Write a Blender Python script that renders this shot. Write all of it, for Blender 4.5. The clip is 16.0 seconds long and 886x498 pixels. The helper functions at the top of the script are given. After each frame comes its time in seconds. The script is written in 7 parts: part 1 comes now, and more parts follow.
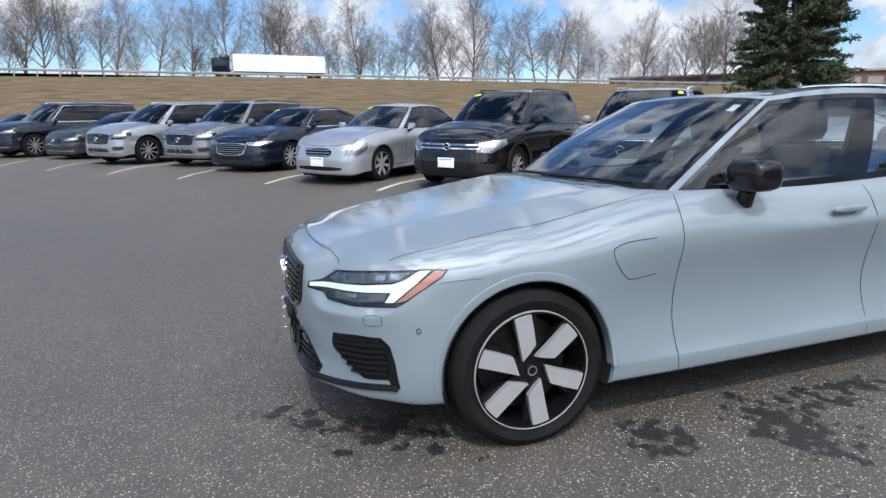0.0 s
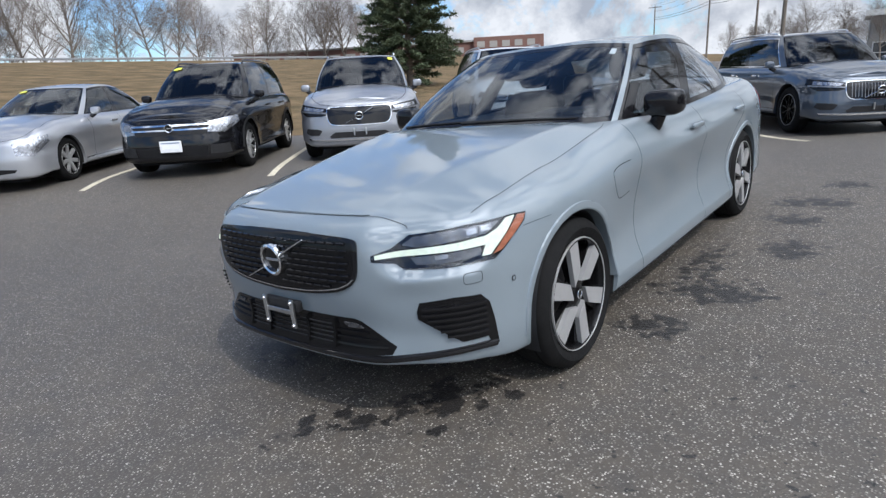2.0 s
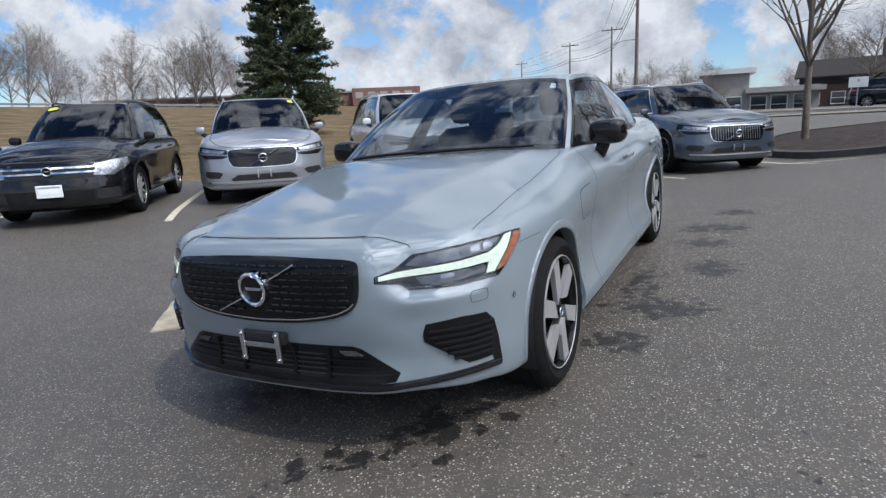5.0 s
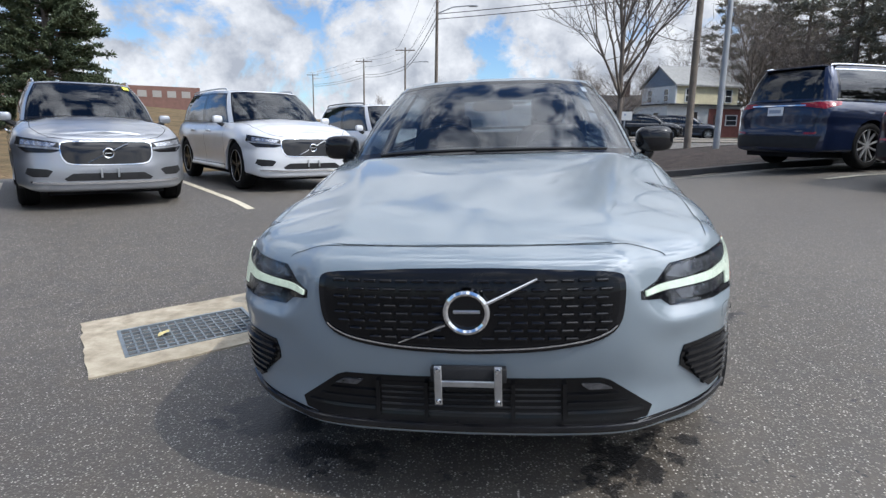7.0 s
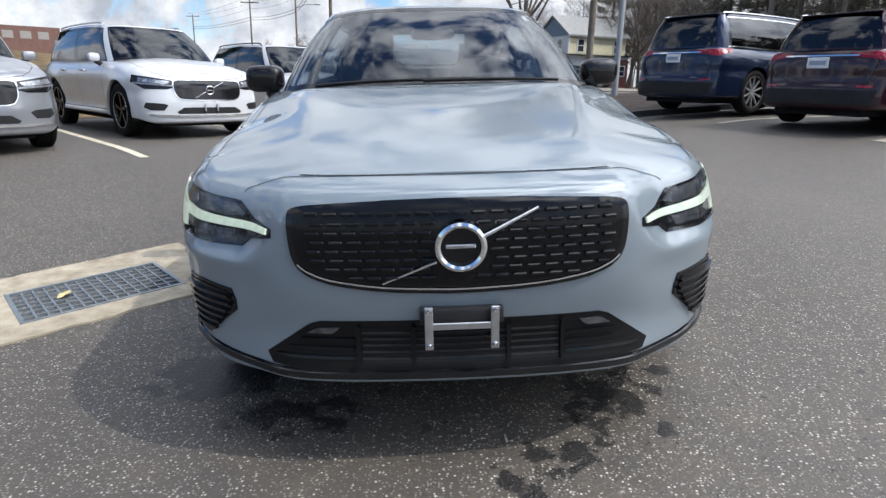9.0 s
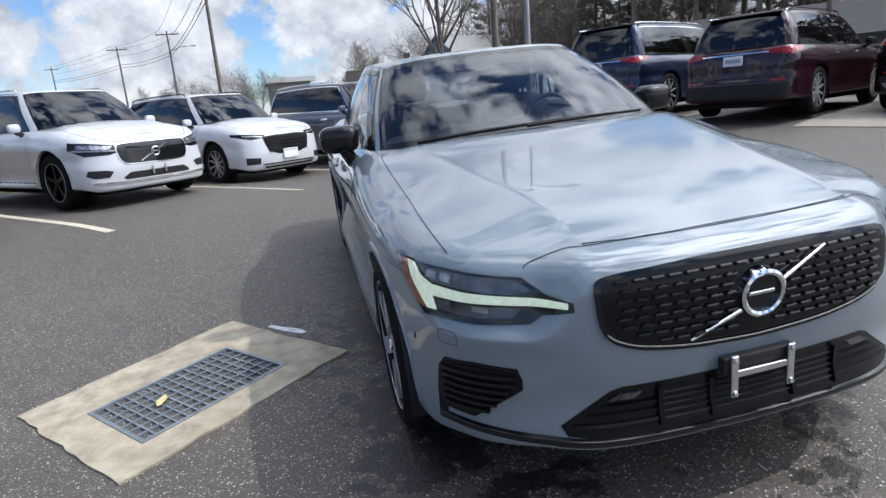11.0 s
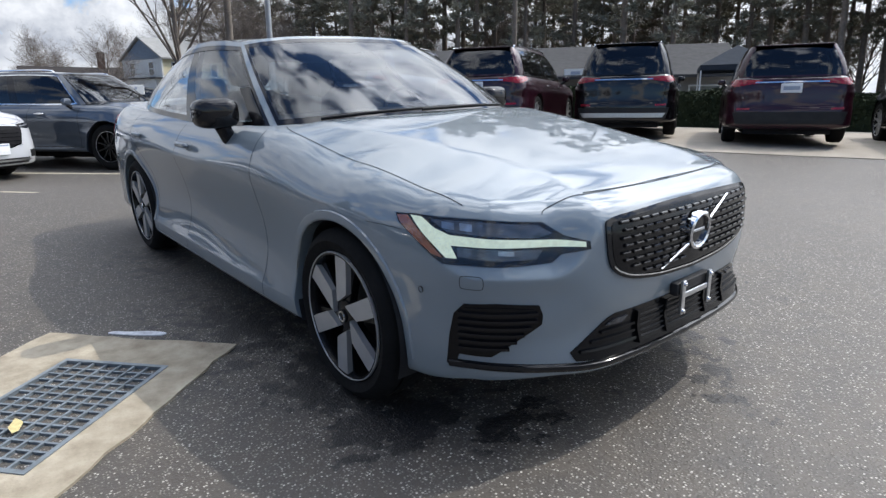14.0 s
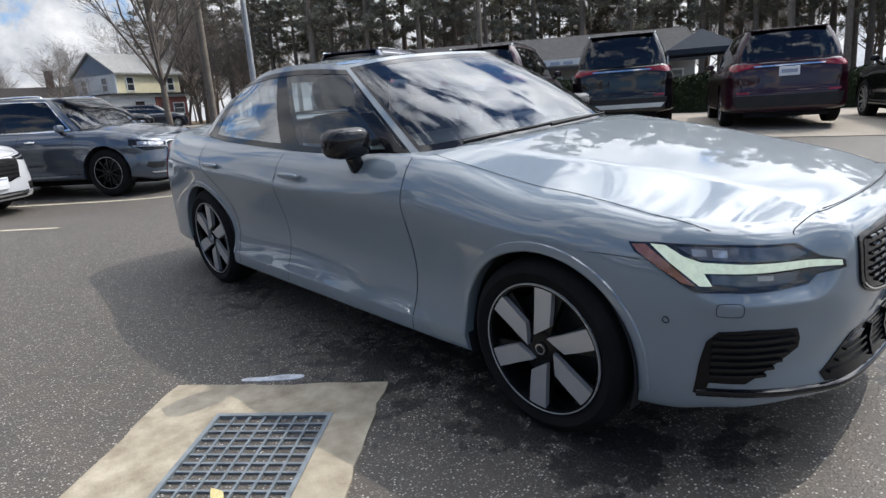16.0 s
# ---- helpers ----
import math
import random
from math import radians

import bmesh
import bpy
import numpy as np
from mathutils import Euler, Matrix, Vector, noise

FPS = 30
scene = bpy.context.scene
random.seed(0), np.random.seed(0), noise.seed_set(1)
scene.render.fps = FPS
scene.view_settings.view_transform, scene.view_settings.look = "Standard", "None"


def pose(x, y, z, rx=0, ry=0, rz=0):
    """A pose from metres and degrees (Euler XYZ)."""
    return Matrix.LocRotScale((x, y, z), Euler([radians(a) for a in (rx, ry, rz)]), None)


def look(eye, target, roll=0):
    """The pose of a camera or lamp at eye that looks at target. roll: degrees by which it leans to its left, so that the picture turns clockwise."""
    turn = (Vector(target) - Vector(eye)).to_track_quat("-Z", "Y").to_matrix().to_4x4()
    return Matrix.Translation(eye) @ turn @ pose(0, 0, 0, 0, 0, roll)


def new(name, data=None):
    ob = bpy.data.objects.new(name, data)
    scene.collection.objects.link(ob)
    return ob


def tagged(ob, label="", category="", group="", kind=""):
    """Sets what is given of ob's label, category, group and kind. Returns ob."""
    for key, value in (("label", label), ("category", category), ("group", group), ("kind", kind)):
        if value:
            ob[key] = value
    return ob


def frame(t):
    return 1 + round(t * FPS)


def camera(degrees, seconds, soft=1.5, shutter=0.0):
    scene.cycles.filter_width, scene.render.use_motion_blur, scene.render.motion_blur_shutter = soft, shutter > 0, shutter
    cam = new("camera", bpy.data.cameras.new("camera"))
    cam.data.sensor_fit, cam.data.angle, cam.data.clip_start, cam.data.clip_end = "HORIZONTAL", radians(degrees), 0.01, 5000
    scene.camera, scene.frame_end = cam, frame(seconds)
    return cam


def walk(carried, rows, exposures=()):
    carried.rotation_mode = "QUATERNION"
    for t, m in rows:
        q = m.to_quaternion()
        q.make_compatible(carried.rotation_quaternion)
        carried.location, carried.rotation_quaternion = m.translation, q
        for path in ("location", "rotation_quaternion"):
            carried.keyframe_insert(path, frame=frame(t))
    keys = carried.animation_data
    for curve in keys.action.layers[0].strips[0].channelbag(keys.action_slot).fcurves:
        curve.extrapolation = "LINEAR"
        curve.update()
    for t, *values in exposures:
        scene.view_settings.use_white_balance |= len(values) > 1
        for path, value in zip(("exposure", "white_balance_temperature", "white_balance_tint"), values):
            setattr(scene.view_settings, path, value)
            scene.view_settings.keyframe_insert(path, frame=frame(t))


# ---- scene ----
cam = camera(73.1, 16.0, soft=1.4)
PATH = [
    (0, (2.918, -1.042, 1.404), (1.064, -0.447, 0.951), -0.1),
    (0.5, (2.622, -1.397, 1.373), (0.935, -0.438, 0.886), -0.7),
    (1, (2.422, -1.764, 1.35), (0.916, -0.558, 0.822), -1.3),
    (1.5, (2.106, -1.973, 1.299), (0.767, -0.587, 0.766), -2.8),
    (2, (1.987, -2.29, 1.322), (0.771, -0.801, 0.768), -3.2),
    (2.5, (1.825, -2.356, 1.241), (0.713, -0.762, 0.771), -2.1),
    (3, (1.803, -2.439, 1.207), (0.821, -0.756, 0.759), -0.4),
    (3.5, (1.822, -2.494, 1.221), (0.896, -0.77, 0.807), -2.0),
    (4, (1.821, -2.502, 1.225), (0.889, -0.779, 0.819), -2.2),
    (4.2, (1.828, -2.516, 1.225), (0.888, -0.8, 0.81), -2.1),
    (6.3, (0.637, -2.493, 1.242), (0.013, -0.633, 0.854), -2.9),
    (6.5, (0.46, -2.497, 1.226), (-0.052, -0.598, 0.867), -1.5),
    (7, (0.096, -2.558, 1.154), (-0.138, -0.61, 0.765), 0.9),
    (7.5, (-0.119, -2.454, 1.066), (-0.192, -0.511, 0.595), 1.0),
    (8, (-0.158, -2.416, 1.043), (-0.137, -0.5, 0.471), 1.0),
    (8.5, (-0.147, -2.388, 1.046), (-0.097, -0.467, 0.491), 0.6),
    (9, (-0.154, -2.392, 1.05), (-0.052, -0.469, 0.512), 1.4),
    (9.5, (-0.174, -2.378, 1.057), (-0.056, -0.456, 0.518), 0.9),
    (9.7, (-0.204, -2.365, 1.08), (-0.109, -0.442, 0.539), 0.0),
    (11.8, (-1.763, -2.034, 1.212), (-0.893, -0.287, 0.774), -3.3),
    (12, (-1.842, -1.986, 1.142), (-0.845, -0.313, 0.685), -1.5),
    (12.5, (-1.949, -1.865, 1.003), (-0.808, -0.292, 0.530), 0.6),
    (13, (-1.979, -1.909, 1.007), (-0.771, -0.407, 0.478), 0.4),
    (13.5, (-1.982, -1.914, 1.040), (-0.734, -0.436, 0.536), -0.1),
    (14, (-1.988, -1.913, 1.059), (-0.749, -0.412, 0.600), -0.5),
    (14.5, (-2.018, -1.891, 1.065), (-0.787, -0.376, 0.631), -0.5),
    (15, (-2.024, -1.838, 1.078), (-0.773, -0.346, 0.622), 0.3),
    (15.5, (-2.184, -1.579, 1.120), (-0.934, -0.102, 0.616), -0.25),
    (16, (-2.538, -1.278, 1.188), (-1.219, 0.150, 0.716), -4.0),
]
walk(cam, [(t, look(eye, target, roll)) for t, eye, target, roll in PATH],
     exposures=[(0, 0.03, 6050, 10), (1.5, 0.02, 6150, 10), (2.5, -0.13, 6120, 10), (4, -0.19, 6100, 10), (6.5, -0.09, 6140, 10), (7, 0.05, 6200, 10), (8.5, 0.19, 6320, 10), (12, 0.06, 6120, 10), (13, 0.35, 6220, 10), (14.5, 0.05, 6330, 10), (16, 0.10, 6480, 10)])

# ---------------------------------------------------------------- light
SUN_AZ, SUN_EL = 109.0, 53.0          # degrees; azimuth from +y towards +x


def build_world():
    world = bpy.data.worlds.new("sky")
    scene.world = world
    world.use_nodes = True
    nt = world.node_tree
    nt.nodes.clear()
    N, L = nt.nodes.new, nt.links.new
    out, bg = N("ShaderNodeOutputWorld"), N("ShaderNodeBackground")
    sky = N("ShaderNodeTexSky")
    sky.sky_type, sky.sun_disc = "NISHITA", False
    sky.sun_elevation, sky.sun_rotation = radians(SUN_EL), radians(SUN_AZ)
    sky.air_density, sky.dust_density, sky.ozone_density = 1.0, 0.1, 2.5
    co = N("ShaderNodeTexCoord")
    sep = N("ShaderNodeSeparateXYZ")
    L(co.outputs["Generated"], sep.inputs[0])
    zc = N("ShaderNodeMath"); zc.operation = "MAXIMUM"; zc.inputs[1].default_value = 0.0
    L(sep.outputs[2], zc.inputs[0])
    za = N("ShaderNodeMath"); za.operation = "ADD"; za.inputs[1].default_value = 0.90
    L(zc.outputs[0], za.inputs[0])
    comb = N("ShaderNodeCombineXYZ")
    for k in (0, 1):
        d = N("ShaderNodeMath"); d.operation = "DIVIDE"
        L(sep.outputs[k], d.inputs[0]); L(za.outputs[0], d.inputs[1]); L(d.outputs[0], comb.inputs[k])
    big = N("ShaderNodeTexNoise"); big.inputs["Scale"].default_value = 5.4
    big.inputs["Detail"].default_value = 12.0; big.inputs["Roughness"].default_value = 0.63
    big.inputs["Distortion"].default_value = 0.25
    L(comb.outputs[0], big.inputs["Vector"])
    ramp = N("ShaderNodeValToRGB")
    ramp.color_ramp.elements[0].position, ramp.color_ramp.elements[1].position = CLOUD_LO, CLOUD_HI
    low = N("ShaderNodeMapRange")
    low.inputs["From Min"].default_value, low.inputs["From Max"].default_value = 0.04, 0.40
    low.inputs["To Min"].default_value, low.inputs["To Max"].default_value = 0.040, -0.020
    L(sep.outputs[2], low.inputs["Value"])
    cover = N("ShaderNodeMath"); cover.operation = "ADD"
    L(big.outputs["Fac"], cover.inputs[0]); L(low.outputs[0], cover.inputs[1])
    # more cloud in the north and east than in the west
    weight = N("ShaderNodeVectorMath"); weight.operation = "DOT_PRODUCT"; weight.inputs[1].default_value = (0.070, 0.050, 0.0)
    L(co.outputs["Generated"], weight.inputs[0])
    spread = N("ShaderNodeMath"); spread.operation = "ADD"
    L(weight.outputs["Value"], spread.inputs[0]); L(cover.outputs[0], spread.inputs[1])
    L(spread.outputs[0], ramp.inputs[0])
    # shading inside the clouds: grey bases, white tops
    shade = N("ShaderNodeTexNoise"); shade.inputs["Scale"].default_value = 10.8
    shade.inputs["Detail"].default_value = 5.0; shade.inputs["Roughness"].default_value = 0.6
    L(comb.outputs[0], shade.inputs["Vector"])
    tone = N("ShaderNodeValToRGB")
    tone.color_ramp.elements[0].position, tone.color_ramp.elements[1].position = 0.36, 0.62
    tone.color_ramp.elements[0].color = (3.6, 3.85, 4.35, 1)
    tone.color_ramp.elements[1].color = (7.2, 7.3, 7.5, 1)
    L(shade.outputs["Fac"], tone.inputs[0])
    mix = N("ShaderNodeMix"); mix.data_type = "RGBA"
    L(ramp.outputs[0], mix.inputs["Factor"])
    deep = N("ShaderNodeVectorMath"); deep.operation = "MULTIPLY"; deep.inputs[1].default_value = (0.76, 0.91, 1.09)
    L(sky.outputs[0], deep.inputs[0])
    L(deep.outputs[0], mix.inputs["A"])
    # clouds near the sun are lit through and brighter
    dot = N("ShaderNodeVectorMath"); dot.operation = "DOT_PRODUCT"
    a, e = radians(SUN_AZ), radians(SUN_EL)
    dot.inputs[1].default_value = (math.sin(a) * math.cos(e), math.cos(a) * math.cos(e), math.sin(e))
    L(co.outputs["Generated"], dot.inputs[0])
    pos = N("ShaderNodeMath"); pos.operation = "MAXIMUM"; pos.inputs[1].default_value = 0.0
    L(dot.outputs["Value"], pos.inputs[0])
    power = N("ShaderNodeMath"); power.operation = "POWER"; power.inputs[1].default_value = 4.0
    L(pos.outputs[0], power.inputs[0])
    gain = N("ShaderNodeMath"); gain.operation = "MULTIPLY_ADD"; gain.inputs[1].default_value = 4.0; gain.inputs[2].default_value = 1.0
    L(power.outputs[0], gain.inputs[0])
    high = N("ShaderNodeMapRange")
    high.inputs["From Min"].default_value, high.inputs["From Max"].default_value = 0.38, 0.80
    high.inputs["To Min"].default_value, high.inputs["To Max"].default_value = 1.0, 1.65
    L(sep.outputs[2], high.inputs["Value"])
    total = N("ShaderNodeMath"); total.operation = "MULTIPLY"
    L(gain.outputs[0], total.inputs[0]); L(high.outputs[0], total.inputs[1])
    lit = N("ShaderNodeVectorMath"); lit.operation = "SCALE"
    L(tone.outputs[0], lit.inputs[0]); L(total.outputs[0], lit.inputs["Scale"])
    L(lit.outputs[0], mix.inputs["B"])
    L(mix.outputs["Result"], bg.inputs["Color"])
    bg.inputs["Strength"].default_value = SKY
    L(bg.outputs[0], out.inputs[0])


CLOUD_LO, CLOUD_HI, SKY = 0.440, 0.515, 0.127
build_world()
sun = new("sun", bpy.data.lights.new("sun", "SUN"))
sun.data.energy, sun.data.angle, sun.data.color = 2.58, radians(0.53), (1.0, 0.94, 0.85)
_a, _e = radians(SUN_AZ), radians(SUN_EL)
sun.matrix_world = look((0, 0, 0), (-math.sin(_a) * math.cos(_e), -math.cos(_a) * math.cos(_e), -math.sin(_e)))
scene.view_settings.exposure = 0.0

# ---------------------------------------------------------------- materials


def mat(name, color=(0.5, 0.5, 0.5), rough=0.5, metal=0.0, coat=0.0, var=0.0, scale=6.0, bump=0.0, bscale=40.0, spec=0.5,
        trans=0.0, ior=1.45, emit=None, strength=0.0, rvar=0.0, per_object=0.0, alpha=1.0, detail=6.0, color2=None):
    m = bpy.data.materials.new(name)
    m.use_nodes = True
    nt = m.node_tree
    N, L = nt.nodes.new, nt.links.new
    b = nt.nodes["Principled BSDF"]
    b.inputs["Base Color"].default_value = (*color, 1)
    b.inputs["Roughness"].default_value = rough
    b.inputs["Metallic"].default_value = metal
    b.inputs["Coat Weight"].default_value = coat
    b.inputs["Coat Roughness"].default_value = 0.004
    b.inputs["Coat IOR"].default_value = 1.7
    b.inputs["Specular IOR Level"].default_value = spec
    b.inputs["Transmission Weight"].default_value = trans
    b.inputs["IOR"].default_value = ior
    b.inputs["Alpha"].default_value = alpha
    if emit:
        b.inputs["Emission Color"].default_value = (*emit, 1)
        b.inputs["Emission Strength"].default_value = strength
    if var or bump or rvar or per_object or color2:
        co = N("ShaderNodeTexCoord")
        n1 = N("ShaderNodeTexNoise"); n1.inputs["Scale"].default_value = scale; n1.inputs["Detail"].default_value = detail
        n1.inputs["Roughness"].default_value = 0.6
        L(co.outputs["Object"], n1.inputs["Vector"])
        n2 = N("ShaderNodeTexNoise"); n2.inputs["Scale"].default_value = bscale; n2.inputs["Detail"].default_value = 3
        L(co.outputs["Object"], n2.inputs["Vector"])
        mx = N("ShaderNodeMix"); mx.data_type = "RGBA"
        c2 = color2 or tuple(min(1, c * (1 + var)) for c in color)
        c1 = color if color2 else tuple(c * (1 - var) for c in color)
        mx.inputs["A"].default_value = (*c1, 1); mx.inputs["B"].default_value = (*c2, 1)
        blend = N("ShaderNodeMapRange"); blend.inputs["From Min"].default_value = 0.3; blend.inputs["From Max"].default_value = 0.7
        L(n1.outputs["Fac"], blend.inputs["Value"])
        L(blend.outputs[0], mx.inputs["Factor"])
        src = mx.outputs["Result"]
        if per_object:
            oi = N("ShaderNodeObjectInfo")
            hsv = N("ShaderNodeHueSaturation")
            mr = N("ShaderNodeMapRange"); mr.inputs["To Min"].default_value = 1 - per_object; mr.inputs["To Max"].default_value = 1 + per_object
            L(oi.outputs["Random"], mr.inputs["Value"]); L(mr.outputs[0], hsv.inputs["Value"]); L(src, hsv.inputs["Color"])
            src = hsv.outputs[0]
        L(src, b.inputs["Base Color"])
        if rvar:
            mr = N("ShaderNodeMapRange"); mr.inputs["To Min"].default_value = max(0, rough - rvar); mr.inputs["To Max"].default_value = min(1, rough + rvar)
            L(n2.outputs["Fac"], mr.inputs["Value"]); L(mr.outputs[0], b.inputs["Roughness"])
        if bump:
            bp = N("ShaderNodeBump"); bp.inputs["Strength"].default_value = 1.0; bp.inputs["Distance"].default_value = bump
            L(n2.outputs["Fac"], bp.inputs["Height"]); L(bp.outputs[0], b.inputs["Normal"])
    return m


def car_paint(name, color, metal=0.0, rough=0.38, dirt=0.06):
    dark = max(color) < 0.05
    return mat(name, color, rough, metal, coat=0.55 if dark else 1.0, spec=0.15 if dark else 0.28, var=dirt, scale=2.2, bscale=900.0, bump=0.00002 if metal else 0.0, rvar=0.05)


PAINT_GREY = car_paint("pale_grey_paint", (0.172, 0.206, 0.230), 0.0, 0.5, 0.02)
BLACK_GLOSS = mat("gloss_black", (0.008, 0.008, 0.009), 0.07, var=0.2, scale=9, spec=0.45)
BLACK_PLASTIC = mat("black_plastic", (0.018, 0.018, 0.019), 0.5, var=0.25, scale=12, bump=0.0004, bscale=500, spec=0.3)
DARK_VOID = mat("dark_void", (0.014, 0.014, 0.015), 0.9, var=0.3, scale=5, spec=0.08)
CHROME = mat("chrome", (0.80, 0.81, 0.83), 0.10, 1.0, rvar=0.05, bscale=30, var=0.03)
STEEL = mat("brushed_steel", (0.55, 0.56, 0.57), 0.32, 1.0, var=0.12, scale=30, rvar=0.1, bscale=90)
ALLOY = mat("machined_alloy", (0.44, 0.44, 0.44), 0.32, 0.5, var=0.05, scale=14, rvar=0.08, bscale=200)
RIM_BLACK = mat("rim_black", (0.005, 0.005, 0.0055), 0.25, var=0.2, scale=20, spec=0.3)
RUBBER = mat("rubber", (0.009, 0.009, 0.0092), 0.80, var=0.25, scale=9, bump=0.0015, bscale=60, rvar=0.10, spec=0.14)
DISC = mat("brake_disc_iron", (0.035, 0.035, 0.036), 0.45, 0.6, var=0.25, scale=25)
SEAT = mat("charcoal_leather", (0.018, 0.018, 0.019), 0.55, var=0.2, scale=8, bump=0.001, bscale=120)
DASH = mat("dash_vinyl", (0.02, 0.02, 0.022), 0.6, var=0.2, scale=15, bump=0.0006, bscale=400)
DRL = mat("daytime_light", (0.52, 0.56, 0.48), 0.18, emit=(0.87, 1.0, 0.73), strength=0.40, var=0.25, scale=55)
LAMP_IN = mat("lamp_reflector", (0.36, 0.365, 0.38), 0.22, 0.9, var=0.5, scale=35)
LAMP_BRIGHT = mat("lamp_bowl", (0.13, 0.132, 0.14), 0.24, 0.7, var=0.6, scale=45)
GRILLE_BLACK = mat("grille_black", (0.006, 0.006, 0.0065), 0.16, var=0.2, scale=20, spec=0.30)
LAMP_PARK = mat("clouded_lamp", (0.26, 0.265, 0.28), 0.30, 0.7, var=0.4, scale=30)
AMBER = mat("amber_lens", (0.36, 0.13, 0.075), 0.12, coat=0.4, var=0.35, scale=40)
RED_LENS = mat("red_lens", (0.22, 0.004, 0.012), 0.12, coat=0.3, var=0.4, scale=30)
PLATE_WHITE = mat("plate_white", (0.72, 0.73, 0.74), 0.45, var=0.06, scale=20)
PLATE_INK = mat("plate_ink", (0.30, 0.34, 0.42), 0.5, var=0.1, scale=40)
STICKER_YELLOW = mat("sticker_yellow", (0.52, 0.52, 0.06), 0.6, var=0.05, scale=30)
PAPER = mat("paper_white", (0.78, 0.79, 0.80), 0.7, var=0.04, scale=30)


def glass_mat(name, tint, rough=0.0, f0=0.16):
    """Car glazing: a thin tinted sheet with a clear reflection."""
    m = bpy.data.materials.new(name)
    m.use_nodes = True
    nt = m.node_tree
    nt.nodes.clear()
    N, L = nt.nodes.new, nt.links.new
    out, mx = N("ShaderNodeOutputMaterial"), N("ShaderNodeMixShader")
    tr, gl, lw = N("ShaderNodeBsdfTransparent"), N("ShaderNodeBsdfGlossy"), N("ShaderNodeLayerWeight")
    pw, fr = N("ShaderNodeMath"), N("ShaderNodeMath")
    pw.operation, fr.operation = "POWER", "MULTIPLY_ADD"
    lw.inputs["Blend"].default_value = 0.5
    pw.inputs[1].default_value = 4.6
    fr.inputs[1].default_value, fr.inputs[2].default_value = 1.0 - f0, f0
    L(lw.outputs["Facing"], pw.inputs[0]); L(pw.outputs[0], fr.inputs[0])
    tr.inputs[0].default_value = (*tint, 1)
    gl.inputs["Roughness"].default_value = rough
    gl.inputs["Color"].default_value = (0.95, 0.97, 1.0, 1)
    L(fr.outputs[0], mx.inputs[0]); L(tr.outputs[0], mx.inputs[1]); L(gl.outputs[0], mx.inputs[2]); L(mx.outputs[0], out.inputs[0])
    return m


GLASS = glass_mat("windscreen_glass", (0.60, 0.65, 0.67), 0.0, 0.065)
GLASS_SIDE = glass_mat("door_glass", (0.60, 0.65, 0.67), 0.0, 0.27)
GLASS_DARK = glass_mat("privacy_glass", (0.10, 0.12, 0.13), 0.0, 0.055)
GLASS_CLEAR = glass_mat("lamp_cover_glass", (0.86, 0.88, 0.90), 0.0, 0.03)

# ---------------------------------------------------------------- mesh helpers


def mesh_from(name, verts, faces, smooth=True, angle=35):
    me = bpy.data.meshes.new(name)
    me.from_pydata([tuple(v) for v in verts], [], faces)
    me.validate()
    if smooth:
        me.polygons.foreach_set("use_smooth", [True] * len(me.polygons))
        me.set_sharp_from_angle(angle=radians(angle))
    me.update()
    return me


def done(bm, name, smooth=True, angle=35, weld=True):
    if weld:
        bmesh.ops.remove_doubles(bm, verts=bm.verts, dist=1e-5)
    bmesh.ops.recalc_face_normals(bm, faces=bm.faces)
    me = bpy.data.meshes.new(name)
    bm.to_mesh(me)
    bm.free()
    if smooth:
        me.polygons.foreach_set("use_smooth", [True] * len(me.polygons))
        me.set_sharp_from_angle(angle=radians(angle))
    return me


def part(name, me, material, parent=None, label="", m=None, smooth=True, angle=35):
    """Links a bmesh or mesh as one object under a thing or a part."""
    if isinstance(me, bmesh.types.BMesh):
        me = done(me, name, smooth, angle)
    if material and not me.materials:
        me.materials.append(material)
    ob = new(name, me)
    if parent:
        ob.parent = parent
    if m is not None:
        ob.matrix_basis = m
    return tagged(ob, label)


def thing(name, m, label, category, group="", kind=""):
    ob = new(name)
    ob.empty_display_size = 0.3
    ob.matrix_basis = m
    return tagged(ob, label, category, group, kind)


def box(bm, x0, y0, z0, x1, y1, z1, bevel=0.0, seg=2, m=None):
    r = bmesh.ops.create_cube(bm, size=1.0)
    vs = r["verts"]
    for v in vs:
        v.co = Vector(((x0 + x1) / 2 + v.co.x * (x1 - x0), (y0 + y1) / 2 + v.co.y * (y1 - y0), (z0 + z1) / 2 + v.co.z * (z1 - z0)))
    if bevel:
        es = list({e for v in vs for e in v.link_edges})
        g = bmesh.ops.bevel(bm, geom=es, offset=bevel, segments=seg, affect="EDGES", profile=0.5)
        vs = list({v for f in g["faces"] for v in f.verts} | {v for v in vs if v.is_valid})
    if m is not None:
        for v in vs:
            v.co = m @ v.co
    return vs


def boxes(*args):
    bm = bmesh.new()
    for a in args:
        box(bm, *a)
    return bm


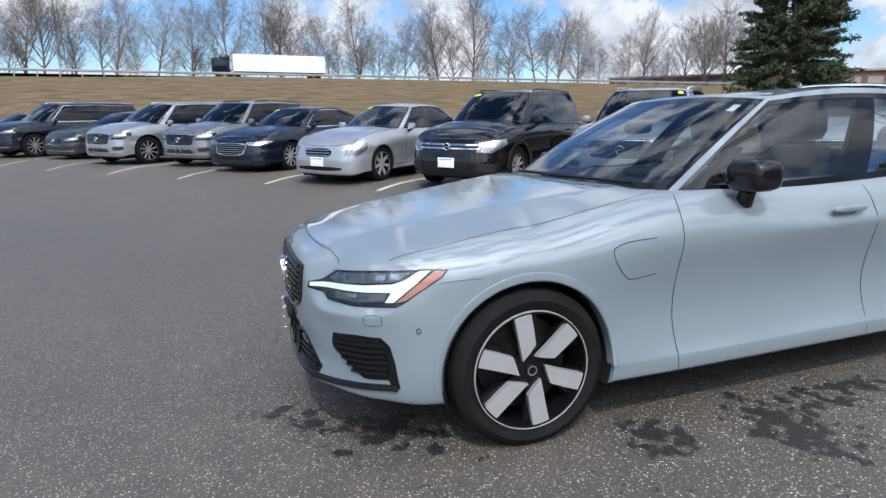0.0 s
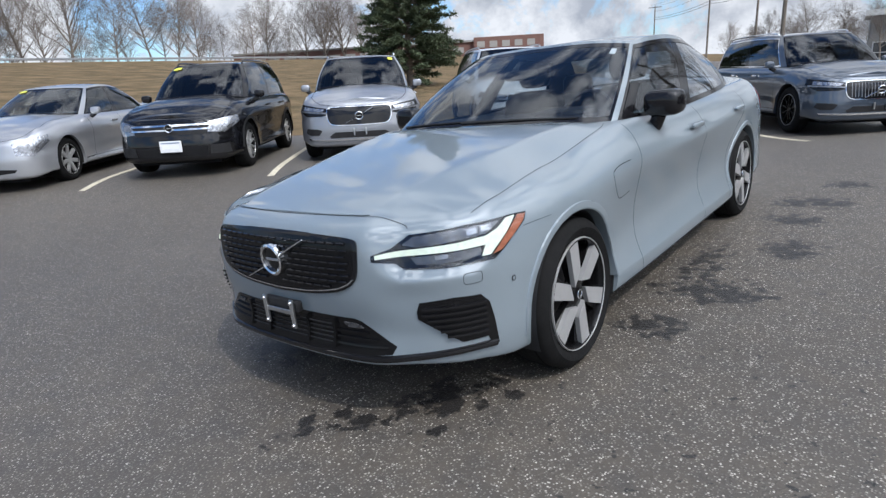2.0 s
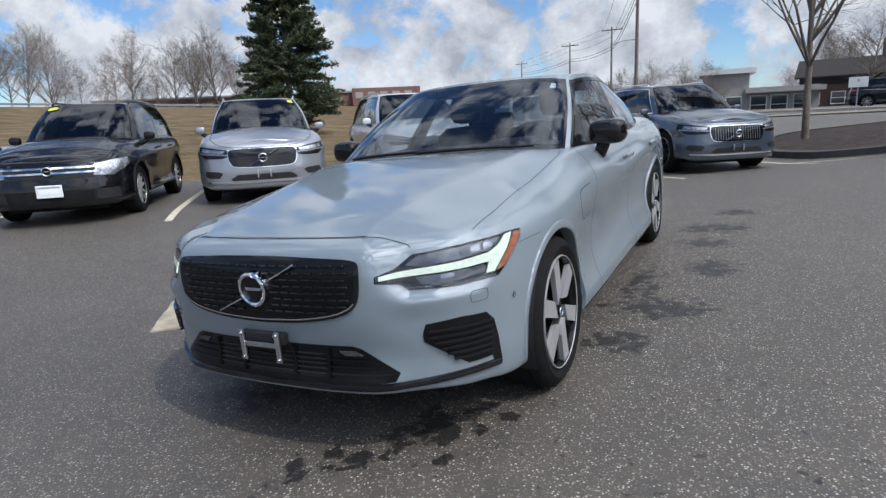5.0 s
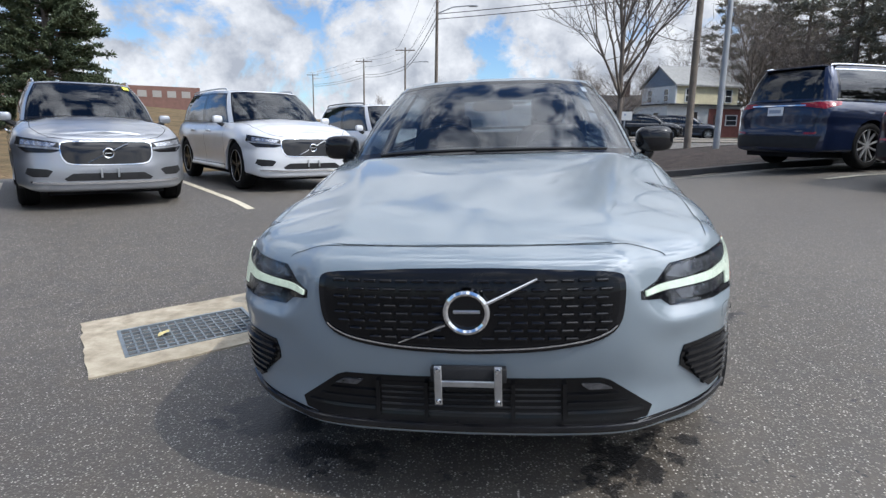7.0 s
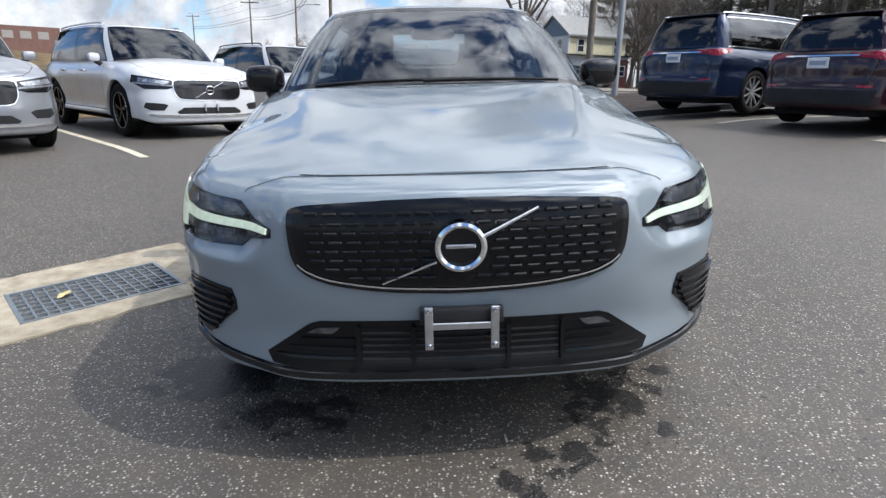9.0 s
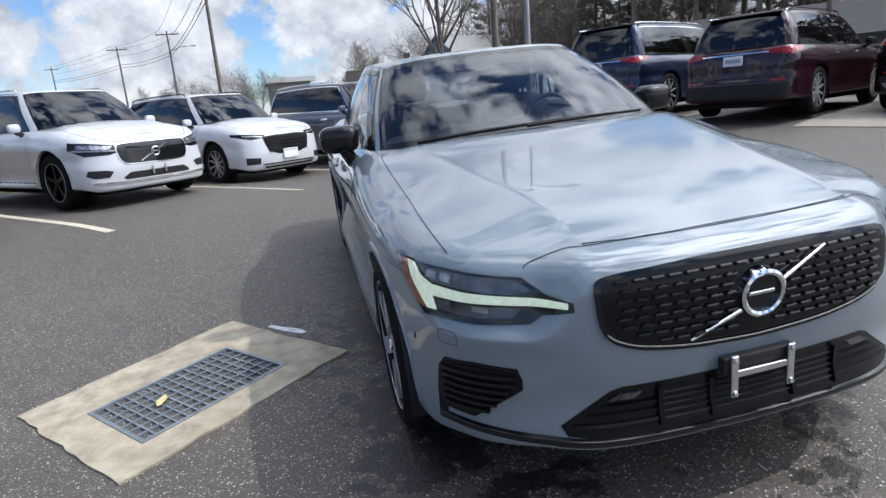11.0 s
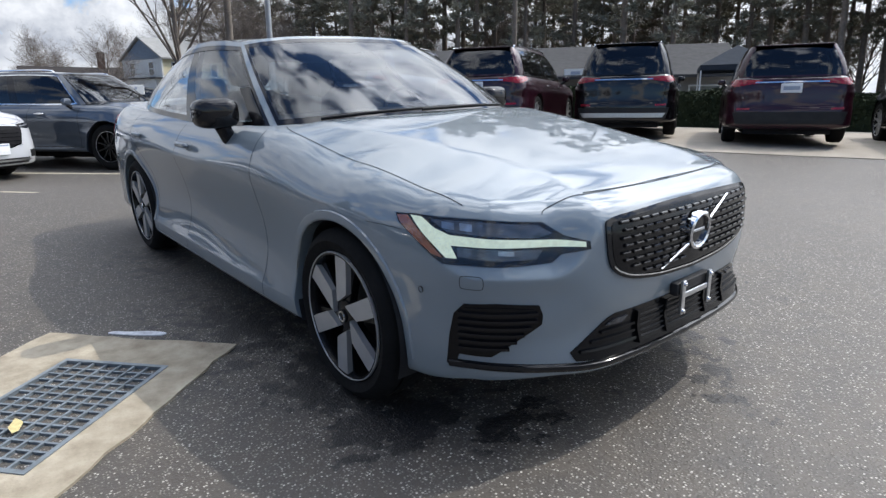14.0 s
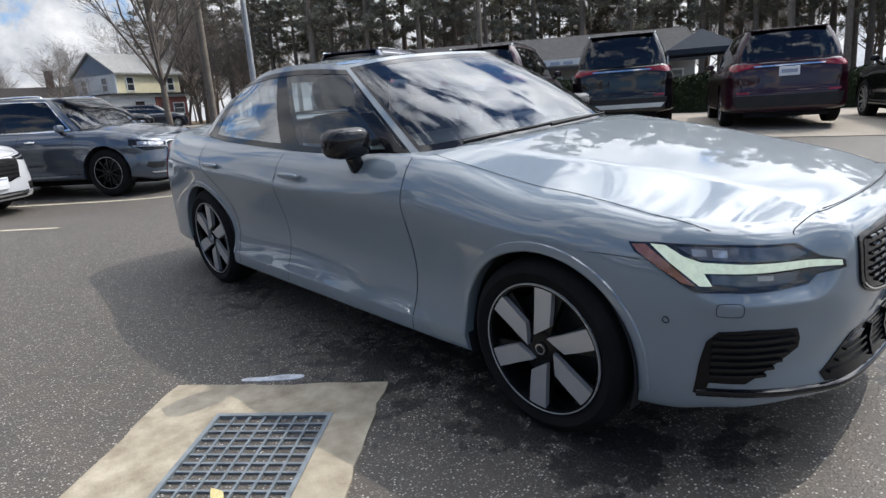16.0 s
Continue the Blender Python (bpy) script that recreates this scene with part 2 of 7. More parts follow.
def tube_path(bm, pts, radii, sides=8, cap=True):
    """A tapered tube along points."""
    pts = [Vector(p) for p in pts]
    if not hasattr(radii, "__len__"):
        radii = [radii] * len(pts)
    rings, ref = [], None
    for i, p in enumerate(pts):
        t = (pts[min(i + 1, len(pts) - 1)] - pts[max(i - 1, 0)]).normalized()
        ref = ref if ref and abs(ref.dot(t)) < 0.95 else (Vector((0, 0, 1)) if abs(t.z) < 0.9 else Vector((1, 0, 0)))
        u = (ref - t * ref.dot(t)).normalized()
        ref = u
        w = t.cross(u)
        rings.append([bm.verts.new(p + radii[i] * (math.cos(a) * u + math.sin(a) * w)) for a in [2 * math.pi * k / sides for k in range(sides)]])
    for a, b in zip(rings, rings[1:]):
        for k in range(sides):
            bm.faces.new((a[k], a[(k + 1) % sides], b[(k + 1) % sides], b[k]))
    if cap and sides > 2:
        bm.faces.new(rings[0][::-1]); bm.faces.new(rings[-1])
    return bm


def lathe(bm, profile, n=48, axis="x", a0=0.0, a1=2 * math.pi):
    """Turns a profile of (along, radius) round an axis."""
    full = abs(a1 - a0 - 2 * math.pi) < 1e-6
    rings = []
    for k in range(n if full else n + 1):
        a = a0 + (a1 - a0) * k / n
        c, s = math.cos(a), math.sin(a)
        ring = []
        for h, r in profile:
            co = {"x": (h, r * c, r * s), "y": (r * c, h, r * s), "z": (r * c, r * s, h)}[axis]
            ring.append(bm.verts.new(co))
        rings.append(ring)
    for k in range(len(rings) if full else len(rings) - 1):
        a, b = rings[k], rings[(k + 1) % len(rings)]
        for j in range(len(profile) - 1):
            bm.faces.new((a[j], b[j], b[j + 1], a[j + 1]))
    return bm


def catmull(pts, per=6, closed=False):
    pts = [np.array(p, float) for p in pts]
    out = []
    for i in range(len(pts) - 1):
        p0, p1, p2, p3 = pts[max(i - 1, 0)], pts[i], pts[i + 1], pts[min(i + 2, len(pts) - 1)]
        for k in range(per):
            t = k / per
            out.append(0.5 * (2 * p1 + (p2 - p0) * t + (2 * p0 - 5 * p1 + 4 * p2 - p3) * t * t + (3 * p1 - p0 - 3 * p2 + p3) * t ** 3))
    out.append(pts[-1])
    return out


def at_index(pts, s):
    """The smooth curve through pts at the index s."""
    n = len(pts) - 1
    i = min(max(int(s), 0), n - 1)
    t = s - i
    p0, p1, p2, p3 = pts[max(i - 1, 0)], pts[i], pts[i + 1], pts[min(i + 2, n)]
    return 0.5 * (2 * p1 + (p2 - p0) * t + (2 * p0 - 5 * p1 + 4 * p2 - p3) * t * t + (3 * p1 - p0 - 3 * p2 + p3) * t ** 3)


def smooth01(a, b, v):
    t = min(max((v - a) / (b - a), 0.0), 1.0)
    return t * t * (3 - 2 * t)


def softplus(v, k):
    return k * math.log1p(math.exp(max(-40.0, min(40.0, v / k))))



def hermite(v, pts):
    """A smooth curve through (x, y) pairs, flat beyond its ends."""
    if v <= pts[0][0]:
        return pts[0][1]
    if v >= pts[-1][0]:
        return pts[-1][1]
    n = len(pts)
    i = max(k for k in range(n - 1) if pts[k][0] <= v)
    (x0, y0), (x1, y1) = pts[i], pts[i + 1]
    slope = lambda a, b: (pts[b][1] - pts[a][1]) / (pts[b][0] - pts[a][0])
    m0, m1 = slope(max(i - 1, 0), i + 1), slope(i, min(i + 2, n - 1))
    h = x1 - x0
    t = (v - x0) / h
    return (2 * t ** 3 - 3 * t * t + 1) * y0 + (t ** 3 - 2 * t * t + t) * h * m0 + (3 * t * t - 2 * t ** 3) * y1 + (t ** 3 - t * t) * h * m1

# ---------------------------------------------------------------- the lot: one sheet of ground
AX, AY = 0.7507, 0.6606              # along the row of parked cars; across it is (-AY, AX)
R_LOT = Matrix(((0.99899, 0.0, -0.04495, 0), (-0.00135, 0.99955, -0.02993, 0), (0.04493, 0.02996, 0.99854, 0), (0, 0, 0, 1)))


def ground_z(x, y):
    """Height of the lot: it falls to the storm drain, lies level under the far row, and climbs to the motorway in the west."""
    xs = 11 - softplus(11 - x, 0.8)
    xs = -30 + softplus(xs + 30, 0.8)
    ys = -5 + softplus(12 - softplus(12 - y, 0.8) + 5, 0.8)
    q, a = -AY * x + AX * y, AX * x + AY * y
    w = smooth01(2.6, 6.6, q)
    z = (1 - w) * (0.045 * xs + 0.03 * ys) + w * (0.165 + 0.0115 * min(max(a, -24.0), 6.0) + 0.03 * softplus(min(a, 25) - 6, 1.0) - 0.16 * smooth01(2.2, 5.0, a) * smooth01(13.0, 8.0, a))
    z += (1 - w) * 0.20 * smooth01(5.0, 9.5, 0.883 * x + 0.469 * y)
    s = 0.997 * (x + 108) + 0.08 * (y + 10)
    z += smooth01(11.9, 16.0, q) * 6.9 * max(0.0, 1 - max(s - 5, 0) / 83) if s > 0 else smooth01(11.9, 16.0, q) * 6.9
    return z


def lot_point(a, q):
    return AX * a - AY * q, AY * a + AX * q


def graded(stops):
    out = [stops[0][0]]
    for (a, st), (b, _) in zip(stops, stops[1:]):
        n = max(1, round((b - a) / st))
        out += [a + (b - a) * k / n for k in range(1, n + 1)]
    return out


def asphalt_mat():
    m = bpy.data.materials.new("asphalt")
    m.use_nodes = True
    nt = m.node_tree
    N, L = nt.nodes.new, nt.links.new
    b = nt.nodes["Principled BSDF"]
    co = N("ShaderNodeTexCoord")

    def noise_node(scale, detail=4.0, rough=0.6, dist=0.0):
        n = N("ShaderNodeTexNoise")
        n.inputs["Scale"].default_value, n.inputs["Detail"].default_value = scale, detail
        n.inputs["Roughness"].default_value, n.inputs["Distortion"].default_value = rough, dist
        L(co.outputs["Object"], n.inputs["Vector"])
        return n.outputs["Fac"]

    def rng(v, a, c, lo=0.0, hi=1.0):
        r = N("ShaderNodeMapRange")
        r.inputs["From Min"].default_value, r.inputs["From Max"].default_value = a, c
        r.inputs["To Min"].default_value, r.inputs["To Max"].default_value = lo, hi
        L(v, r.inputs["Value"])
        return r.outputs[0]

    def math_node(op, u, v=None, val=0.0):
        n = N("ShaderNodeMath"); n.operation = op
        L(u, n.inputs[0])
        if v is not None:
            L(v, n.inputs[1])
        else:
            n.inputs[1].default_value = val
        return n.outputs[0]

    def mixc(f, ca, cb):
        n = N("ShaderNodeMix"); n.data_type = "RGBA"
        L(f, n.inputs["Factor"])
        for key, c in (("A", ca), ("B", cb)):
            if isinstance(c, tuple):
                n.inputs[key].default_value = (*c, 1)
            else:
                L(c, n.inputs[key])
        return n.outputs["Result"]

    vor = N("ShaderNodeTexVoronoi"); vor.inputs["Scale"].default_value = 96.0
    L(co.outputs["Object"], vor.inputs["Vector"])
    vor2 = N("ShaderNodeTexVoronoi"); vor2.inputs["Scale"].default_value = 100.0
    L(co.outputs["Object"], vor2.inputs["Vector"])
    sep = N("ShaderNodeSeparateColor"); L(vor.outputs["Color"], sep.inputs[0])
    sep2 = N("ShaderNodeSeparateColor"); L(vor2.outputs["Color"], sep2.inputs[0])
    stone = math_node("MULTIPLY", rng(vor.outputs["Distance"], 0.45, 0.1), rng(sep.outputs[0], 0.35, 1.0))
    pale = math_node("MULTIPLY", rng(vor2.outputs["Distance"], 0.48, 0.25), rng(sep2.outputs[1], 0.74, 0.97))
    base = mixc(rng(noise_node(0.35, 5), 0.35, 0.68), (0.056, 0.0465, 0.036), (0.091, 0.077, 0.060))
    base = mixc(rng(noise_node(7.0, 4), 0.3, 0.7), base, (0.055, 0.049, 0.042))
    base = mixc(stone, base, (0.30, 0.275, 0.24))
    base = mixc(pale, base, (0.50, 0.47, 0.42))
    # wet patches where the car was rinsed
    pos = N("ShaderNodeSeparateXYZ"); L(co.outputs["Object"], pos.inputs[0])
    blot = noise_node(12.5, 8.0, 0.62, 0.0)
    wet = None
    for cx, cy, rx, ry, th in WET:
        dx = math_node("DIVIDE", math_node("SUBTRACT", pos.outputs[0], None, cx), None, rx)
        dy = math_node("DIVIDE", math_node("SUBTRACT", pos.outputs[1], None, cy), None, ry)
        r2 = math_node("ADD", math_node("MULTIPLY", dx, dx), math_node("MULTIPLY", dy, dy))
        fall = rng(r2, 0.0, 1.0, th, 0.0)
        wet = fall if wet is None else math_node("MAXIMUM", wet, fall)
    wet = rng(math_node("ADD", wet, blot), 0.86, 0.91)
    # single drips scattered round the rinsed side
    dx = math_node("DIVIDE", math_node("SUBTRACT", pos.outputs[0], None, 1.3), None, 1.7)
    dy = math_node("DIVIDE", math_node("SUBTRACT", pos.outputs[1], None, 0.4), None, 3.4)
    drip = rng(math_node("ADD", math_node("MULTIPLY", dx, dx), math_node("MULTIPLY", dy, dy)), 0.2, 1.0, 0.29, 0.12)
    drip = rng(math_node("ADD", drip, noise_node(19.0, 2.5, 0.6, 0.2)), 0.945, 0.975)
    wet = math_node("MAXIMUM", wet, drip)
    base = mixc(math_node("MULTIPLY", wet, None, 0.93), base, (0.011, 0.010, 0.010))
    L(base, b.inputs["Base Color"])
    L(rng(wet, 0.0, 1.0, 0.60, 0.52), b.inputs["Roughness"])
    b.inputs["Specular IOR Level"].default_value = 0.6
    bp = N("ShaderNodeBump"); bp.inputs["Distance"].default_value = 0.006; bp.inputs["Strength"].default_value = 0.8
    L(math_node("ADD", stone, noise_node(60.0, 3)), bp.inputs["Height"]); L(bp.outputs[0], b.inputs["Normal"])
    return m


# centre, radii and strength of the rinsed places round the car
WET = [(-.3, .6, 1.2, 1.6, .47), (-1.0, 1.0, .9, 1.7, .38), (-.9, 2.6, .8, 1.3, .38), (-.45, -.60, .60, .34, .36), (-.89, -.30, .46, .30, .50), (-.60, -.58, .45, .26, .42), (-.88, .1, .50, .75, .49), (-.95, .95, .40, .8, .47), (0, -.8, 1.0, .3, .28),
       (.51, -.55, .30, .34, .46), (.62, -.44, .30, .36, .40), (.43, -.74, .22, .22, .40), (.30, -.86, .24, .20, .42), (.16, -1.08, .14, .28, .42), (.78, -.39, .20, .14, .42), (.62, -.77, .18, .14, .40),
       (1.02, .5, .34, .30, .46), (1.16, 1.08, .55, .42, .46), (1.25, 1.05, .40, .30, .46), (1.0, 1.5, .25, 1.1, .41), (1.40, 2.0, .34, .40, .46), (1.31, 2.75, .42, .36, .46), (1.35, 3.36, .62, .42, .46), (1.5, 4.1, .4, .3, .44),
       (1.9, -.3, 1.2, .9, .21), (.2, -1.9, .8, .6, .21), (2.2, 1.6, 1.6, 2.4, .25)]
ASPHALT = asphalt_mat()
GRASS = mat("dry_grass", (0.070, 0.060, 0.034), 0.95, var=0.0, color2=(0.215, 0.150, 0.086), scale=0.45, bump=0.3, bscale=4.0, spec=0.1, detail=12.0)
ROAD = mat("road_asphalt", (0.050, 0.049, 0.048), 0.9, var=0.18, scale=0.3, bump=0.003, bscale=60)
LINE_PAINT = mat("line_paint", (0.50, 0.455, 0.35), 0.8, var=0.25, scale=14, bump=0.002, bscale=80)
CONCRETE = mat("drain_concrete", (0.235, 0.198, 0.142), 0.9, color2=(0.44, 0.385, 0.29), scale=9, detail=10.0, bump=0.004, bscale=45)
CONCRETE_PALE = mat("apron_concrete", (0.285, 0.252, 0.208), 0.9, var=0.12, scale=1.2, bump=0.003, bscale=40)
MULCH = mat("mulch", (0.030, 0.021, 0.017), 0.95, var=0.6, scale=4, bump=0.05, bscale=14)
KERB = mat("kerb_asphalt", (0.06, 0.058, 0.056), 0.9, var=0.25, scale=5, bump=0.006, bscale=40)


def build_ground():
    qs = graded([(-900, 120), (-300, 40), (-80, 8), (-16, 0.8), (-4, 0.3), (11.9, 0.8), (20, 4), (120, 20), (300, 90), (900, 90)])
    as_ = graded([(-900, 120), (-300, 40), (-80, 6), (-26, 0.8), (-6, 0.3), (9, 0.8), (30, 5), (90, 20), (300, 90), (900, 90)])
    verts, faces, mats = [], [], []
    for q in qs:
        for a in as_:
            x, y = lot_point(a, q)
            verts.append((x, y, ground_z(x, y)))
    n = len(as_)
    for i in range(len(qs) - 1):
        for j in range(n - 1):
            faces.append((i * n + j, i * n + j + 1, (i + 1) * n + j + 1, (i + 1) * n + j))
            qm, am = (qs[i] + qs[i + 1]) / 2, (as_[j] + as_[j + 1]) / 2
            mats.append(1 if ((qm > 11.9 and am < 9.5 + .2 * (qm - 11.9)) or am > 70 or am < -60 or qm < -60) else 0)
    me = mesh_from("ground", verts, faces)
    me.materials.append(ASPHALT); me.materials.append(GRASS)
    me.polygons.foreach_set("material_index", mats)
    ob = new("ground", me)
    tagged(ob, "worn grey asphalt car park with wet patches, dry grass slope beyond", "ground", kind="structure")


def strip_on_ground(name, p, q, width, lift, material, step=0.4, thick=0.0):
    """A painted line or band that follows the ground from p to q."""
    p, q = Vector((*p, 0)), Vector((*q, 0))
    n = max(2, int((q - p).length / step))
    side = (q - p).normalized().cross(Vector((0, 0, 1))) * (width / 2)
    bm = bmesh.new()
    rows = []
    for k in range(n + 1):
        c = p.lerp(q, k / n)
        rows.append([bm.verts.new((c.x + s * side.x, c.y + s * side.y, ground_z(c.x + s * side.x, c.y + s * side.y) + lift)) for s in (-1, -0.33, 0.33, 1)])
    for r0, r1 in zip(rows, rows[1:]):
        for k in range(3):
            bm.faces.new((r0[k], r0[k + 1], r1[k + 1], r1[k]))
    return bm


build_ground()

# ---------------------------------------------------------------- cars
# A car's own axes: x to its left, y to its rear, z up; the origin is on the ground under the middle of the front axle.
from mathutils.bvhtree import BVHTree
from mathutils.geometry import delaunay_2d_cdt


class Shell:
    """A body made of a wall that runs round the plan contour, closed by a crowned top and a floor."""

    def __init__(self, contour, keys, crown, arches, per=5, wheel_r=0.335, deck=None, flare=0.012, across=9):
        self.contour = [np.array(p, float) for p in contour]
        self.keys, self.crown, self.arches, self.per, self.flare, self.wheel_r = keys, crown, arches, per, flare, wheel_r
        self.deck, self.across = deck, across

    def profile(self, s):
        ks = [k for k, _ in self.keys]
        i = max(j for j in range(len(ks)) if ks[j] <= s + 1e-9)
        i = min(i, len(ks) - 2)
        t = smooth01(ks[i], ks[i + 1], s)
        a, b = np.array(self.keys[i][1], float), np.array(self.keys[i + 1][1], float)
        return a * (1 - t) + b * t

    def wall(self, s):
        """Points of the wall at the contour index s, bottom to top."""
        c = at_index(self.contour, s)
        e = 0.02
        d = at_index(self.contour, min(s + e, len(self.contour) - 1)) - at_index(self.contour, max(s - e, 0))
        nrm = np.array([d[1], -d[0]]) / (np.hypot(*d) + 1e-9)
        if s < 1e-6 or s > len(self.contour) - 1 - 1e-6:
            nrm = np.array([0.0, -1.0 if s < 1 else 1.0])
        pts = []
        for z, off in self.profile(s):
            p = c + nrm * off
            for ay, az, ar in self.arches:
                r = math.hypot(p[1] - ay, z - az)
                p = p + np.array([self.flare * (1 - smooth01(ar + 0.044, ar + 0.066, r)), 0]) * (1 if p[0] > 0.6 else 0)
            pts.append((max(p[0], 0.0) if s not in (0,) else 0.0, p[1], z))
        return pts

    def mesh(self, name):
        smax = len(self.contour) - 1
        ss = [k / self.per for k in range(smax * self.per + 1)]
        walls = [self.wall(s) for s in ss]
        walls[0] = [(0.0, y, z) for _, y, z in walls[0]]
        walls[-1] = [(0.0, y, z) for _, y, z in walls[-1]]
        # refine the levels with a smooth curve
        walls = [[tuple(p) for p in catmull(w, 3)] for w in walls]
        bm = bmesh.new()
        K, T = len(walls[0]), self.across
        def V(co):
            return bm.verts.new(co)
        for sgn in (1, -1):
            grid = [[V((sgn * x, y, z)) for x, y, z in w] for w in walls]
            for a, b in zip(grid, grid[1:]):
                for k in range(K - 1):
                    f = (a[k], b[k], b[k + 1], a[k + 1])
                    bm.faces.new(f if sgn > 0 else f[::-1])
            top = []
            for w in walls:
                x0, y0, z0 = w[-1]
                row = []
                for j in range(T + 1):
                    t = 1 - j / T
                    z = z0 + self.crown(t, y0, x0 * t)
                    if self.deck:
                        z = self.deck(t, y0, z, x0 * t)
                    row.append(V((sgn * x0 * t, y0, z)))
                top.append(row)
            for a, b in zip(top, top[1:]):
                for j in range(T):
                    f = (a[j], b[j], b[j + 1], a[j + 1])
                    bm.faces.new(f if sgn > 0 else f[::-1])
            low = [[V((sgn * w[0][0] * (1 - j / 3), w[0][1], w[0][2])) for j in range(4)] for w in walls]
            for a, b in zip(low, low[1:]):
                for j in range(3):
                    f = (a[j + 1], b[j + 1], b[j], a[j])
                    bm.faces.new(f if sgn > 0 else f[::-1])
        bmesh.ops.remove_doubles(bm, verts=bm.verts, dist=2e-4)
        bmesh.ops.dissolve_degenerate(bm, edges=bm.edges, dist=1e-4)
        return bm


def carve(bm, cutters, name):
    """The solid bm less the cutters."""
    bmesh.ops.recalc_face_normals(bm, faces=bm.faces)
    me = bpy.data.meshes.new(name)
    bm.to_mesh(me); bm.free()
    body = new("carve_body", me)
    tools = []
    for c in cutters:
        bmesh.ops.recalc_face_normals(c, faces=c.faces)
        cm = bpy.data.meshes.new("carve_tool")
        c.to_mesh(cm); c.free()
        t = new("carve_tool", cm)
        tools.append(t)
        mod = body.modifiers.new("cut", "BOOLEAN")
        mod.operation, mod.solver, mod.object = "DIFFERENCE", "EXACT", t
    dg = bpy.context.evaluated_depsgraph_get()
    dg.update()
    out = bpy.data.meshes.new_from_object(body.evaluated_get(dg))
    for o in [body] + tools:
        old = o.data
        bpy.data.objects.remove(o)
        bpy.data.meshes.remove(old)
    out.name = name
    out.polygons.foreach_set("use_smooth", [True] * len(out.polygons))
    out.set_sharp_from_angle(angle=radians(32))
    return out


def cylinder_x(y, z, r, x0, x1, n=40):
    bm = bmesh.new()
    lathe(bm, [(x0, 1e-4), (x0, r), (x1, r), (x1, 1e-4)], n)
    bmesh.ops.translate(bm, verts=bm.verts, vec=(0, y, z))
    bmesh.ops.remove_doubles(bm, verts=bm.verts, dist=5e-4)
    return bm


def tree_of(me):
    return BVHTree.FromPolygons([v.co.copy() for v in me.vertices], [tuple(p.vertices) for p in me.polygons])


def chaikin(pts, n=2, closed=True):
    for _ in range(n):
        out = []
        m = len(pts)
        for i in range(m if closed else m - 1):
            a, b = Vector(pts[i]), Vector(pts[(i + 1) % m])
            out += [a.lerp(b, 0.22), a.lerp(b, 0.78)]
        pts = out
    return pts


def inside(p, poly):
    x, y, c = p[0], p[1], False
    for i in range(len(poly)):
        (x0, y0), (x1, y1) = poly[i - 1], poly[i]
        if (y0 > y) != (y1 > y) and x < (x1 - x0) * (y - y0) / (y1 - y0) + x0:
            c = not c
    return c


def decal(tree, poly, way, lift=0.004, depth=0.012, step=0.03, rounding=0, mirror=False):
    """A panel with thickness that hugs the body: poly (in 3D, roughly on it) is cast along way on to it."""
    way = Vector(way).normalized()
    up = Vector((0, 0, 1)) if abs(way.z) < 0.9 else Vector((0, 1, 0))
    r = way.cross(up).normalized()
    u = r.cross(way)
    flat = [Vector((Vector(p).dot(r), Vector(p).dot(u))) for p in poly]
    if rounding:
        flat = chaikin(flat, rounding)
    edge = []
    for i in range(len(flat)):
        a, b = flat[i], flat[(i + 1) % len(flat)]
        k = max(1, int((b - a).length / step))
        edge += [a.lerp(b, j / k) for j in range(k)]
    n = len(edge)
    e2 = [(p.x, p.y) for p in edge]
    lo = (min(p[0] for p in e2), min(p[1] for p in e2))
    hi = (max(p[0] for p in e2), max(p[1] for p in e2))
    pts = list(edge)
    gx = lo[0] + step / 2
    while gx < hi[0]:
        gy = lo[1] + step / 2
        while gy < hi[1]:
            if inside((gx, gy), e2) and min((Vector((gx, gy)) - p).length for p in edge) > step * 0.4:
                pts.append(Vector((gx, gy)))
            gy += step
        gx += step
    vs, _, fs, *_ = delaunay_2d_cdt(pts, [(i, (i + 1) % n) for i in range(n)], [], 1, 1e-5)
    base = sum((Vector(p) for p in poly), Vector()) / len(poly)
    w0 = base.dot(way) - 0.6
    bm = bmesh.new()
    tops, nrm = [], []
    for p in vs:
        o = r * p.x + u * p.y + way * w0
        hit, nn, _, _ = tree.ray_cast(o, way, 1.6)
        if hit is None:
            hit, nn, _, _ = tree.find_nearest(r * p.x + u * p.y + way * base.dot(way))
        if nn.dot(way) > 0:
            nn = -nn
        tops.append(bm.verts.new(hit + nn * lift)); nrm.append(nn)
    for f in fs:
        try:
            bm.faces.new([tops[i] for i in f])
        except ValueError:
            pass
    bmesh.ops.recalc_face_normals(bm, faces=bm.faces)
    out = [e for e in bm.edges if len(e.link_faces) == 1]
    idx = {v: i for i, v in enumerate(tops)}
    low = {}
    for e in out:
        for v in e.verts:
            if v not in low:
                low[v] = bm.verts.new(v.co - nrm[idx[v]] * depth)
    for e in out:
        a, b = e.verts
        try:
            bm.faces.new((a, b, low[b], low[a]))
        except ValueError:
            pass
    if mirror:
        bmesh.ops.scale(bm, vec=(-1, 1, 1), verts=bm.verts)
    bmesh.ops.recalc_face_normals(bm, faces=bm.faces)
    return bm


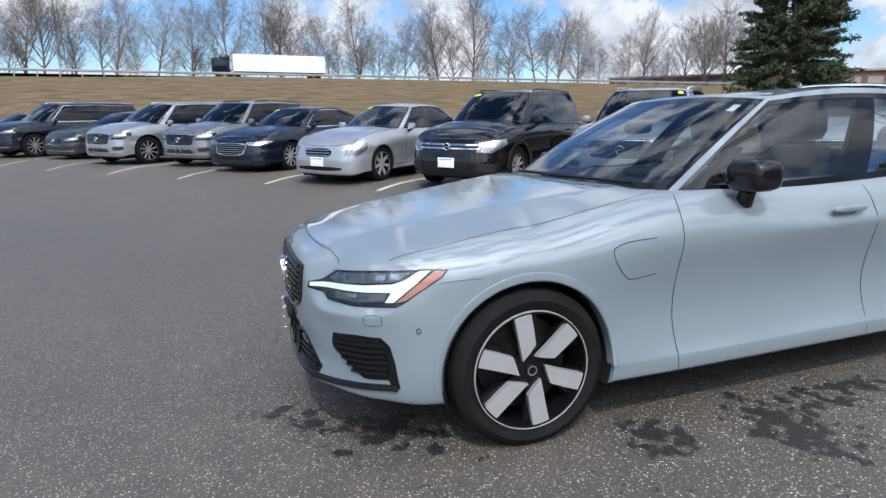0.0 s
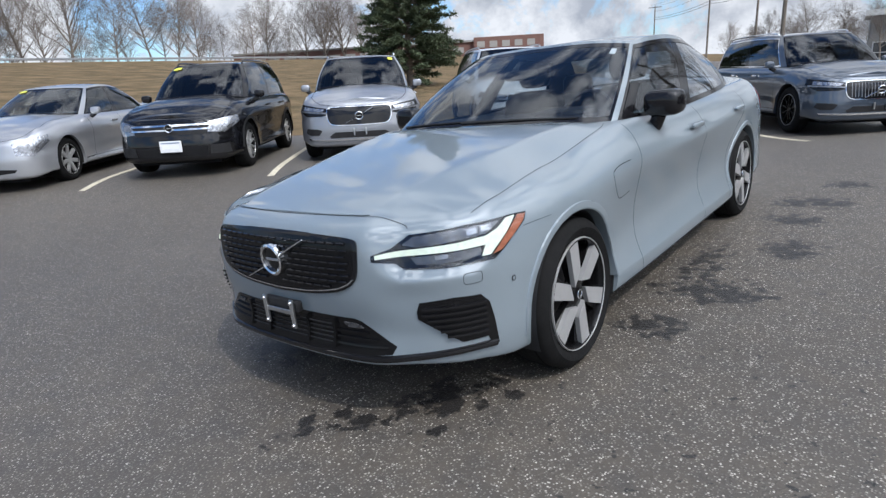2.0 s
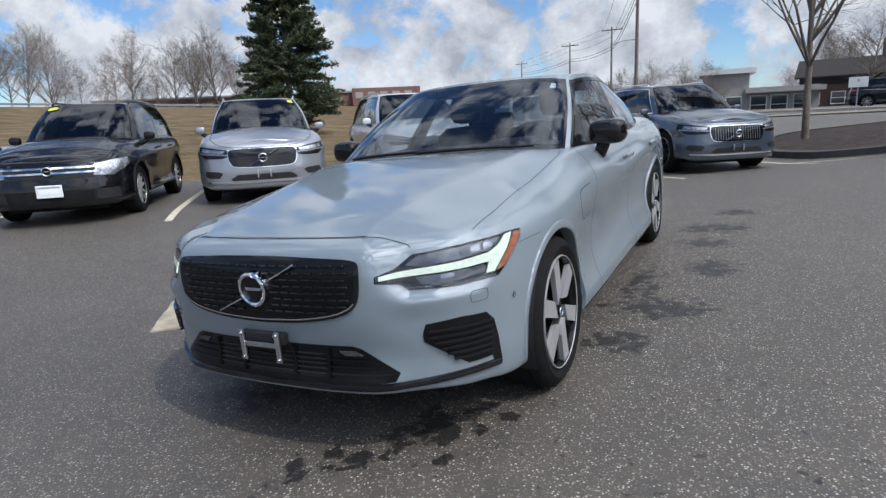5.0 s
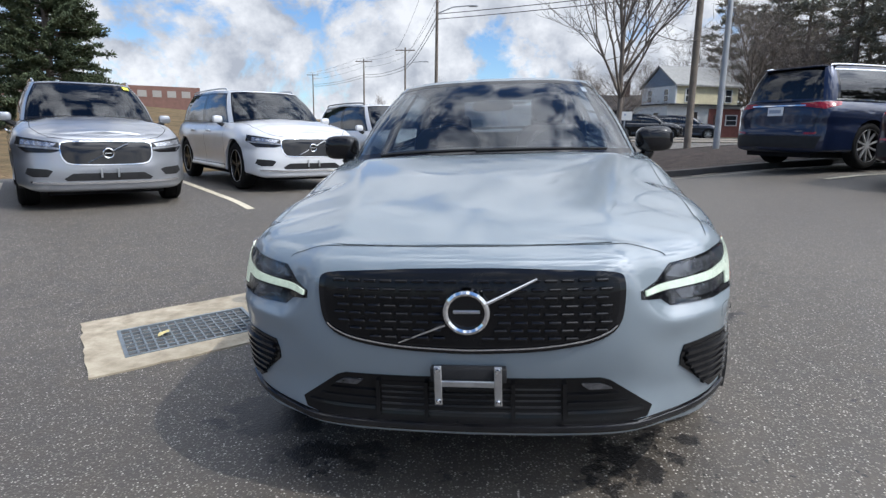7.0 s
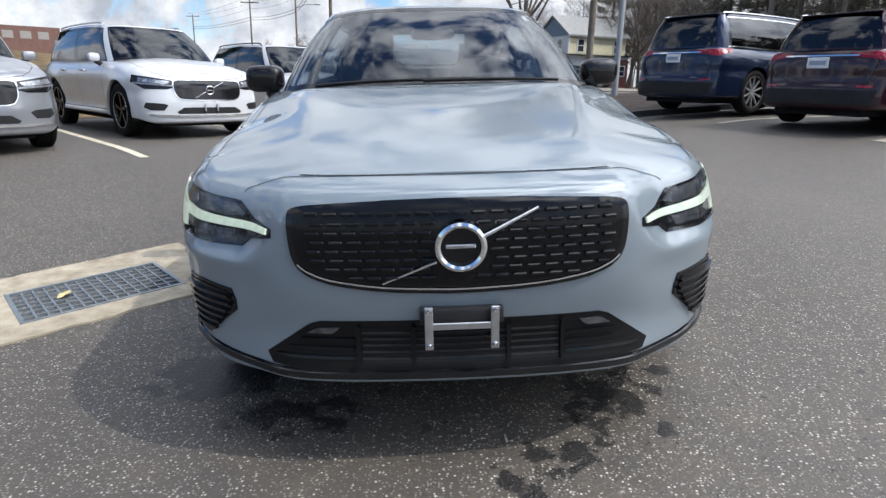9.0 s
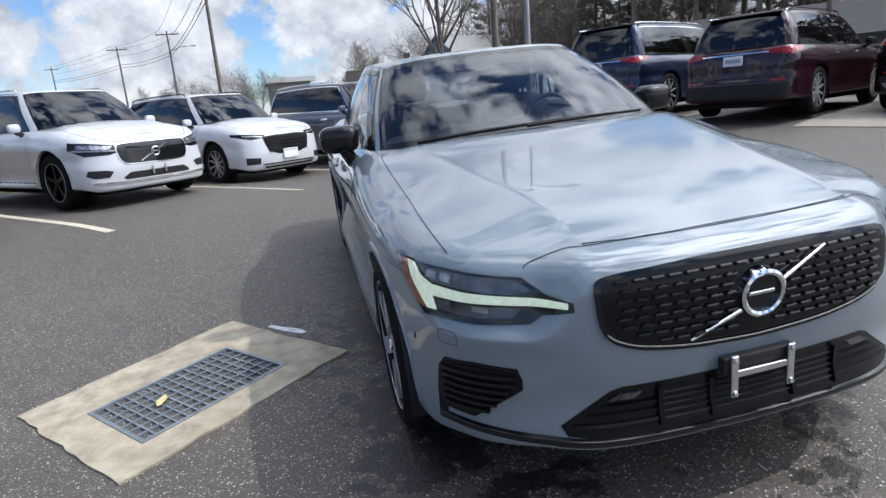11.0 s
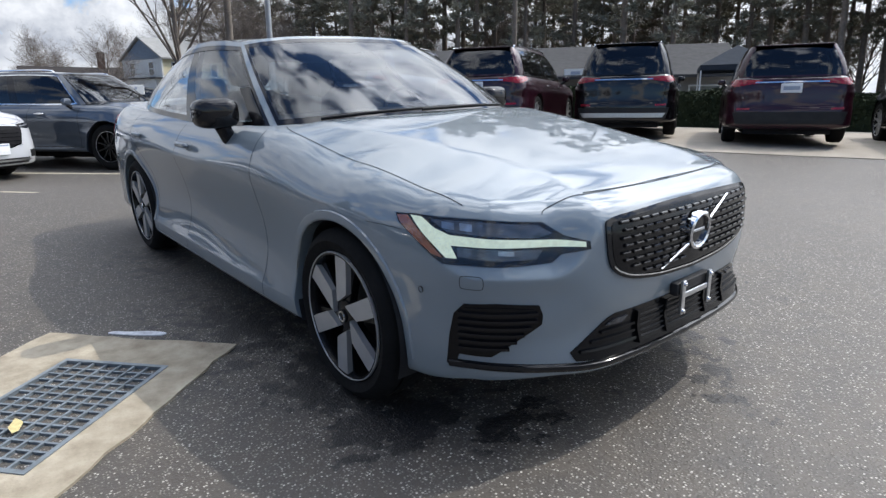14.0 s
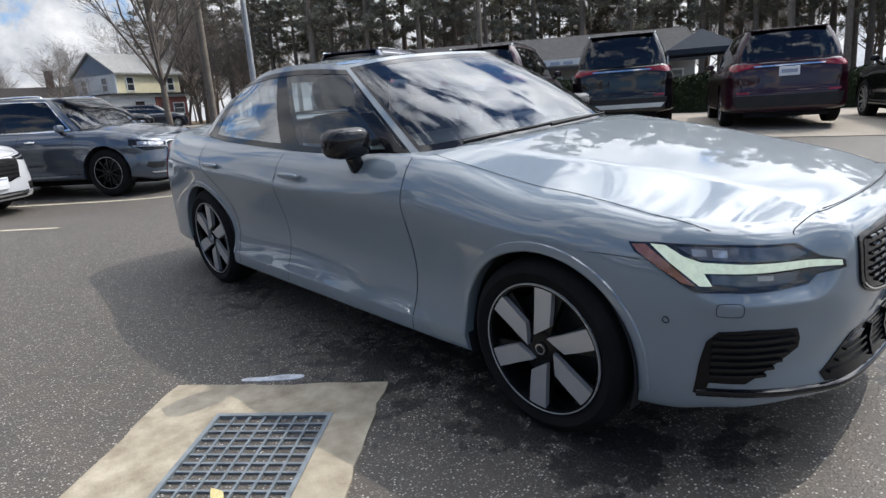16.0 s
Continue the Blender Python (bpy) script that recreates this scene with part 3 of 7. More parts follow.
def seam(tree, pts, way, width=0.005, lift=0.0012, mirror=False, smooth=True):
    """A dark joint between two panels, laid on the body along pts."""
    way = Vector(way).normalized()
    line = [Vector(p) for p in (catmull(pts, 8) if smooth else pts)]
    hits = []
    for p in line:
        h, nn, _, _ = tree.ray_cast(p - way * 0.5, way, 1.2)
        if h is None:
            h, nn, _, _ = tree.find_nearest(p)
        if nn.dot(way) > 0:
            nn = -nn
        hits.append((h, nn))
    bm = bmesh.new()
    rows = []
    for i, (h, nn) in enumerate(hits):
        t = (hits[min(i + 1, len(hits) - 1)][0] - hits[max(i - 1, 0)][0]).normalized()
        s = t.cross(nn).normalized() * width / 2
        rows.append([bm.verts.new(h + s + nn * lift), bm.verts.new(h + nn * (lift + 0.0004)), bm.verts.new(h - s + nn * lift)])
    for a, b in zip(rows, rows[1:]):
        for k in (0, 1):
            bm.faces.new((a[k], a[k + 1], b[k + 1], b[k]))
    if mirror:
        bmesh.ops.scale(bm, vec=(-1, 1, 1), verts=bm.verts)
    return bm


class Cabin:
    """The glasshouse between a base ring and a roof ring of (x, y, z)."""

    def __init__(self, base, top, bulge=0.02, crown=0.035):
        self.base, self.top = [np.array(p, float) for p in base], [np.array(p, float) for p in top]
        self.bulge, self.crown = bulge, crown

    def point(self, s, w, sgn=1, inset=0.0):
        a, b = at_index(self.base, s), at_index(self.top, s)
        p = a * (1 - w) + b * w
        e = 0.05
        n = len(self.base) - 1
        d = at_index(self.base, min(s + e, n)) - at_index(self.base, max(s - e, 0))
        nn = np.array([d[1], -d[0], 0.0]) / (math.hypot(d[0], d[1]) + 1e-9)
        if s < 1e-6:
            nn = np.array([0, -1.0, 0])
        if s > n - 1e-6:
            nn = np.array([0, 1.0, 0])
        p = p + nn * (self.bulge * math.sin(math.pi * w) - inset)
        p[2] += 0.6 * self.bulge * math.sin(math.pi * w) - (0.3 * inset)
        return (sgn * max(p[0], 0.0), p[1], p[2])

    def patch(self, s0, s1, w0, w1, sides=(1, -1), ds=0.2, nw=8, inset=0.0):
        bm = bmesh.new()
        ns = max(1, round((s1 - s0) / ds))
        for sgn in sides:
            g = [[bm.verts.new(self.point(s0 + (s1 - s0) * i / ns, w0 + (w1 - w0) * j / nw, sgn, inset)) for j in range(nw + 1)] for i in range(ns + 1)]
            for a, b in zip(g, g[1:]):
                for j in range(nw):
                    f = (a[j], b[j], b[j + 1], a[j + 1])
                    bm.faces.new(f if sgn > 0 else f[::-1])
        bmesh.ops.remove_doubles(bm, verts=bm.verts, dist=1e-4)
        return bm

    def roof(self, inset=0.0, ds=0.2, tw=8):
        bm = bmesh.new()
        n = len(self.base) - 1
        ns = round(n / ds)
        y0, y1 = self.top[0][1], self.top[-1][1]
        dome = lambda y: max(0.0, 4 * (y - y0) * (y1 - y)) ** 0.6 / (y1 - y0) ** 1.2
        for sgn in (1, -1):
            rows = []
            for i in range(ns + 1):
                x, y, z = self.point(n * i / ns, 1.0)
                rows.append([bm.verts.new((sgn * x * (1 - j / tw), y, z - inset + self.crown * (1 - (1 - j / tw) ** 2) * dome(y))) for j in range(tw + 1)])
            for a, b in zip(rows, rows[1:]):
                for j in range(tw):
                    f = (a[j], b[j], b[j + 1], a[j + 1])
                    bm.faces.new(f if sgn > 0 else f[::-1])
        bmesh.ops.remove_doubles(bm, verts=bm.verts, dist=1e-4)
        bmesh.ops.dissolve_degenerate(bm, edges=bm.edges, dist=1e-4)
        return bm


def merge(*bms):
    out = bmesh.new()
    for b in bms:
        me = bpy.data.meshes.new("tmp")
        b.to_mesh(me); b.free()
        out.from_mesh(me)
        bpy.data.meshes.remove(me)
    return out


def cabin_parts(car, cab, spec, paint, glass_front, glass_rear, trim):
    """Pillars, roof, panes and liner. spec: contour indices at which the panes begin and end."""
    n = len(cab.base) - 1
    ws, a1, b0, b1, c0, c1, rw = spec    # windscreen end, front pane begin, B pillar begin/end, rear pane end, (quarter end), rear glass begin
    wl, wh, fl, fh = 0.03, 0.96, 0.045, 0.90
    solid = [cab.patch(0, ws, wh, 1, nw=1), cab.patch(ws, a1, 0, 1, nw=10),
             cab.patch(a1, c1, fh, 1, nw=2), cab.patch(c1, rw, 0, 1, nw=10), cab.patch(rw, n, 0, 0.05, nw=1), cab.patch(rw, n, 0.95, 1, nw=1)]
    part("roof", merge(*(solid + [cab.roof()])), paint, car)
    for sgn in (1, -1):
        part("pillar_cover", cab.patch(b0, b1, fl, fh, (sgn,), nw=8), BLACK_GLOSS, car)
        part("pillar_cover", cab.patch(c0, c1, fl, fh, (sgn,), nw=8), BLACK_GLOSS, car)
        th, tb = (0.012, 0.02) if trim is CHROME else (0.032, 0.045)
        part("window_frame", merge(cab.patch(a1 - 0.03, c1 + 0.05, fh - th, fh + th, (sgn,), nw=2, inset=-0.003), cab.patch(a1 - 0.03, a1 + 2 * th, fl, fh, (sgn,), nw=8, inset=-0.003),
                                   cab.patch(a1 - 0.03, c1 + 0.05, fl - tb, fl + 0.02, (sgn,), nw=2, inset=-0.003)), trim, car)
    part("headliner", merge(cab.patch(ws - 0.05, a1 + 0.05, 0, 1, nw=6, inset=0.03), cab.patch(b0, b1, 0, 1, nw=6, inset=0.03),
                            cab.patch(c0, rw, 0, 1, nw=6, inset=0.03), cab.roof(inset=0.035)), DASH, car)
    part("windscreen_border", merge(cab.patch(0, ws, 0.0, 0.055, nw=2, inset=-0.001), cab.patch(0, ws, 0.90, wh, nw=2, inset=-0.001), cab.patch(ws - 0.10, ws, wl, wh, nw=8, inset=-0.001)), BLACK_GLOSS, car)
    part("windscreen", cab.patch(0, ws, wl, wh, nw=10), glass_front, car)
    for sgn in (1, -1):
        part("side_window", cab.patch(a1, b0, fl, fh, (sgn,)), glass_front, car)
        part("side_window", cab.patch(b1, c0, fl, fh, (sgn,)), glass_rear, car)
    part("rear_window", cab.patch(rw, n, 0.05, 0.95), glass_rear, car)


def soft_box(cx, cy, cz, sx, sy, sz, e=0.35, n=16, m=None):
    """A rounded block (superellipsoid)."""
    bm = bmesh.new()
    bmesh.ops.create_uvsphere(bm, u_segments=n * 2, v_segments=n, radius=1.0)
    for v in bm.verts:
        c = v.co.normalized()
        k = (abs(c.x) ** (2 / e) + abs(c.y) ** (2 / e) + abs(c.z) ** (2 / e)) ** (-e / 2)
        v.co = Vector((cx + c.x * k * sx, cy + c.y * k * sy, cz + c.z * k * sz))
        if m is not None:
            v.co = m @ v.co
    return bm


_wheels = {}


def wheel(car, x, y, r, rim_r, width, side, style, hub_z=None):
    """A wheel with its tyre and rim. side: 1 on the car's left, -1 on its right. x is the outer face."""
    key = (r, rim_r, width, style)
    if key not in _wheels:
        d = {}
        bm = bmesh.new()
        w = width
        lathe(bm, [(-0.035, rim_r - 0.012), (-0.012, rim_r + 0.004), (-0.004, rim_r + 0.02), (0.004, (r + rim_r) / 2), (-0.004, r - 0.028), (-0.02, r - 0.008),
                   (-0.035, r), (-0.068, r + 0.001), (-0.07, r - 0.007), (-0.078, r - 0.007), (-0.08, r + 0.002), (-w / 2 - 0.005, r + 0.003), (-w / 2 - 0.006, r - 0.006), (-w / 2 + 0.004, r - 0.006), (-w / 2 + 0.005, r + 0.003),
                   (-w + 0.06, r), (-w + 0.02, r - 0.012), (-w + 0.01, r - 0.04), (-w + 0.012, rim_r), (-w + 0.03, rim_r - 0.01)], 72)
        d["tyre"] = done(bm, "tyre")
        bm = bmesh.new()
        lathe(bm, [(-0.012, rim_r), (-0.006, rim_r - 0.002), (-0.006, rim_r - 0.012), (-0.03, rim_r - 0.02), (-w + 0.03, rim_r - 0.03), (-w + 0.02, rim_r)], 64)
        d["rim"] = done(bm, "rim")
        bm = bmesh.new()
        lathe(bm, [(-0.011, rim_r + 0.001), (-0.003, rim_r - 0.0005), (-0.003, rim_r - 0.004), (-0.011, rim_r - 0.006)], 72)
        d["rim_edge"] = done(bm, "rim_edge")
        bm = bmesh.new()
        lathe(bm, [(-0.11, 0.02), (-0.11, rim_r * 0.78), (-0.125, rim_r * 0.78), (-0.125, 0.02)], 48)
        d["brake_disc"] = done(bm, "brake_disc")
        bm = bmesh.new()
        if style == "blades":
            lathe(bm, [(-0.06, 1e-3), (-0.018, 1e-3), (-0.018, 0.034), (-0.026, 0.062), (-0.05, 0.075), (-0.06, 0.075)], 36)
            for k in range(6):
                a = 2 * math.pi * k / 6
                m = Matrix.Rotation(a, 4, "X")
                for (y0, z0), (y1, z1), wd in (((0.0, 0.03), (0.052, rim_r - 0.01), 0.03), ((0.0, 0.03), (-0.05, rim_r - 0.01), 0.022)):
                    dd = Vector((0, y1 - y0, z1 - z0)); L_ = dd.length; dd.normalize(); sd = Vector((0, dd.z, -dd.y)) * wd / 2
                    p0, p1 = Vector((0, y0, z0)), Vector((0, y1, z1))
                    vs = []
                    for px, tp in ((-0.03, 1.0), (-0.062, 1.0)):
                        for q in (p0 - sd, p0 + sd, p1 + sd, p1 - sd):
                            vs.append(bm.verts.new(m @ Vector((px, q.y, q.z))))
                    for f in ((0, 1, 2, 3), (7, 6, 5, 4), (0, 4, 5, 1), (1, 5, 6, 2), (2, 6, 7, 3), (3, 7, 4, 0)):
                        bm.faces.new([vs[i] for i in f])
        else:
            nsp = int(style.rstrip("b"))
            lathe(bm, [(-0.06, 1e-3), (-0.02, 1e-3), (-0.02, 0.03), (-0.03, 0.06), (-0.06, 0.065)], 24)
            for k in range(nsp):
                m = Matrix.Rotation(2 * math.pi * k / nsp, 4, "X")
                wd0, wd1 = (0.022, 0.030) if nsp < 8 else (0.010, 0.014)
                vs = []
                for px in (-0.022, -0.05):
                    for q in ((-wd0, 0.04), (wd0, 0.04), (wd1, rim_r - 0.008), (-wd1, rim_r - 0.008)):
                        vs.append(bm.verts.new(m @ Vector((px + (0.008 if q[1] > 0.1 else 0), q[0], q[1]))))
                for f in ((0, 1, 2, 3), (7, 6, 5, 4), (0, 4, 5, 1), (1, 5, 6, 2), (2, 6, 7, 3), (3, 7, 4, 0)):
                    bm.faces.new([vs[i] for i in f])
        d["spokes"] = done(bm, "spokes", angle=25)
        if style == "blades":
            bm = bmesh.new()
            # a machined plate that leans past the hub, thick at its root and chamfered
            pts = [(f * rim_r, g * rim_r) for f, g in ((-.155, .17), (-.03, .30), (.075, .42), (.045, .68), (.0, .955), (-.145, .945), (-.29, .91), (-.22, .54))]
            vs0 = [bm.verts.new((-0.008, a, b)) for a, b in pts]
            vs1 = [bm.verts.new((-0.030, a, b)) for a, b in pts]
            bm.faces.new(vs0); bm.faces.new(vs1[::-1])
            for i in range(len(pts)):
                j = (i + 1) % len(pts)
                bm.faces.new((vs0[i], vs1[i], vs1[j], vs0[j]))
            bmesh.ops.recalc_face_normals(bm, faces=bm.faces)
            d["blade"] = done(bm, "blade", angle=20)
            bm = bmesh.new()
            lathe(bm, [(-0.02, 1e-3), (-0.008, 1e-3), (-0.008, 0.018), (-0.012, 0.026), (-0.02, 0.027)], 28)
            d["hub_cap"] = done(bm, "hub_cap")
            bm = bmesh.new()
            lathe(bm, [(-0.010, 0.0155), (-0.006, 0.0165), (-0.006, 0.0205), (-0.010, 0.0215)], 28)
            d["cap_ring"] = done(bm, "cap_ring")
        _wheels[key] = d
    d = _wheels[key]
    m = Matrix.Translation((side * x, y, hub_z or r)) @ (Matrix.Identity(4) if side > 0 else Matrix.Rotation(math.pi, 4, "Z"))
    w = part("wheel", d["rim"], RIM_BLACK, car, m=m)
    part("tyre", d["tyre"], RUBBER, w)
    part("rim_edge", d["rim_edge"], ALLOY, w)
    part("brake_disc", d["brake_disc"], DISC, w)
    part("spokes", d["spokes"], RIM_BLACK if style.startswith("bl") or style.endswith("b") else ALLOY, w, m=Matrix.Rotation(0.12 if side > 0 else -0.125, 4, "X") if style == "blades" else None)
    if style == "blades":
        for k in range(6):
            part("blade", d["blade"], ALLOY, w, m=Matrix.Rotation(2 * math.pi * k / 6 + (0.0 if side > 0 else -0.245), 4, "X"))
        part("hub_cap", d["hub_cap"], RIM_BLACK, w)
        part("cap_ring", d["cap_ring"], CHROME, w)
    return w


def ring_emblem(car, c, r, tilt, bar=None, m=None, name="emblem"):
    """A chrome ring badge with a dark disc, leaning with the grille."""
    M = Matrix.Translation(c) @ Matrix.Rotation(tilt, 4, "X")
    bm = bmesh.new()
    lathe(bm, [(0.012, r * 0.74), (-0.012, r * 0.76), (-0.016, r * 0.86), (-0.012, r * 0.97), (0.012, r)], 48, "y")
    bm.transform(M)
    e = part(name, bm, CHROME, car)
    bm = bmesh.new()
    lathe(bm, [(0.012, 1e-3), (-0.003, 1e-3), (-0.002, r * 0.75), (0.012, r * 0.76)], 40, "y")
    bm.transform(M)
    part("disc", bm, BLACK_GLOSS, e)
    bm = boxes((-r * 0.56, -0.006, -r * 0.075, r * 0.56, 0.0, r * 0.075, 0.002, 1))
    bm.transform(M)
    part("name_bar", bm, STEEL, e)
    return e


def seats(car, xs, y_front, y_rear, z, mat_, wide=0.25, rear=True):
    for x in xs:
        s = part("front_seat", merge(soft_box(x, y_front, z - 0.02, wide, 0.09, 0.33, 0.4, 10), soft_box(x, y_front + 0.03, z + 0.43, 0.13, 0.05, 0.10, 0.45, 8)), mat_, car)
    if rear:
        part("rear_seat", merge(soft_box(0, y_rear, z - 0.05, 0.62, 0.10, 0.30, 0.3, 10), soft_box(0.38, y_rear + 0.05, z + 0.30, 0.13, 0.05, 0.09, 0.45, 8),
                                soft_box(-0.38, y_rear + 0.05, z + 0.30, 0.13, 0.05, 0.09, 0.45, 8)), mat_, car)


def steering_wheel(car, x, y, z):
    bm = bmesh.new()
    lathe(bm, [(0.013 * math.cos(a), 0.175 + 0.014 * math.sin(a)) for a in [2 * math.pi * k / 8 for k in range(9)]], 36, "y")
    box(bm, -0.17, -0.012, -0.02, 0.17, 0.012, 0.02, 0.006, 1)
    box(bm, -0.055, -0.03, -0.06, 0.055, 0.02, 0.05, 0.015, 2)
    bm.transform(Matrix.Translation((x, y, z)) @ Matrix.Rotation(radians(-22), 4, "X"))
    part("steering_wheel", bm, DASH, car)

# ---------------------------------------------------------------- the grey saloon


def build_saloon():
    car = thing("saloon_car", R_LOT.copy(), "pale grey four-door saloon with lit headlights on wet asphalt", "car")
    contour = [(0, -0.885), (0.25, -0.876), (0.45, -0.848), (0.618, -0.78), (0.750, -0.683), (0.826, -0.57), (0.874, -0.41), (0.903, -0.18), (0.918, 0.2), (0.922, 0.8),
               (0.922, 1.6), (0.922, 2.4), (0.918, 2.9), (0.90, 3.4), (0.86, 3.62), (0.75, 3.78), (0.5, 3.86), (0.25, 3.885), (0, 3.89)]
    # sections of the flank as (height, offset from the plan contour)
    nose_middle = [(.262, -.12), (.268, -.03), (.280, -.004), (.305, 0), (.330, -.004), (.36, -.014), (.40, -.02), (.44, -.018), (.49, -.008), (.55, 0), (.62, 0), (.68, -.003), (.74, -.010), (.785, -.028), (.815, -.06), (.838, -.12)]
    nose_lamp = [(.262, -.12), (.268, -.045), (.280, -.022), (.305, -.018), (.33, -.018), (.36, -.020), (.40, -.022), (.44, -.018), (.49, -.014), (.55, -.012), (.602, -.002), (.622, -.007), (.664, -.038), (.735, -.054), (.79, -.080), (.822, -.125)]
    nose_corner = [(.245, -.11), (.255, -.05), (.27, -.034), (.30, -.026), (.33, -.022), (.36, -.020), (.40, -.018), (.44, -.016), (.49, -.012), (.55, -.007), (.604, -.001), (.622, -.005), (.664, -.029), (.735, -.046), (.80, -.074), (.83, -.12)]
    wing_front = [(.222, -.10), (.232, -.04), (.25, -.018), (.29, -.008), (.33, -.003), (.37, 0), (.42, 0), (.48, 0), (.54, 0), (.59, 0), (.635, -.003), (.68, -.008), (.735, -.018), (.785, -.038), (.826, -.074), (.848, -.118)]
    wing_arch = [(.20, -.12), (.215, -.04), (.23, -.012), (.27, -.006), (.30, -.004), (.32, -.004), (.37, -.004), (.43, -.004), (.50, -.004), (.58, -.002), (.66, 0), (.735, 0), (.785, -.011), (.832, -.042), (.872, -.088), (.894, -.14)]
    door_front = [(.20, -.12), (.213, -.035), (.222, -.006), (.26, 0), (.292, 0), (.304, -.004), (.35, -.022), (.42, -.040), (.50, -.047), (.60, -.038), (.70, -.018), (.78, -.002), (.83, -.004), (.89, -.026), (.95, -.068), (.995, -.13)]
    door_middle = [(.20, -.12), (.213, -.035), (.222, -.006), (.26, 0), (.292, 0), (.304, -.004), (.35, -.026), (.42, -.050), (.50, -.060), (.60, -.050), (.70, -.024), (.778, 0), (.806, .002), (.85, -.018), (.92, -.052), (.985, -.12)]
    door_rear = [(.20, -.12), (.213, -.035), (.222, -.006), (.26, 0), (.292, 0), (.304, -.004), (.35, -.020), (.42, -.038), (.50, -.045), (.60, -.036), (.70, -.016), (.79, 0), (.83, 0), (.88, -.020), (.945, -.058), (1.0, -.13)]
    wing_rear = [(.21, -.12), (.228, -.05), (.25, -.02), (.28, -.010), (.31, -.006), (.34, -.004), (.39, -.002), (.45, 0), (.53, 0), (.62, 0), (.71, 0), (.79, .002), (.84, .004), (.90, -.022), (.965, -.08), (1.02, -.17)]
    tail_corner = [(.22, -.10), (.235, -.04), (.26, -.01), (.29, 0), (.33, 0), (.37, 0), (.42, 0), (.48, 0), (.55, 0), (.63, 0), (.72, 0), (.80, -.01), (.87, -.025), (.94, -.052), (1.0, -.10), (1.03, -.15)]
    tail_middle = [(.22, -.10), (.235, -.04), (.26, -.005), (.30, 0), (.34, 0), (.39, 0), (.44, 0), (.50, 0), (.57, -.016), (.65, -.028), (.73, -.03), (.81, -.03), (.90, -.03), (.97, -.03), (1.03, -.04), (1.06, -.07)]
    keys = [(0, nose_middle), (2.0, nose_middle), (3, nose_lamp), (4.5, nose_corner), (6, wing_front), (7.6, wing_arch), (9, door_front), (10, door_middle), (11, door_rear), (12, wing_rear), (14, tail_corner), (18, tail_middle)]
    hood = [(-0.80, 0.835), (-0.6, 0.878), (-0.4, 0.912), (-0.1, 0.952), (0.2, 0.987), (0.5, 1.018), (0.7, 1.035), (0.9, 1.04), (3.0, 1.05), (3.3, 1.085), (3.6, 1.095), (3.9, 1.07)]

    def crown(t, y, x):
        zc = hermite(y, hood)
        ze = float(np.interp(y, EDGE_Y, EDGE_Z))
        c = (zc - ze) * (1 - abs(t) ** 2.2)
        # a creased ridge runs from each corner of the grille to the pillar; outside it the bonnet falls away
        ridge = 0.42 + 0.20 * smooth01(-0.7, 0.6, y)
        x0 = abs(x) / max(abs(t), 1e-3) if abs(t) > 1e-3 else 0.8
        top = zc - ze + 0.006
        at_ridge = top - 0.004
        if abs(x) < ridge:
            d = top - (top - at_ridge) * (abs(x) / ridge) ** 2
        else:
            d = at_ridge * max(0.0, (x0 - abs(x)) / max(x0 - ridge, 1e-3))
        k = smooth01(-0.84, -0.50, y) * smooth01(0.75, 0.45, y)
        c = c * (1 - k) + d * k
        return c

    def deck(t, y, z, x):
        k = smooth01(0.62, 0.85, y) * smooth01(3.2, 3.0, y) * smooth01(0.86, 0.72, abs(t))
        return z - 0.26 * k

    arches = [(0.0, 0.335, 0.378), (2.872, 0.335, 0.378)]
    shell = Shell(contour, keys, crown, arches, per=16, deck=deck, flare=0.0, across=36)
    edge = [shell.wall(k / 32)[-1] for k in range(32 * 18 + 1)]
    EDGE_Y, EDGE_Z = [e[1] for e in edge], [e[2] for e in edge]
    cut = []
    for sx in (1, -1):
        for ay, az, ar in arches:
            cut.append(cylinder_x(ay, az, ar, sx * 0.60, sx * 1.2, 48))
    me = carve(shell.mesh("body"), cut, "body")
    me.materials.append(PAINT_GREY)
    part("body", me, None, car, "pale grey painted body")
    tree = tree_of(me)
    # dark liners of the wheel arches
    for sx in (1, -1):
        for ay, az, ar in arches:
            bm = bmesh.new()
            lathe(bm, [(sx * 0.60, 0.02), (sx * 0.605, ar - 0.004), (sx * 0.90, ar - 0.004)], 40, "x", -0.35, math.pi + 0.35)
            bmesh.ops.translate(bm, verts=bm.verts, vec=(0, ay, az))
            part("arch_liner", bm, BLACK_PLASTIC, car)
    for sx in (1, -1):
        for ay, az, ar in arches:
            bm = bmesh.new()
            rows = []
            for k in range(61):
                a = -0.10 + (math.pi + 0.20) * k / 60
                cs, sn = math.cos(a), math.sin(a)
                hit, nn, _, _ = tree.ray_cast(Vector((sx * 1.4, ay + (ar + .028) * cs, az + (ar + .028) * sn)), Vector((-sx, 0, 0)))
                x0 = abs(hit.x) if hit is not None else .9
                rows.append([bm.verts.new((sx * xx, ay + rr * cs, az + rr * sn)) for xx, rr in ((x0 - .05, ar - .006), (x0 + .002, ar - .006), (x0 + .006, ar), (x0 + .0075, ar + .022), (x0 + .006, ar + .029), (x0 - .010, ar + .036))])
            for r0, r1 in zip(rows, rows[1:]):
                for k in range(5):
                    bm.faces.new((r0[k], r0[k + 1], r1[k + 1], r1[k]))
            part("arch_lip", bm, PAINT_GREY, car, angle=28)
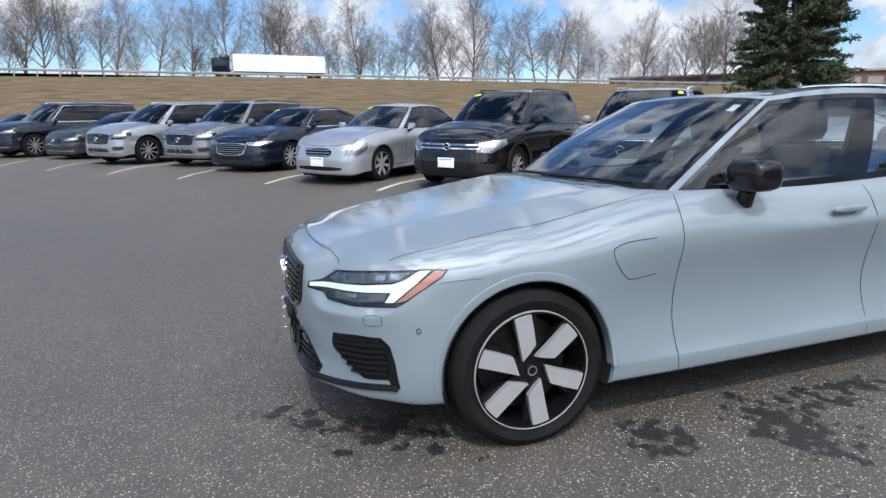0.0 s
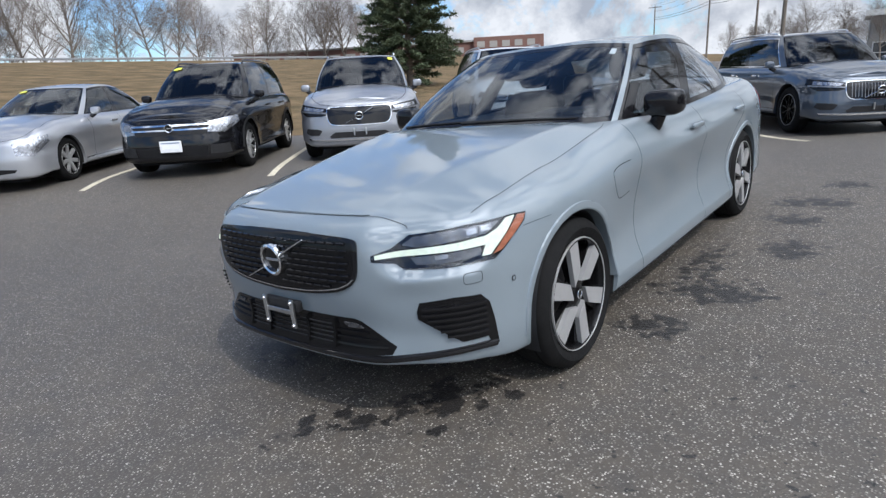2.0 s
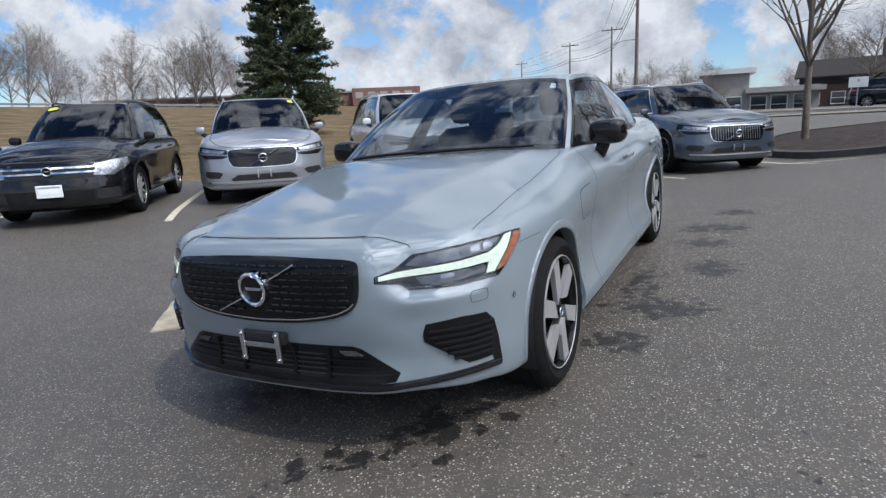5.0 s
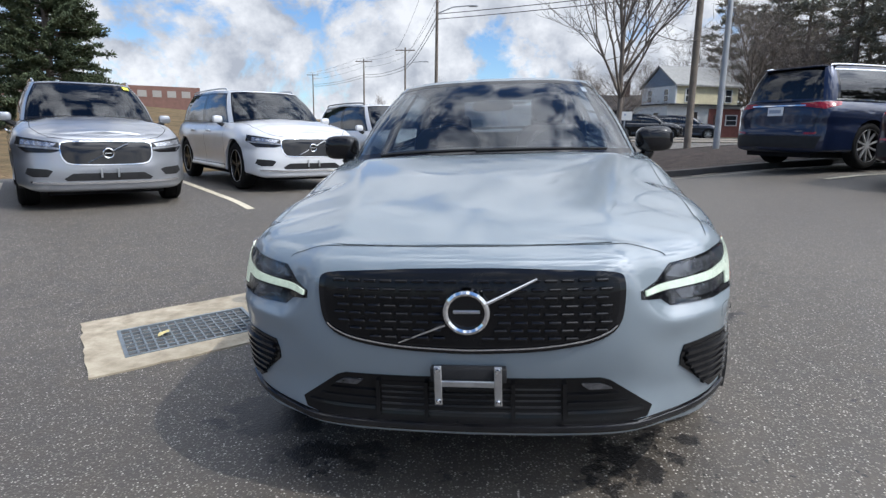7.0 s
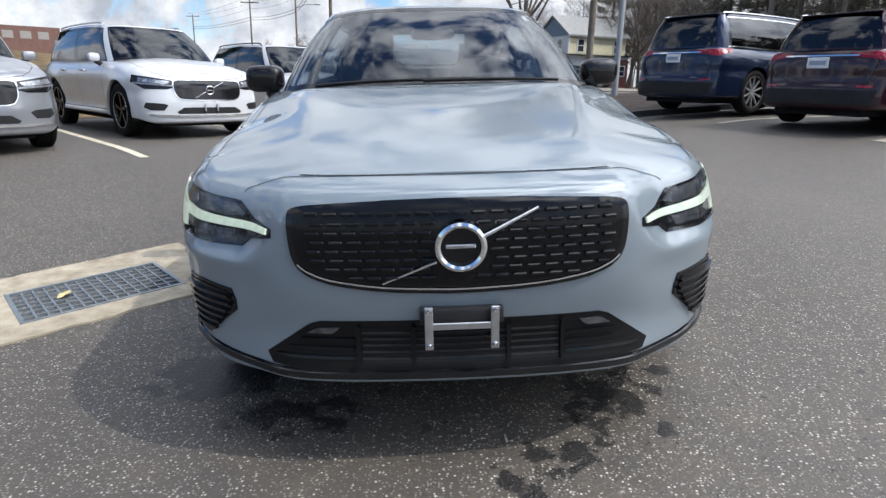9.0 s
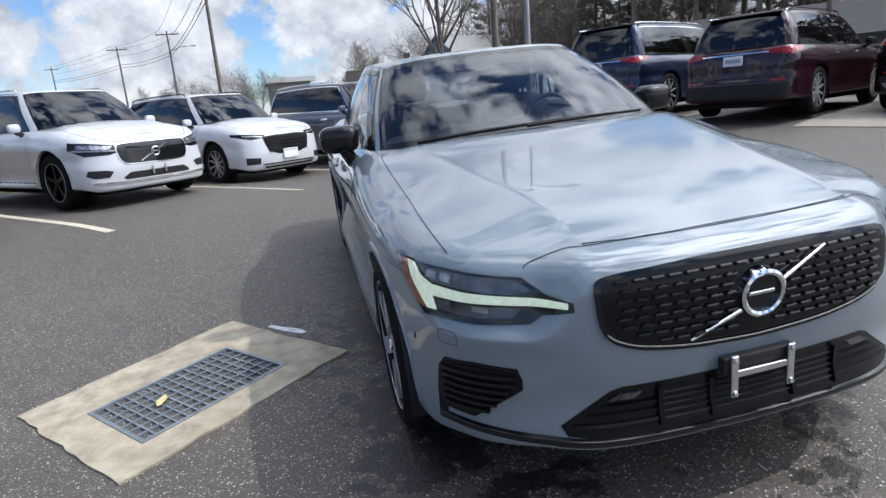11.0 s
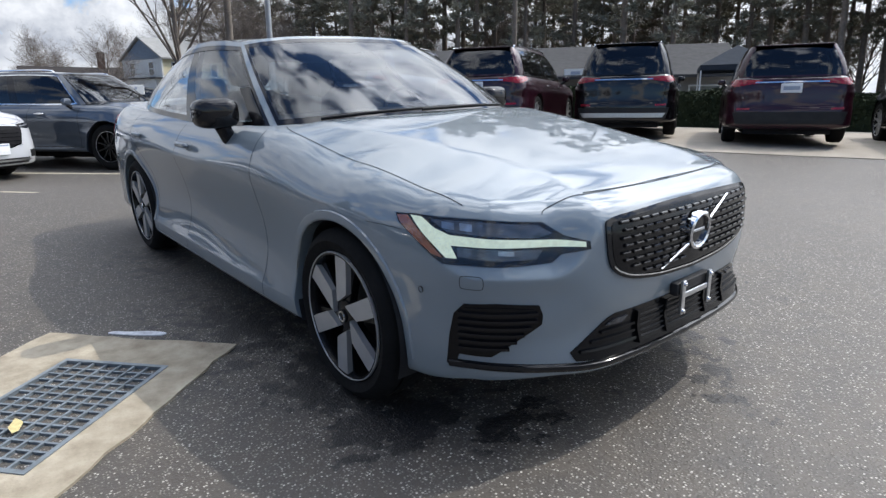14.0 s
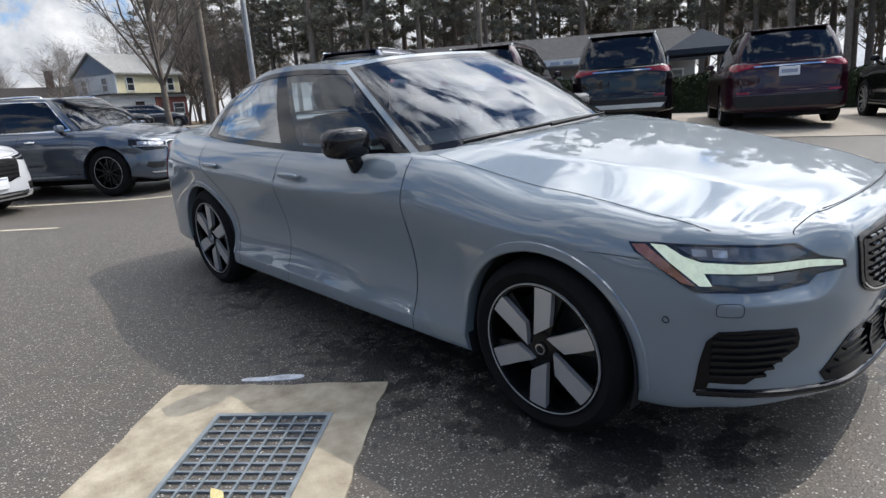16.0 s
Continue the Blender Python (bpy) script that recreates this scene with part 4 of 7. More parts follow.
    base = [(0, .52, 1.03), (.35, .55, 1.025), (.60, .635, 1.01), (.755, .77, 0.995), (.80, 1.02, .975), (.81, 1.5, .975), (.805, 2.15, .99), (.775, 2.72, 1.01), (.70, 3.10, 1.045), (.48, 3.27, 1.075), (0, 3.33, 1.085)]
    top = [(0, 1.34, 1.435), (.32, 1.355, 1.430), (.50, 1.40, 1.414), (.575, 1.48, 1.402), (.602, 1.68, 1.420), (.607, 1.95, 1.428), (.597, 2.25, 1.414), (.567, 2.50, 1.380), (.527, 2.64, 1.356), (.34, 2.70, 1.370), (0, 2.72, 1.380)]
    cab = Cabin(base, top, 0.022, 0.03)
    cabin_parts(car, cab, (2.90, 3.11, 5.25, 5.55, 7.2, 7.55, 8.5), PAINT_GREY, GLASS, GLASS_SIDE, BLACK_GLOSS)
    def along(pts, ux, uy, r0, r1, n0, n1):
        """The outline pts with its reach r0..r1 along (ux, uy) brought to n0..n1."""
        out = []
        for x, y, z in pts:
            r = ux * x + uy * y
            k = n0 + (r - r0) * (n1 - n0) / (r1 - r0) - r
            out.append((x + k * ux, y + k * uy, z))
        return out
    lamp = lambda pts: along(pts, .78, .62, -.117, .522, -.124, .468)
    side = lambda pts: along(pts, .85, .50, .15, .466, .150, .437)
    # headlights
    for mir in (False, True):
        d = (-0.62, 0.78, 0)
        outer = lamp([(.484, -.798, .690), (.486, -.797, .713), (.544, -.74, .730), (.575, -.712, .752), (.60, -.69, .771), (.735, -.53, .783), (.837, -.33, .787), (.866, -.25, .782), (.868, -.27, .755), (.855, -.34, .715), (.838, -.405, .672), (.820, -.44, .650), (.70, -.60, .646), (.582, -.715, .652), (.556, -.738, .676)])
        h = part("headlight", decal(tree, outer, d, 0.002, 0.02, 0.02, mirror=mir), BLACK_GLOSS, car, "lit headlight with a white T-shaped daytime light")
        part("reflector", decal(tree, lamp([(.575, -.71, .738), (.612, -.675, .764), (.735, -.53, .775), (.815, -.38, .777), (.785, -.43, .743), (.62, -.67, .727)]), d, 0.0045, 0.004, 0.02, mirror=mir), LAMP_BRIGHT, h)
        part("projector", decal(tree, lamp([(.60, -.69, .692), (.78, -.47, .699), (.785, -.48, .672), (.70, -.60, .662), (.62, -.68, .664)]), d, 0.0045, 0.004, 0.02, mirror=mir), LAMP_BRIGHT, h)
        part("daytime_light", decal(tree, lamp([(.497, -.786, .697), (.497, -.786, .712), (.544, -.74, .718), (.62, -.67, .722), (.72, -.55, .728), (.780, -.435, .735), (.806, -.39, .752), (.827, -.35, .780), (.846, -.315, .781), (.836, -.365, .735), (.814, -.455, .668), (.796, -.49, .667),
                                           (.797, -.46, .704), (.72, -.56, .702), (.62, -.67, .700), (.544, -.74, .698)]), d, 0.007, 0.006, 0.015, mirror=mir), DRL, h, "white lit daytime light")
        part("indicator", decal(tree, lamp([(.851, -.30, .779), (.864, -.26, .776), (.863, -.28, .755), (.851, -.345, .715), (.834, -.41, .676), (.819, -.445, .668), (.841, -.36, .735)]), d, 0.0072, 0.006, 0.015, mirror=mir), AMBER, h, "amber indicator lens")
        for (x0, y0), (x1, y1), z0, z1, mt in (((.745, -.51), (.765, -.47), .746, .770, LAMP_IN), ((.775, -.455), (.795, -.415), .750, .772, LAMP_IN), ((.64, -.645), (.655, -.63), .732, .738, LAMP_BRIGHT), ((.63, -.66), (.70, -.58), .668, .672, LAMP_BRIGHT), ((.665, -.62), (.70, -.58), .676, .694, LAMP_IN)):
            part("lamp_bowl", decal(tree, lamp([(x0, y0, z0), (x1, y1, z0 + .003), (x1, y1, z1), (x0, y0, z1 - .003)]), d, 0.0062, 0.004, 0.015, mirror=mir), mt, h)
        part("lamp_cover", decal(tree, outer, d, 0.010, 0.002, 0.03, mirror=mir), GLASS_CLEAR, h)
        # side air inlets of the bumper
        inlet = side([(.632, -.755, .462), (.630, -.755, .493), (.640, -.745, .526), (.75, -.65, .536), (.815, -.56, .530), (.832, -.53, .495), (.840, -.515, .42), (.845, -.505, .318), (.829, -.535, .316), (.822, -.545, .356), (.79, -.595, .354), (.758, -.64, .354)])
        g = part("side_inlet", decal(tree, inlet, (-0.5, 0.85, 0), 0.004, 0.02, 0.012, mirror=mir), GRILLE_BLACK, car)
        part("inlet_void", decal(tree, side([(.650, -.745, .467), (.646, -.745, .491), (.656, -.735, .515), (.75, -.65, .524), (.811, -.56, .519), (.823, -.54, .493), (.818, -.55, .367), (.79, -.595, .366), (.764, -.64, .366)]), (-0.5, 0.85, 0), 0.007, 0.004, 0.015, mirror=mir), GRILLE_BLACK, g)
        for k in range(6):
            z = .380 + k * .0235
            x0 = (.756, .728, .700, .674, .652, .652)[k]
            part("slat", decal(tree, side([(x0, -.75, z), (.822, -.545, z), (.822, -.545, z + .009), (x0, -.75, z + .009)]), (-0.5, 0.85, 0), 0.016, 0.012, 0.03, mirror=mir), BLACK_GLOSS, g)
        part("washer_cap", seam(tree, [Vector((.780, -.635, .620)), Vector((.808, -.594, .620)), Vector((.814, -.585, .612)), Vector((.814, -.585, .588)), Vector((.808, -.594, .580)), Vector((.780, -.635, .580)), Vector((.774, -.644, .588)), Vector((.774, -.644, .612)), Vector((.780, -.635, .620))], (-0.7, 0.7, 0), 0.0022, mirror=mir), BLACK_PLASTIC, car)
    # grille
    half = [(0, -.885, .789), (.20, -.88, .786), (.38, -.86, .778), (.428, -.845, .772), (.442, -.84, .765), (.447, -.83, .752), (.449, -.83, .72), (.446, -.83, .672), (.440, -.83, .640), (.428, -.845, .615), (.398, -.85, .590), (.33, -.86, .567), (.20, -.875, .549), (0, -.885, .541)]
    gr = half + [(-x, y, z) for x, y, z in half[-2:0:-1]]
    inner = [(x * 0.962, y, .665 + (z - .665) * (0.90 if z > .665 else 0.80)) for x, y, z in gr]
    gril = part("grille", decal(tree, gr, (0, 1, 0), 0.008, 0.02, 0.02, 1), BLACK_GLOSS, car, "gloss black grille with a chrome ring badge")
    part("grille_mesh", decal(tree, inner, (0, 1, 0), 0.0095, 0.004, 0.03, 2), GRILLE_BLACK, gril)
    bar = boxes((-0.018, -0.006, -0.0052, 0.018, 0.004, 0.0052, 0.0024, 1))
    bar_me = done(bar, "grille_bar")
    bar_me.materials.append(BLACK_GLOSS)
    in2 = [(x, z) for x, _, z in inner]
    for row in range(9):
        z = .568 + row * .0235
        for k in range(-9, 10):
            x = k * .0475 + (0.012 if row % 2 else 0)
            if inside((x - .02, z), in2) and inside((x + .02, z + 0.004), in2) and inside((x, z - .006), in2) and math.hypot(x, z - .665) > .082:
                h, nn, _, _ = tree.ray_cast(Vector((x, -1.5, z)), Vector((0, 1, 0)))
                part("grille_bar", bar_me, None, gril, m=Matrix.Translation(h + nn * 0.012) @ Matrix.Rotation(math.atan2(-nn.x, -nn.y) * -1, 4, "Z") @ Matrix.Rotation(0.25, 4, "X"))
    for sx in (1, -1):
        rim = [Vector((sx * x, y, z + .004)) for x, y, z in ((.425, -.845, .622), (.395, -.85, .600), (.33, -.86, .578), (.20, -.875, .560), (.06, -.885, .553), (0, -.887, .552))]
        part("grille_edge", seam(tree, rim, (0, 1, 0), .0045, .0125), CHROME, gril)
    # the badge and its diagonal
    ring_emblem(car, Vector((0, -0.898, 0.674)), 0.069, 0.06)
    for a, b in (((-0.205, -.893, .575), (-.062, -.902, .635)), ((.062, -.903, .70), (.20, -.890, .768))):
        bm = bmesh.new()
        tube_path(bm, [a, b], [0.0035, 0.0055] if a[0] < 0 else [0.0055, 0.0035], 6)
        part("badge_bar", bm, CHROME, gril)
    # lower intake, splitter, brackets
    low = [(-.385, -.86, .458), (.385, -.86, .458), (.415, -.85, .448), (.545, -.81, .352), (.53, -.815, .322), (.42, -.855, .314), (-.42, -.855, .314), (-.53, -.815, .322), (-.545, -.81, .352), (-.415, -.85, .448)]
    it = part("lower_intake", decal(tree, low, (0, 1, 0), 0.003, 0.02, 0.03), GRILLE_BLACK, car)
    part("intake_void", decal(tree, [(-.28, -.87, .44), (.28, -.87, .44), (.28, -.87, .335), (-.28, -.87, .335)], (0, 1, 0), 0.006, 0.004, 0.05), GRILLE_BLACK, it)
    for x in (-.28, -.13, .13, .28):
        part("rib", decal(tree, [(x - .006, -.87, .445), (x + .006, -.87, .445), (x + .006, -.87, .33), (x - .006, -.87, .33)], (0, 1, 0), 0.016, 0.014, 0.04), GRILLE_BLACK, it)
    for k in range(5):
        z = .345 + k * .019
        part("slat", decal(tree, [(-.27, -.87, z), (.27, -.87, z), (.27, -.87, z + .005), (-.27, -.87, z + .005)], (0, 1, 0), 0.011, 0.009, 0.06), BLACK_PLASTIC, it)
    for sx in (1, -1):
        for k in range(3):
            z = .345 + k * .026
            part("slat", decal(tree, [(sx * .29, -.87, z), (sx * (.515 - k * .038), -.82, z), (sx * (.515 - k * .038), -.82, z + .009), (sx * .29, -.87, z + .009)], (0, 1, 0), 0.012, 0.01, 0.04), GRILLE_BLACK, it)
        part("fog_lamp", decal(tree, [(sx * .33, -.86, .44), (sx * .39, -.85, .44), (sx * .42, -.84, .422), (sx * .35, -.86, .422)], (0, 1, 0), 0.010, 0.008, 0.03), LAMP_BRIGHT, it)
    # gloss black strip along the bottom of the bumper
    rib = []
    for k in range(-40, 41):
        c = at_index(shell.contour, abs(k) / 40 * 4.95)
        rib.append((math.copysign(c[0], k), c[1], .303 + .018 * smooth01(.5, .80, c[0])))
    bm = bmesh.new()
    rows = []
    for p in rib:
        h, nn, _, _ = tree.ray_cast(Vector((p[0], p[1] - .5, p[2])), Vector((0, 1, 0)))
        if h is None:
            h, nn, _, _ = tree.find_nearest(Vector(p))
        nn = Vector((nn.x, nn.y, 0)).normalized()
        rows.append([bm.verts.new(h + nn * o + Vector((0, 0, dz))) for o, dz in ((-.01, .015), (.001, .014), (.011, .008), (.013, -.002), (.008, -.012), (-.01, -.013))])
    for r0, r1 in zip(rows, rows[1:]):
        for k in range(5):
            bm.faces.new((r0[k], r0[k + 1], r1[k + 1], r1[k]))
    part("bumper_strip", bm, BLACK_GLOSS, car, "gloss black strip along the bumper's lower edge")
    br = part("plate_bracket", boxes((-.112, -.905, .456, .112, -.875, .502, .006, 2)), BLACK_PLASTIC, car, "black bracket with bare steel holder, no plate")
    for sx in (1, -1):
        bm = boxes((sx * .088 - .011, -.918, .39, sx * .088 + .011, -.907, .512, .002, 1))
        part("holder_strip", bm, STEEL, br)
        for z in (.402, .50):
            bm = bmesh.new()
            lathe(bm, [(-.004, 1e-3), (-.004, .006), (.004, .009), (.006, .009)], 14, "y")
            bmesh.ops.translate(bm, verts=bm.verts, vec=(sx * .088, -.921, z))
            part("screw", bm, CHROME, br)
    part("holder_bar", boxes((-.085, -.915, .446, .085, -.907, .466, .002, 1)), STEEL, br)
    # joints
    S = lambda pts, way, w=0.005, mir=False: part("panel_joint", seam(tree, [Vector(p) for p in pts], way, w, mirror=mir), DARK_VOID, car)
    S([(-.585, -.70, .775), (-.575, -.70, .80), (-.545, -.705, .815), (-.47, -.72, .83), (-.40, -.745, .838), (-.2, -.765, .842), (0, -.773, .845), (.2, -.765, .842), (.40, -.745, .838), (.47, -.72, .83), (.545, -.705, .815), (.575, -.70, .80), (.585, -.70, .775)], (0, 0.35, -1), 0.003)
    for mir in (False, True):
        S([(.735, -.53, .788), (.752, -.38, .83), (.762, -.2, .87), (.767, 0, .91), (.77, .3, .95), (.765, .55, .98), (.745, .66, 1.0)], (-0.5, 0, -1), 0.0028, mir)
        S([(.93, .735, .985), (.93, .715, .93), (.93, .705, .80), (.93, .69, .60), (.93, .69, .40), (.93, .70, .23)], (-1, 0, 0), 0.0038, mir)
        S([(.93, 1.80, .96), (.93, 1.81, .7), (.93, 1.80, .24)], (-1, 0, 0), 0.004, mir)
        S([(.93, 2.86, .98), (.93, 2.80, .86), (.93, 2.55, .70), (.93, 2.45, .55), (.93, 2.42, .24)], (-1, 0, 0), 0.004, mir)
        S([(.89, -.365, .735), (.91, -.30, .738), (.92, -.24, .739), (.92, -.20, .739)], (-1, 0, 0), 0.0016, mir)
        part("sill_trim", decal(tree, [(.93, .37, .226), (.93, 2.5, .226), (.93, 2.5, .205), (.93, .37, .205)], (-1, 0, 0), 0.004, 0.01, 0.08, mirror=mir), BLACK_GLOSS, car)
        for hy in (1.62, 2.62):
            hx = 0.915
            sg = -1 if mir else 1
            hd = soft_box(sg * (hx + 0.014), hy, .868, .016, .100, .016, 0.6, 10)
            part("door_handle", hd, PAINT_GREY, car)
            part("handle_recess", decal(tree, [(.93, hy - .07, .885), (.93, hy + .05, .885), (.93, hy + .07, .86), (.93, hy + .03, .838), (.93, hy - .05, .838), (.93, hy - .085, .86)], (-1, 0, 0), 0.001, 0.006, 0.025, rounding=1, mirror=mir), PAINT_GREY, car)
        # mirror: arm, housing, trim and glass
        sg = -1 if mir else 1
        hs = merge(soft_box(sg * .915, 1.05, 1.055, .100, .080, .070, 0.55, 14))
        for v in hs.verts:
            v.co.y += 0.10 * abs(abs(v.co.x) - 0.81)
        mi = part("door_mirror", hs, BLACK_GLOSS, car, "gloss black door mirror")
        bm = bmesh.new()
        tube_path(bm, [(sg * .835, 1.075, .925), (sg * .86, 1.07, .935), (sg * .89, 1.06, .995)], [.045, .038, .036], 10)
        part("arm", bm, BLACK_GLOSS, mi)
        bm = bmesh.new()
        bmesh.ops.create_circle(bm, cap_ends=True, segments=24, radius=1)
        for v in bm.verts:
            v.co = Vector((sg * .915 + sg * .08 * v.co.x, 1.136, 1.055 + .052 * v.co.y))
        part("mirror_glass", bm, CHROME, mi)
        # corner panel of the front window
        part("sail_panel", cab.patch(3.20, 3.60, 0.03, 0.40, (sg,), inset=-0.005, nw=3), BLACK_GLOSS, car)
    # charging flap on the left wing
    part("charge_flap", seam(tree, [Vector(p) for p in ((.93, .575, .828), (.93, .46, .823), (.93, .385, .808), (.93, .368, .786), (.93, .385, .735), (.93, .435, .672), (.93, .475, .662), (.93, .585, .672))], (-1, 0, 0), 0.0035), DARK_VOID, car)
    for sx in (1, -1):
        bm = bmesh.new()
        lathe(bm, [(0.002 * sx, .0085), (0.004 * sx, .0095), (0.004 * sx, .0105), (0.001 * sx, .0112)], 16)
        h, nn, _, _ = tree.ray_cast(Vector((sx * 1.5, -.455, .555)), Vector((-sx, 0, 0)))
        bmesh.ops.translate(bm, verts=bm.verts, vec=h)
        part("parking_sensor", bm, BLACK_PLASTIC, car)
    # tail lamps
    for mir in (False, True):
        part("tail_light", decal(tree, [(.70, 3.8, .95), (.84, 3.64, .96), (.87, 3.52, .93), (.87, 3.54, .82), (.85, 3.62, .72), (.80, 3.72, .72), (.83, 3.64, .85), (.6, 3.83, .88)], (-.6, -.8, 0), 0.004, 0.01, 0.03, mirror=mir), RED_LENS, car)
    # wipers, cowl and cabin
    for span in ((-1.9, .55), (-.25, 2.0)):
        pts = []
        for k in range(9):
            q = span[0] + (span[1] - span[0]) * k / 8
            px, py, pz = cab.point(abs(q), .030 + .018 * k / 8, 1 if q >= 0 else -1, -.006)
            pts.append((px, py, pz))
        bm = bmesh.new()
        tube_path(bm, pts, [.0055] * 5 + [.004] * 4, 6)
        part("wiper", bm, BLACK_PLASTIC, car)
    bm = soft_box(0, .95, .93, .70, .34, .10, 0.35, 14)
    dash = part("dashboard", bm, DASH, car)
    part("binnacle", soft_box(.37, .98, 1.02, .17, .13, .045, 0.5, 10), DASH, dash)
    steering_wheel(car, .37, 1.24, .97)
    seats(car, (.37, -.37), 1.90, 2.62, .83, SEAT)
    part("cabin_floor", boxes((-.68, .72, .80, .68, 3.10, .825)), DASH, car)
    for sg in (1, -1):
        bm = bmesh.new()
        rows = []
        for k in range(25):
            s = 2.6 + 5.6 * k / 24
            a, b = Vector(cab.point(s, 0, sg, .012)), Vector(cab.point(s, 0, sg, .13))
            b.z = .81
            rows.append([bm.verts.new(a + Vector((0, 0, .012))), bm.verts.new(a.lerp(b, .5) + Vector((-sg * .03, 0, .02))), bm.verts.new(b)])
        for r0, r1 in zip(rows, rows[1:]):
            for k in (0, 1):
                bm.faces.new((r0[k], r1[k], r1[k + 1], r0[k + 1]))
        part("door_card", bm, DASH, car)
    part("parcel_shelf", boxes((-.60, 2.78, 1.0, .60, 3.22, 1.03, .01, 1)), DASH, car)
    part("inner_mirror", soft_box(0, 1.12, 1.27, .12, .02, .032, 0.5, 8), BLACK_PLASTIC, car)
    bm = bmesh.new()
    g = [cab.point(s, w, 1, 0.006) for s, w in ((2.05, .80), (2.3, .80), (2.3, .88), (2.05, .88))]
    bm.faces.new([bm.verts.new(p) for p in g])
    bmesh.ops.solidify(bm, geom=bm.faces[:], thickness=0.001)
    part("windscreen_sticker", bm, PAPER, car)
    # roof fin and sunroof
    part("roof_fin", soft_box(0, 2.60, 1.425, .025, .10, .035, 0.7, 8), PAINT_GREY, car)
    for sx in (1, -1):
        for wy in (0.0, 2.872):
            wheel(car, 0.912, wy, 0.336, 0.252, 0.235, sx, "blades", 0.334)
    # underbody
    part("underbody", boxes((-.60, -.60, .19, .60, 3.6, .30)), DARK_VOID, car)
    return car


build_saloon()

# ---------------------------------------------------------------- parked cars


def parked(name, label, x, y, z, heading, L, W, H, wb, fo, paint, kind="suv", front="ring", wheels="10", wheel_r=0.36, rim=0.25, belt=None, hood=None, zf=None,
           trim=None, rear="plain", plate=True, sticker=False, rails=None, seat=None, glass=None, category="car", clad=False):
    """A parked car from its outer sizes; front and rear name the style of its lamps and grille."""
    m = pose(x, y, z, 0, 0, heading)
    n = Vector((0, 0, 1))
    car = thing(name, m, label, category, "parked cars")
    suv = kind == "suv"
    hw, yf, yr = W / 2, -fo, L - fo
    belt = belt or (1.06 if suv else 0.95)
    zf = zf or (0.88 if suv else 0.72)
    hood = hood or (1.10 if suv else 0.97)
    sill = 0.27 if suv else 0.20
    fx = [0, .27, .5, .69, .84, .93, .975, .99, 1, 1, 1, 1, .995, .975, .93, .80, .54, .27, 0]
    fy = [yf, yf + .008, yf + .03, yf + .085, yf + .18, yf + .32, yf + .5, yf + .7, .25, wb * .3, wb * .55, wb * .83, wb + .1, yr - .48, yr - .26, yr - .10, yr - .03, yr - .005, yr]
    contour = list(zip([f * hw for f in fx], fy))
    rear_top = belt + (0.02 if suv else 0.09)

    def prof(top, shoulder, lower=0.03, bot=sill):
        rows = [(0, -.12), (.02, -.03), (.06, -.005), (.15, -lower), (.27, -lower * 1.2), (.40, -lower * .7), (.54, -.012), (.68, 0), (.79, -.012), (.88, -.04), (.95, -.08), (1, -shoulder)]
        return [(bot + f * (top - bot), o) for f, o in rows]
    nose = [(sill - .06, -.12), (sill - .04, -.03), (sill + .02, -.008), (.26 * zf + .16, 0), (.38 * zf + .14, 0), (.49 * zf + .11, -.006), (.61 * zf + .08, -.018), (.73 * zf + .06, -.030), (.85 * zf + .03, -.048), (.94 * zf, -.075), (.99 * zf, -.11), (zf + .02, -.17)]
    tail = [(sill - .02 + f * (rear_top - sill + .02), o) for f, o in ((0, -.10), (.04, -.03), (.12, 0), (.26, 0), (.38, -.003), (.45, -.03), (.55, -.042), (.66, -.048), (.77, -.055), (.87, -.068), (.95, -.09), (1, -.13))]
    nose.sort()
    keys = [(0, nose), (3.5, nose), (6, prof((zf + belt) / 2, .13, .0)), (7.8, prof(hood - .06, .14, .0)), (9, prof(belt, .12, .03)), (11, prof(belt + .01, .12, .03)),
            (12.2, prof(belt + .03, .15, .0)), (14, prof(rear_top, .12, .0)), (16, tail), (18, tail)]
    wsb = yf + (1.18 if suv else 1.30) + (0.0 if suv else 0.1)
    cy = [yf, yf + .25, wsb * .35 + yf * .65 + .1, wsb, yr - .4, yr]
    cz = [zf + .03, zf + .075, (zf + hood) / 2 + .05, hood + .035, rear_top, rear_top + .01]
    EY, EZ = [], []

    def crown(t, yy, xx):
        if not EY:
            return 0
        c = hermite(yy, list(zip(cy, cz))) - float(np.interp(yy, EY, EZ))
        c = c * (1 - abs(t) ** 2.2)
        return c + 0.014 * math.exp(-((xx - hw * .55) / 0.07) ** 2) * smooth01(yf + .1, yf + .5, yy) * smooth01(wsb + .1, wsb - .3, yy)

    def deck(t, yy, zz, xx):
        return zz - 0.25 * smooth01(wsb + .1, wsb + .35, yy) * smooth01(yr - (.2 if suv else .75), yr - (.4 if suv else .95), yy) * smooth01(.86, .72, abs(t))
    arch_r = wheel_r + (0.055 if suv else 0.04)
    shell = Shell(contour, keys, crown, [(0, wheel_r, arch_r), (wb, wheel_r, arch_r)], per=4, deck=deck, flare=0.015)
    edge = [shell.wall(k / 3)[-1] for k in range(3 * 18 + 1)]
    EY += [e[1] for e in edge]; EZ += [e[2] for e in edge]
    me = carve(shell.mesh("body"), [cylinder_x(ay, wheel_r, arch_r, sx * (hw - .32), sx * (hw + .3), 32) for sx in (1, -1) for ay in (0, wb)], "body")
    me.materials.append(paint)
    part("body", me, None, car)
    tree = tree_of(me)
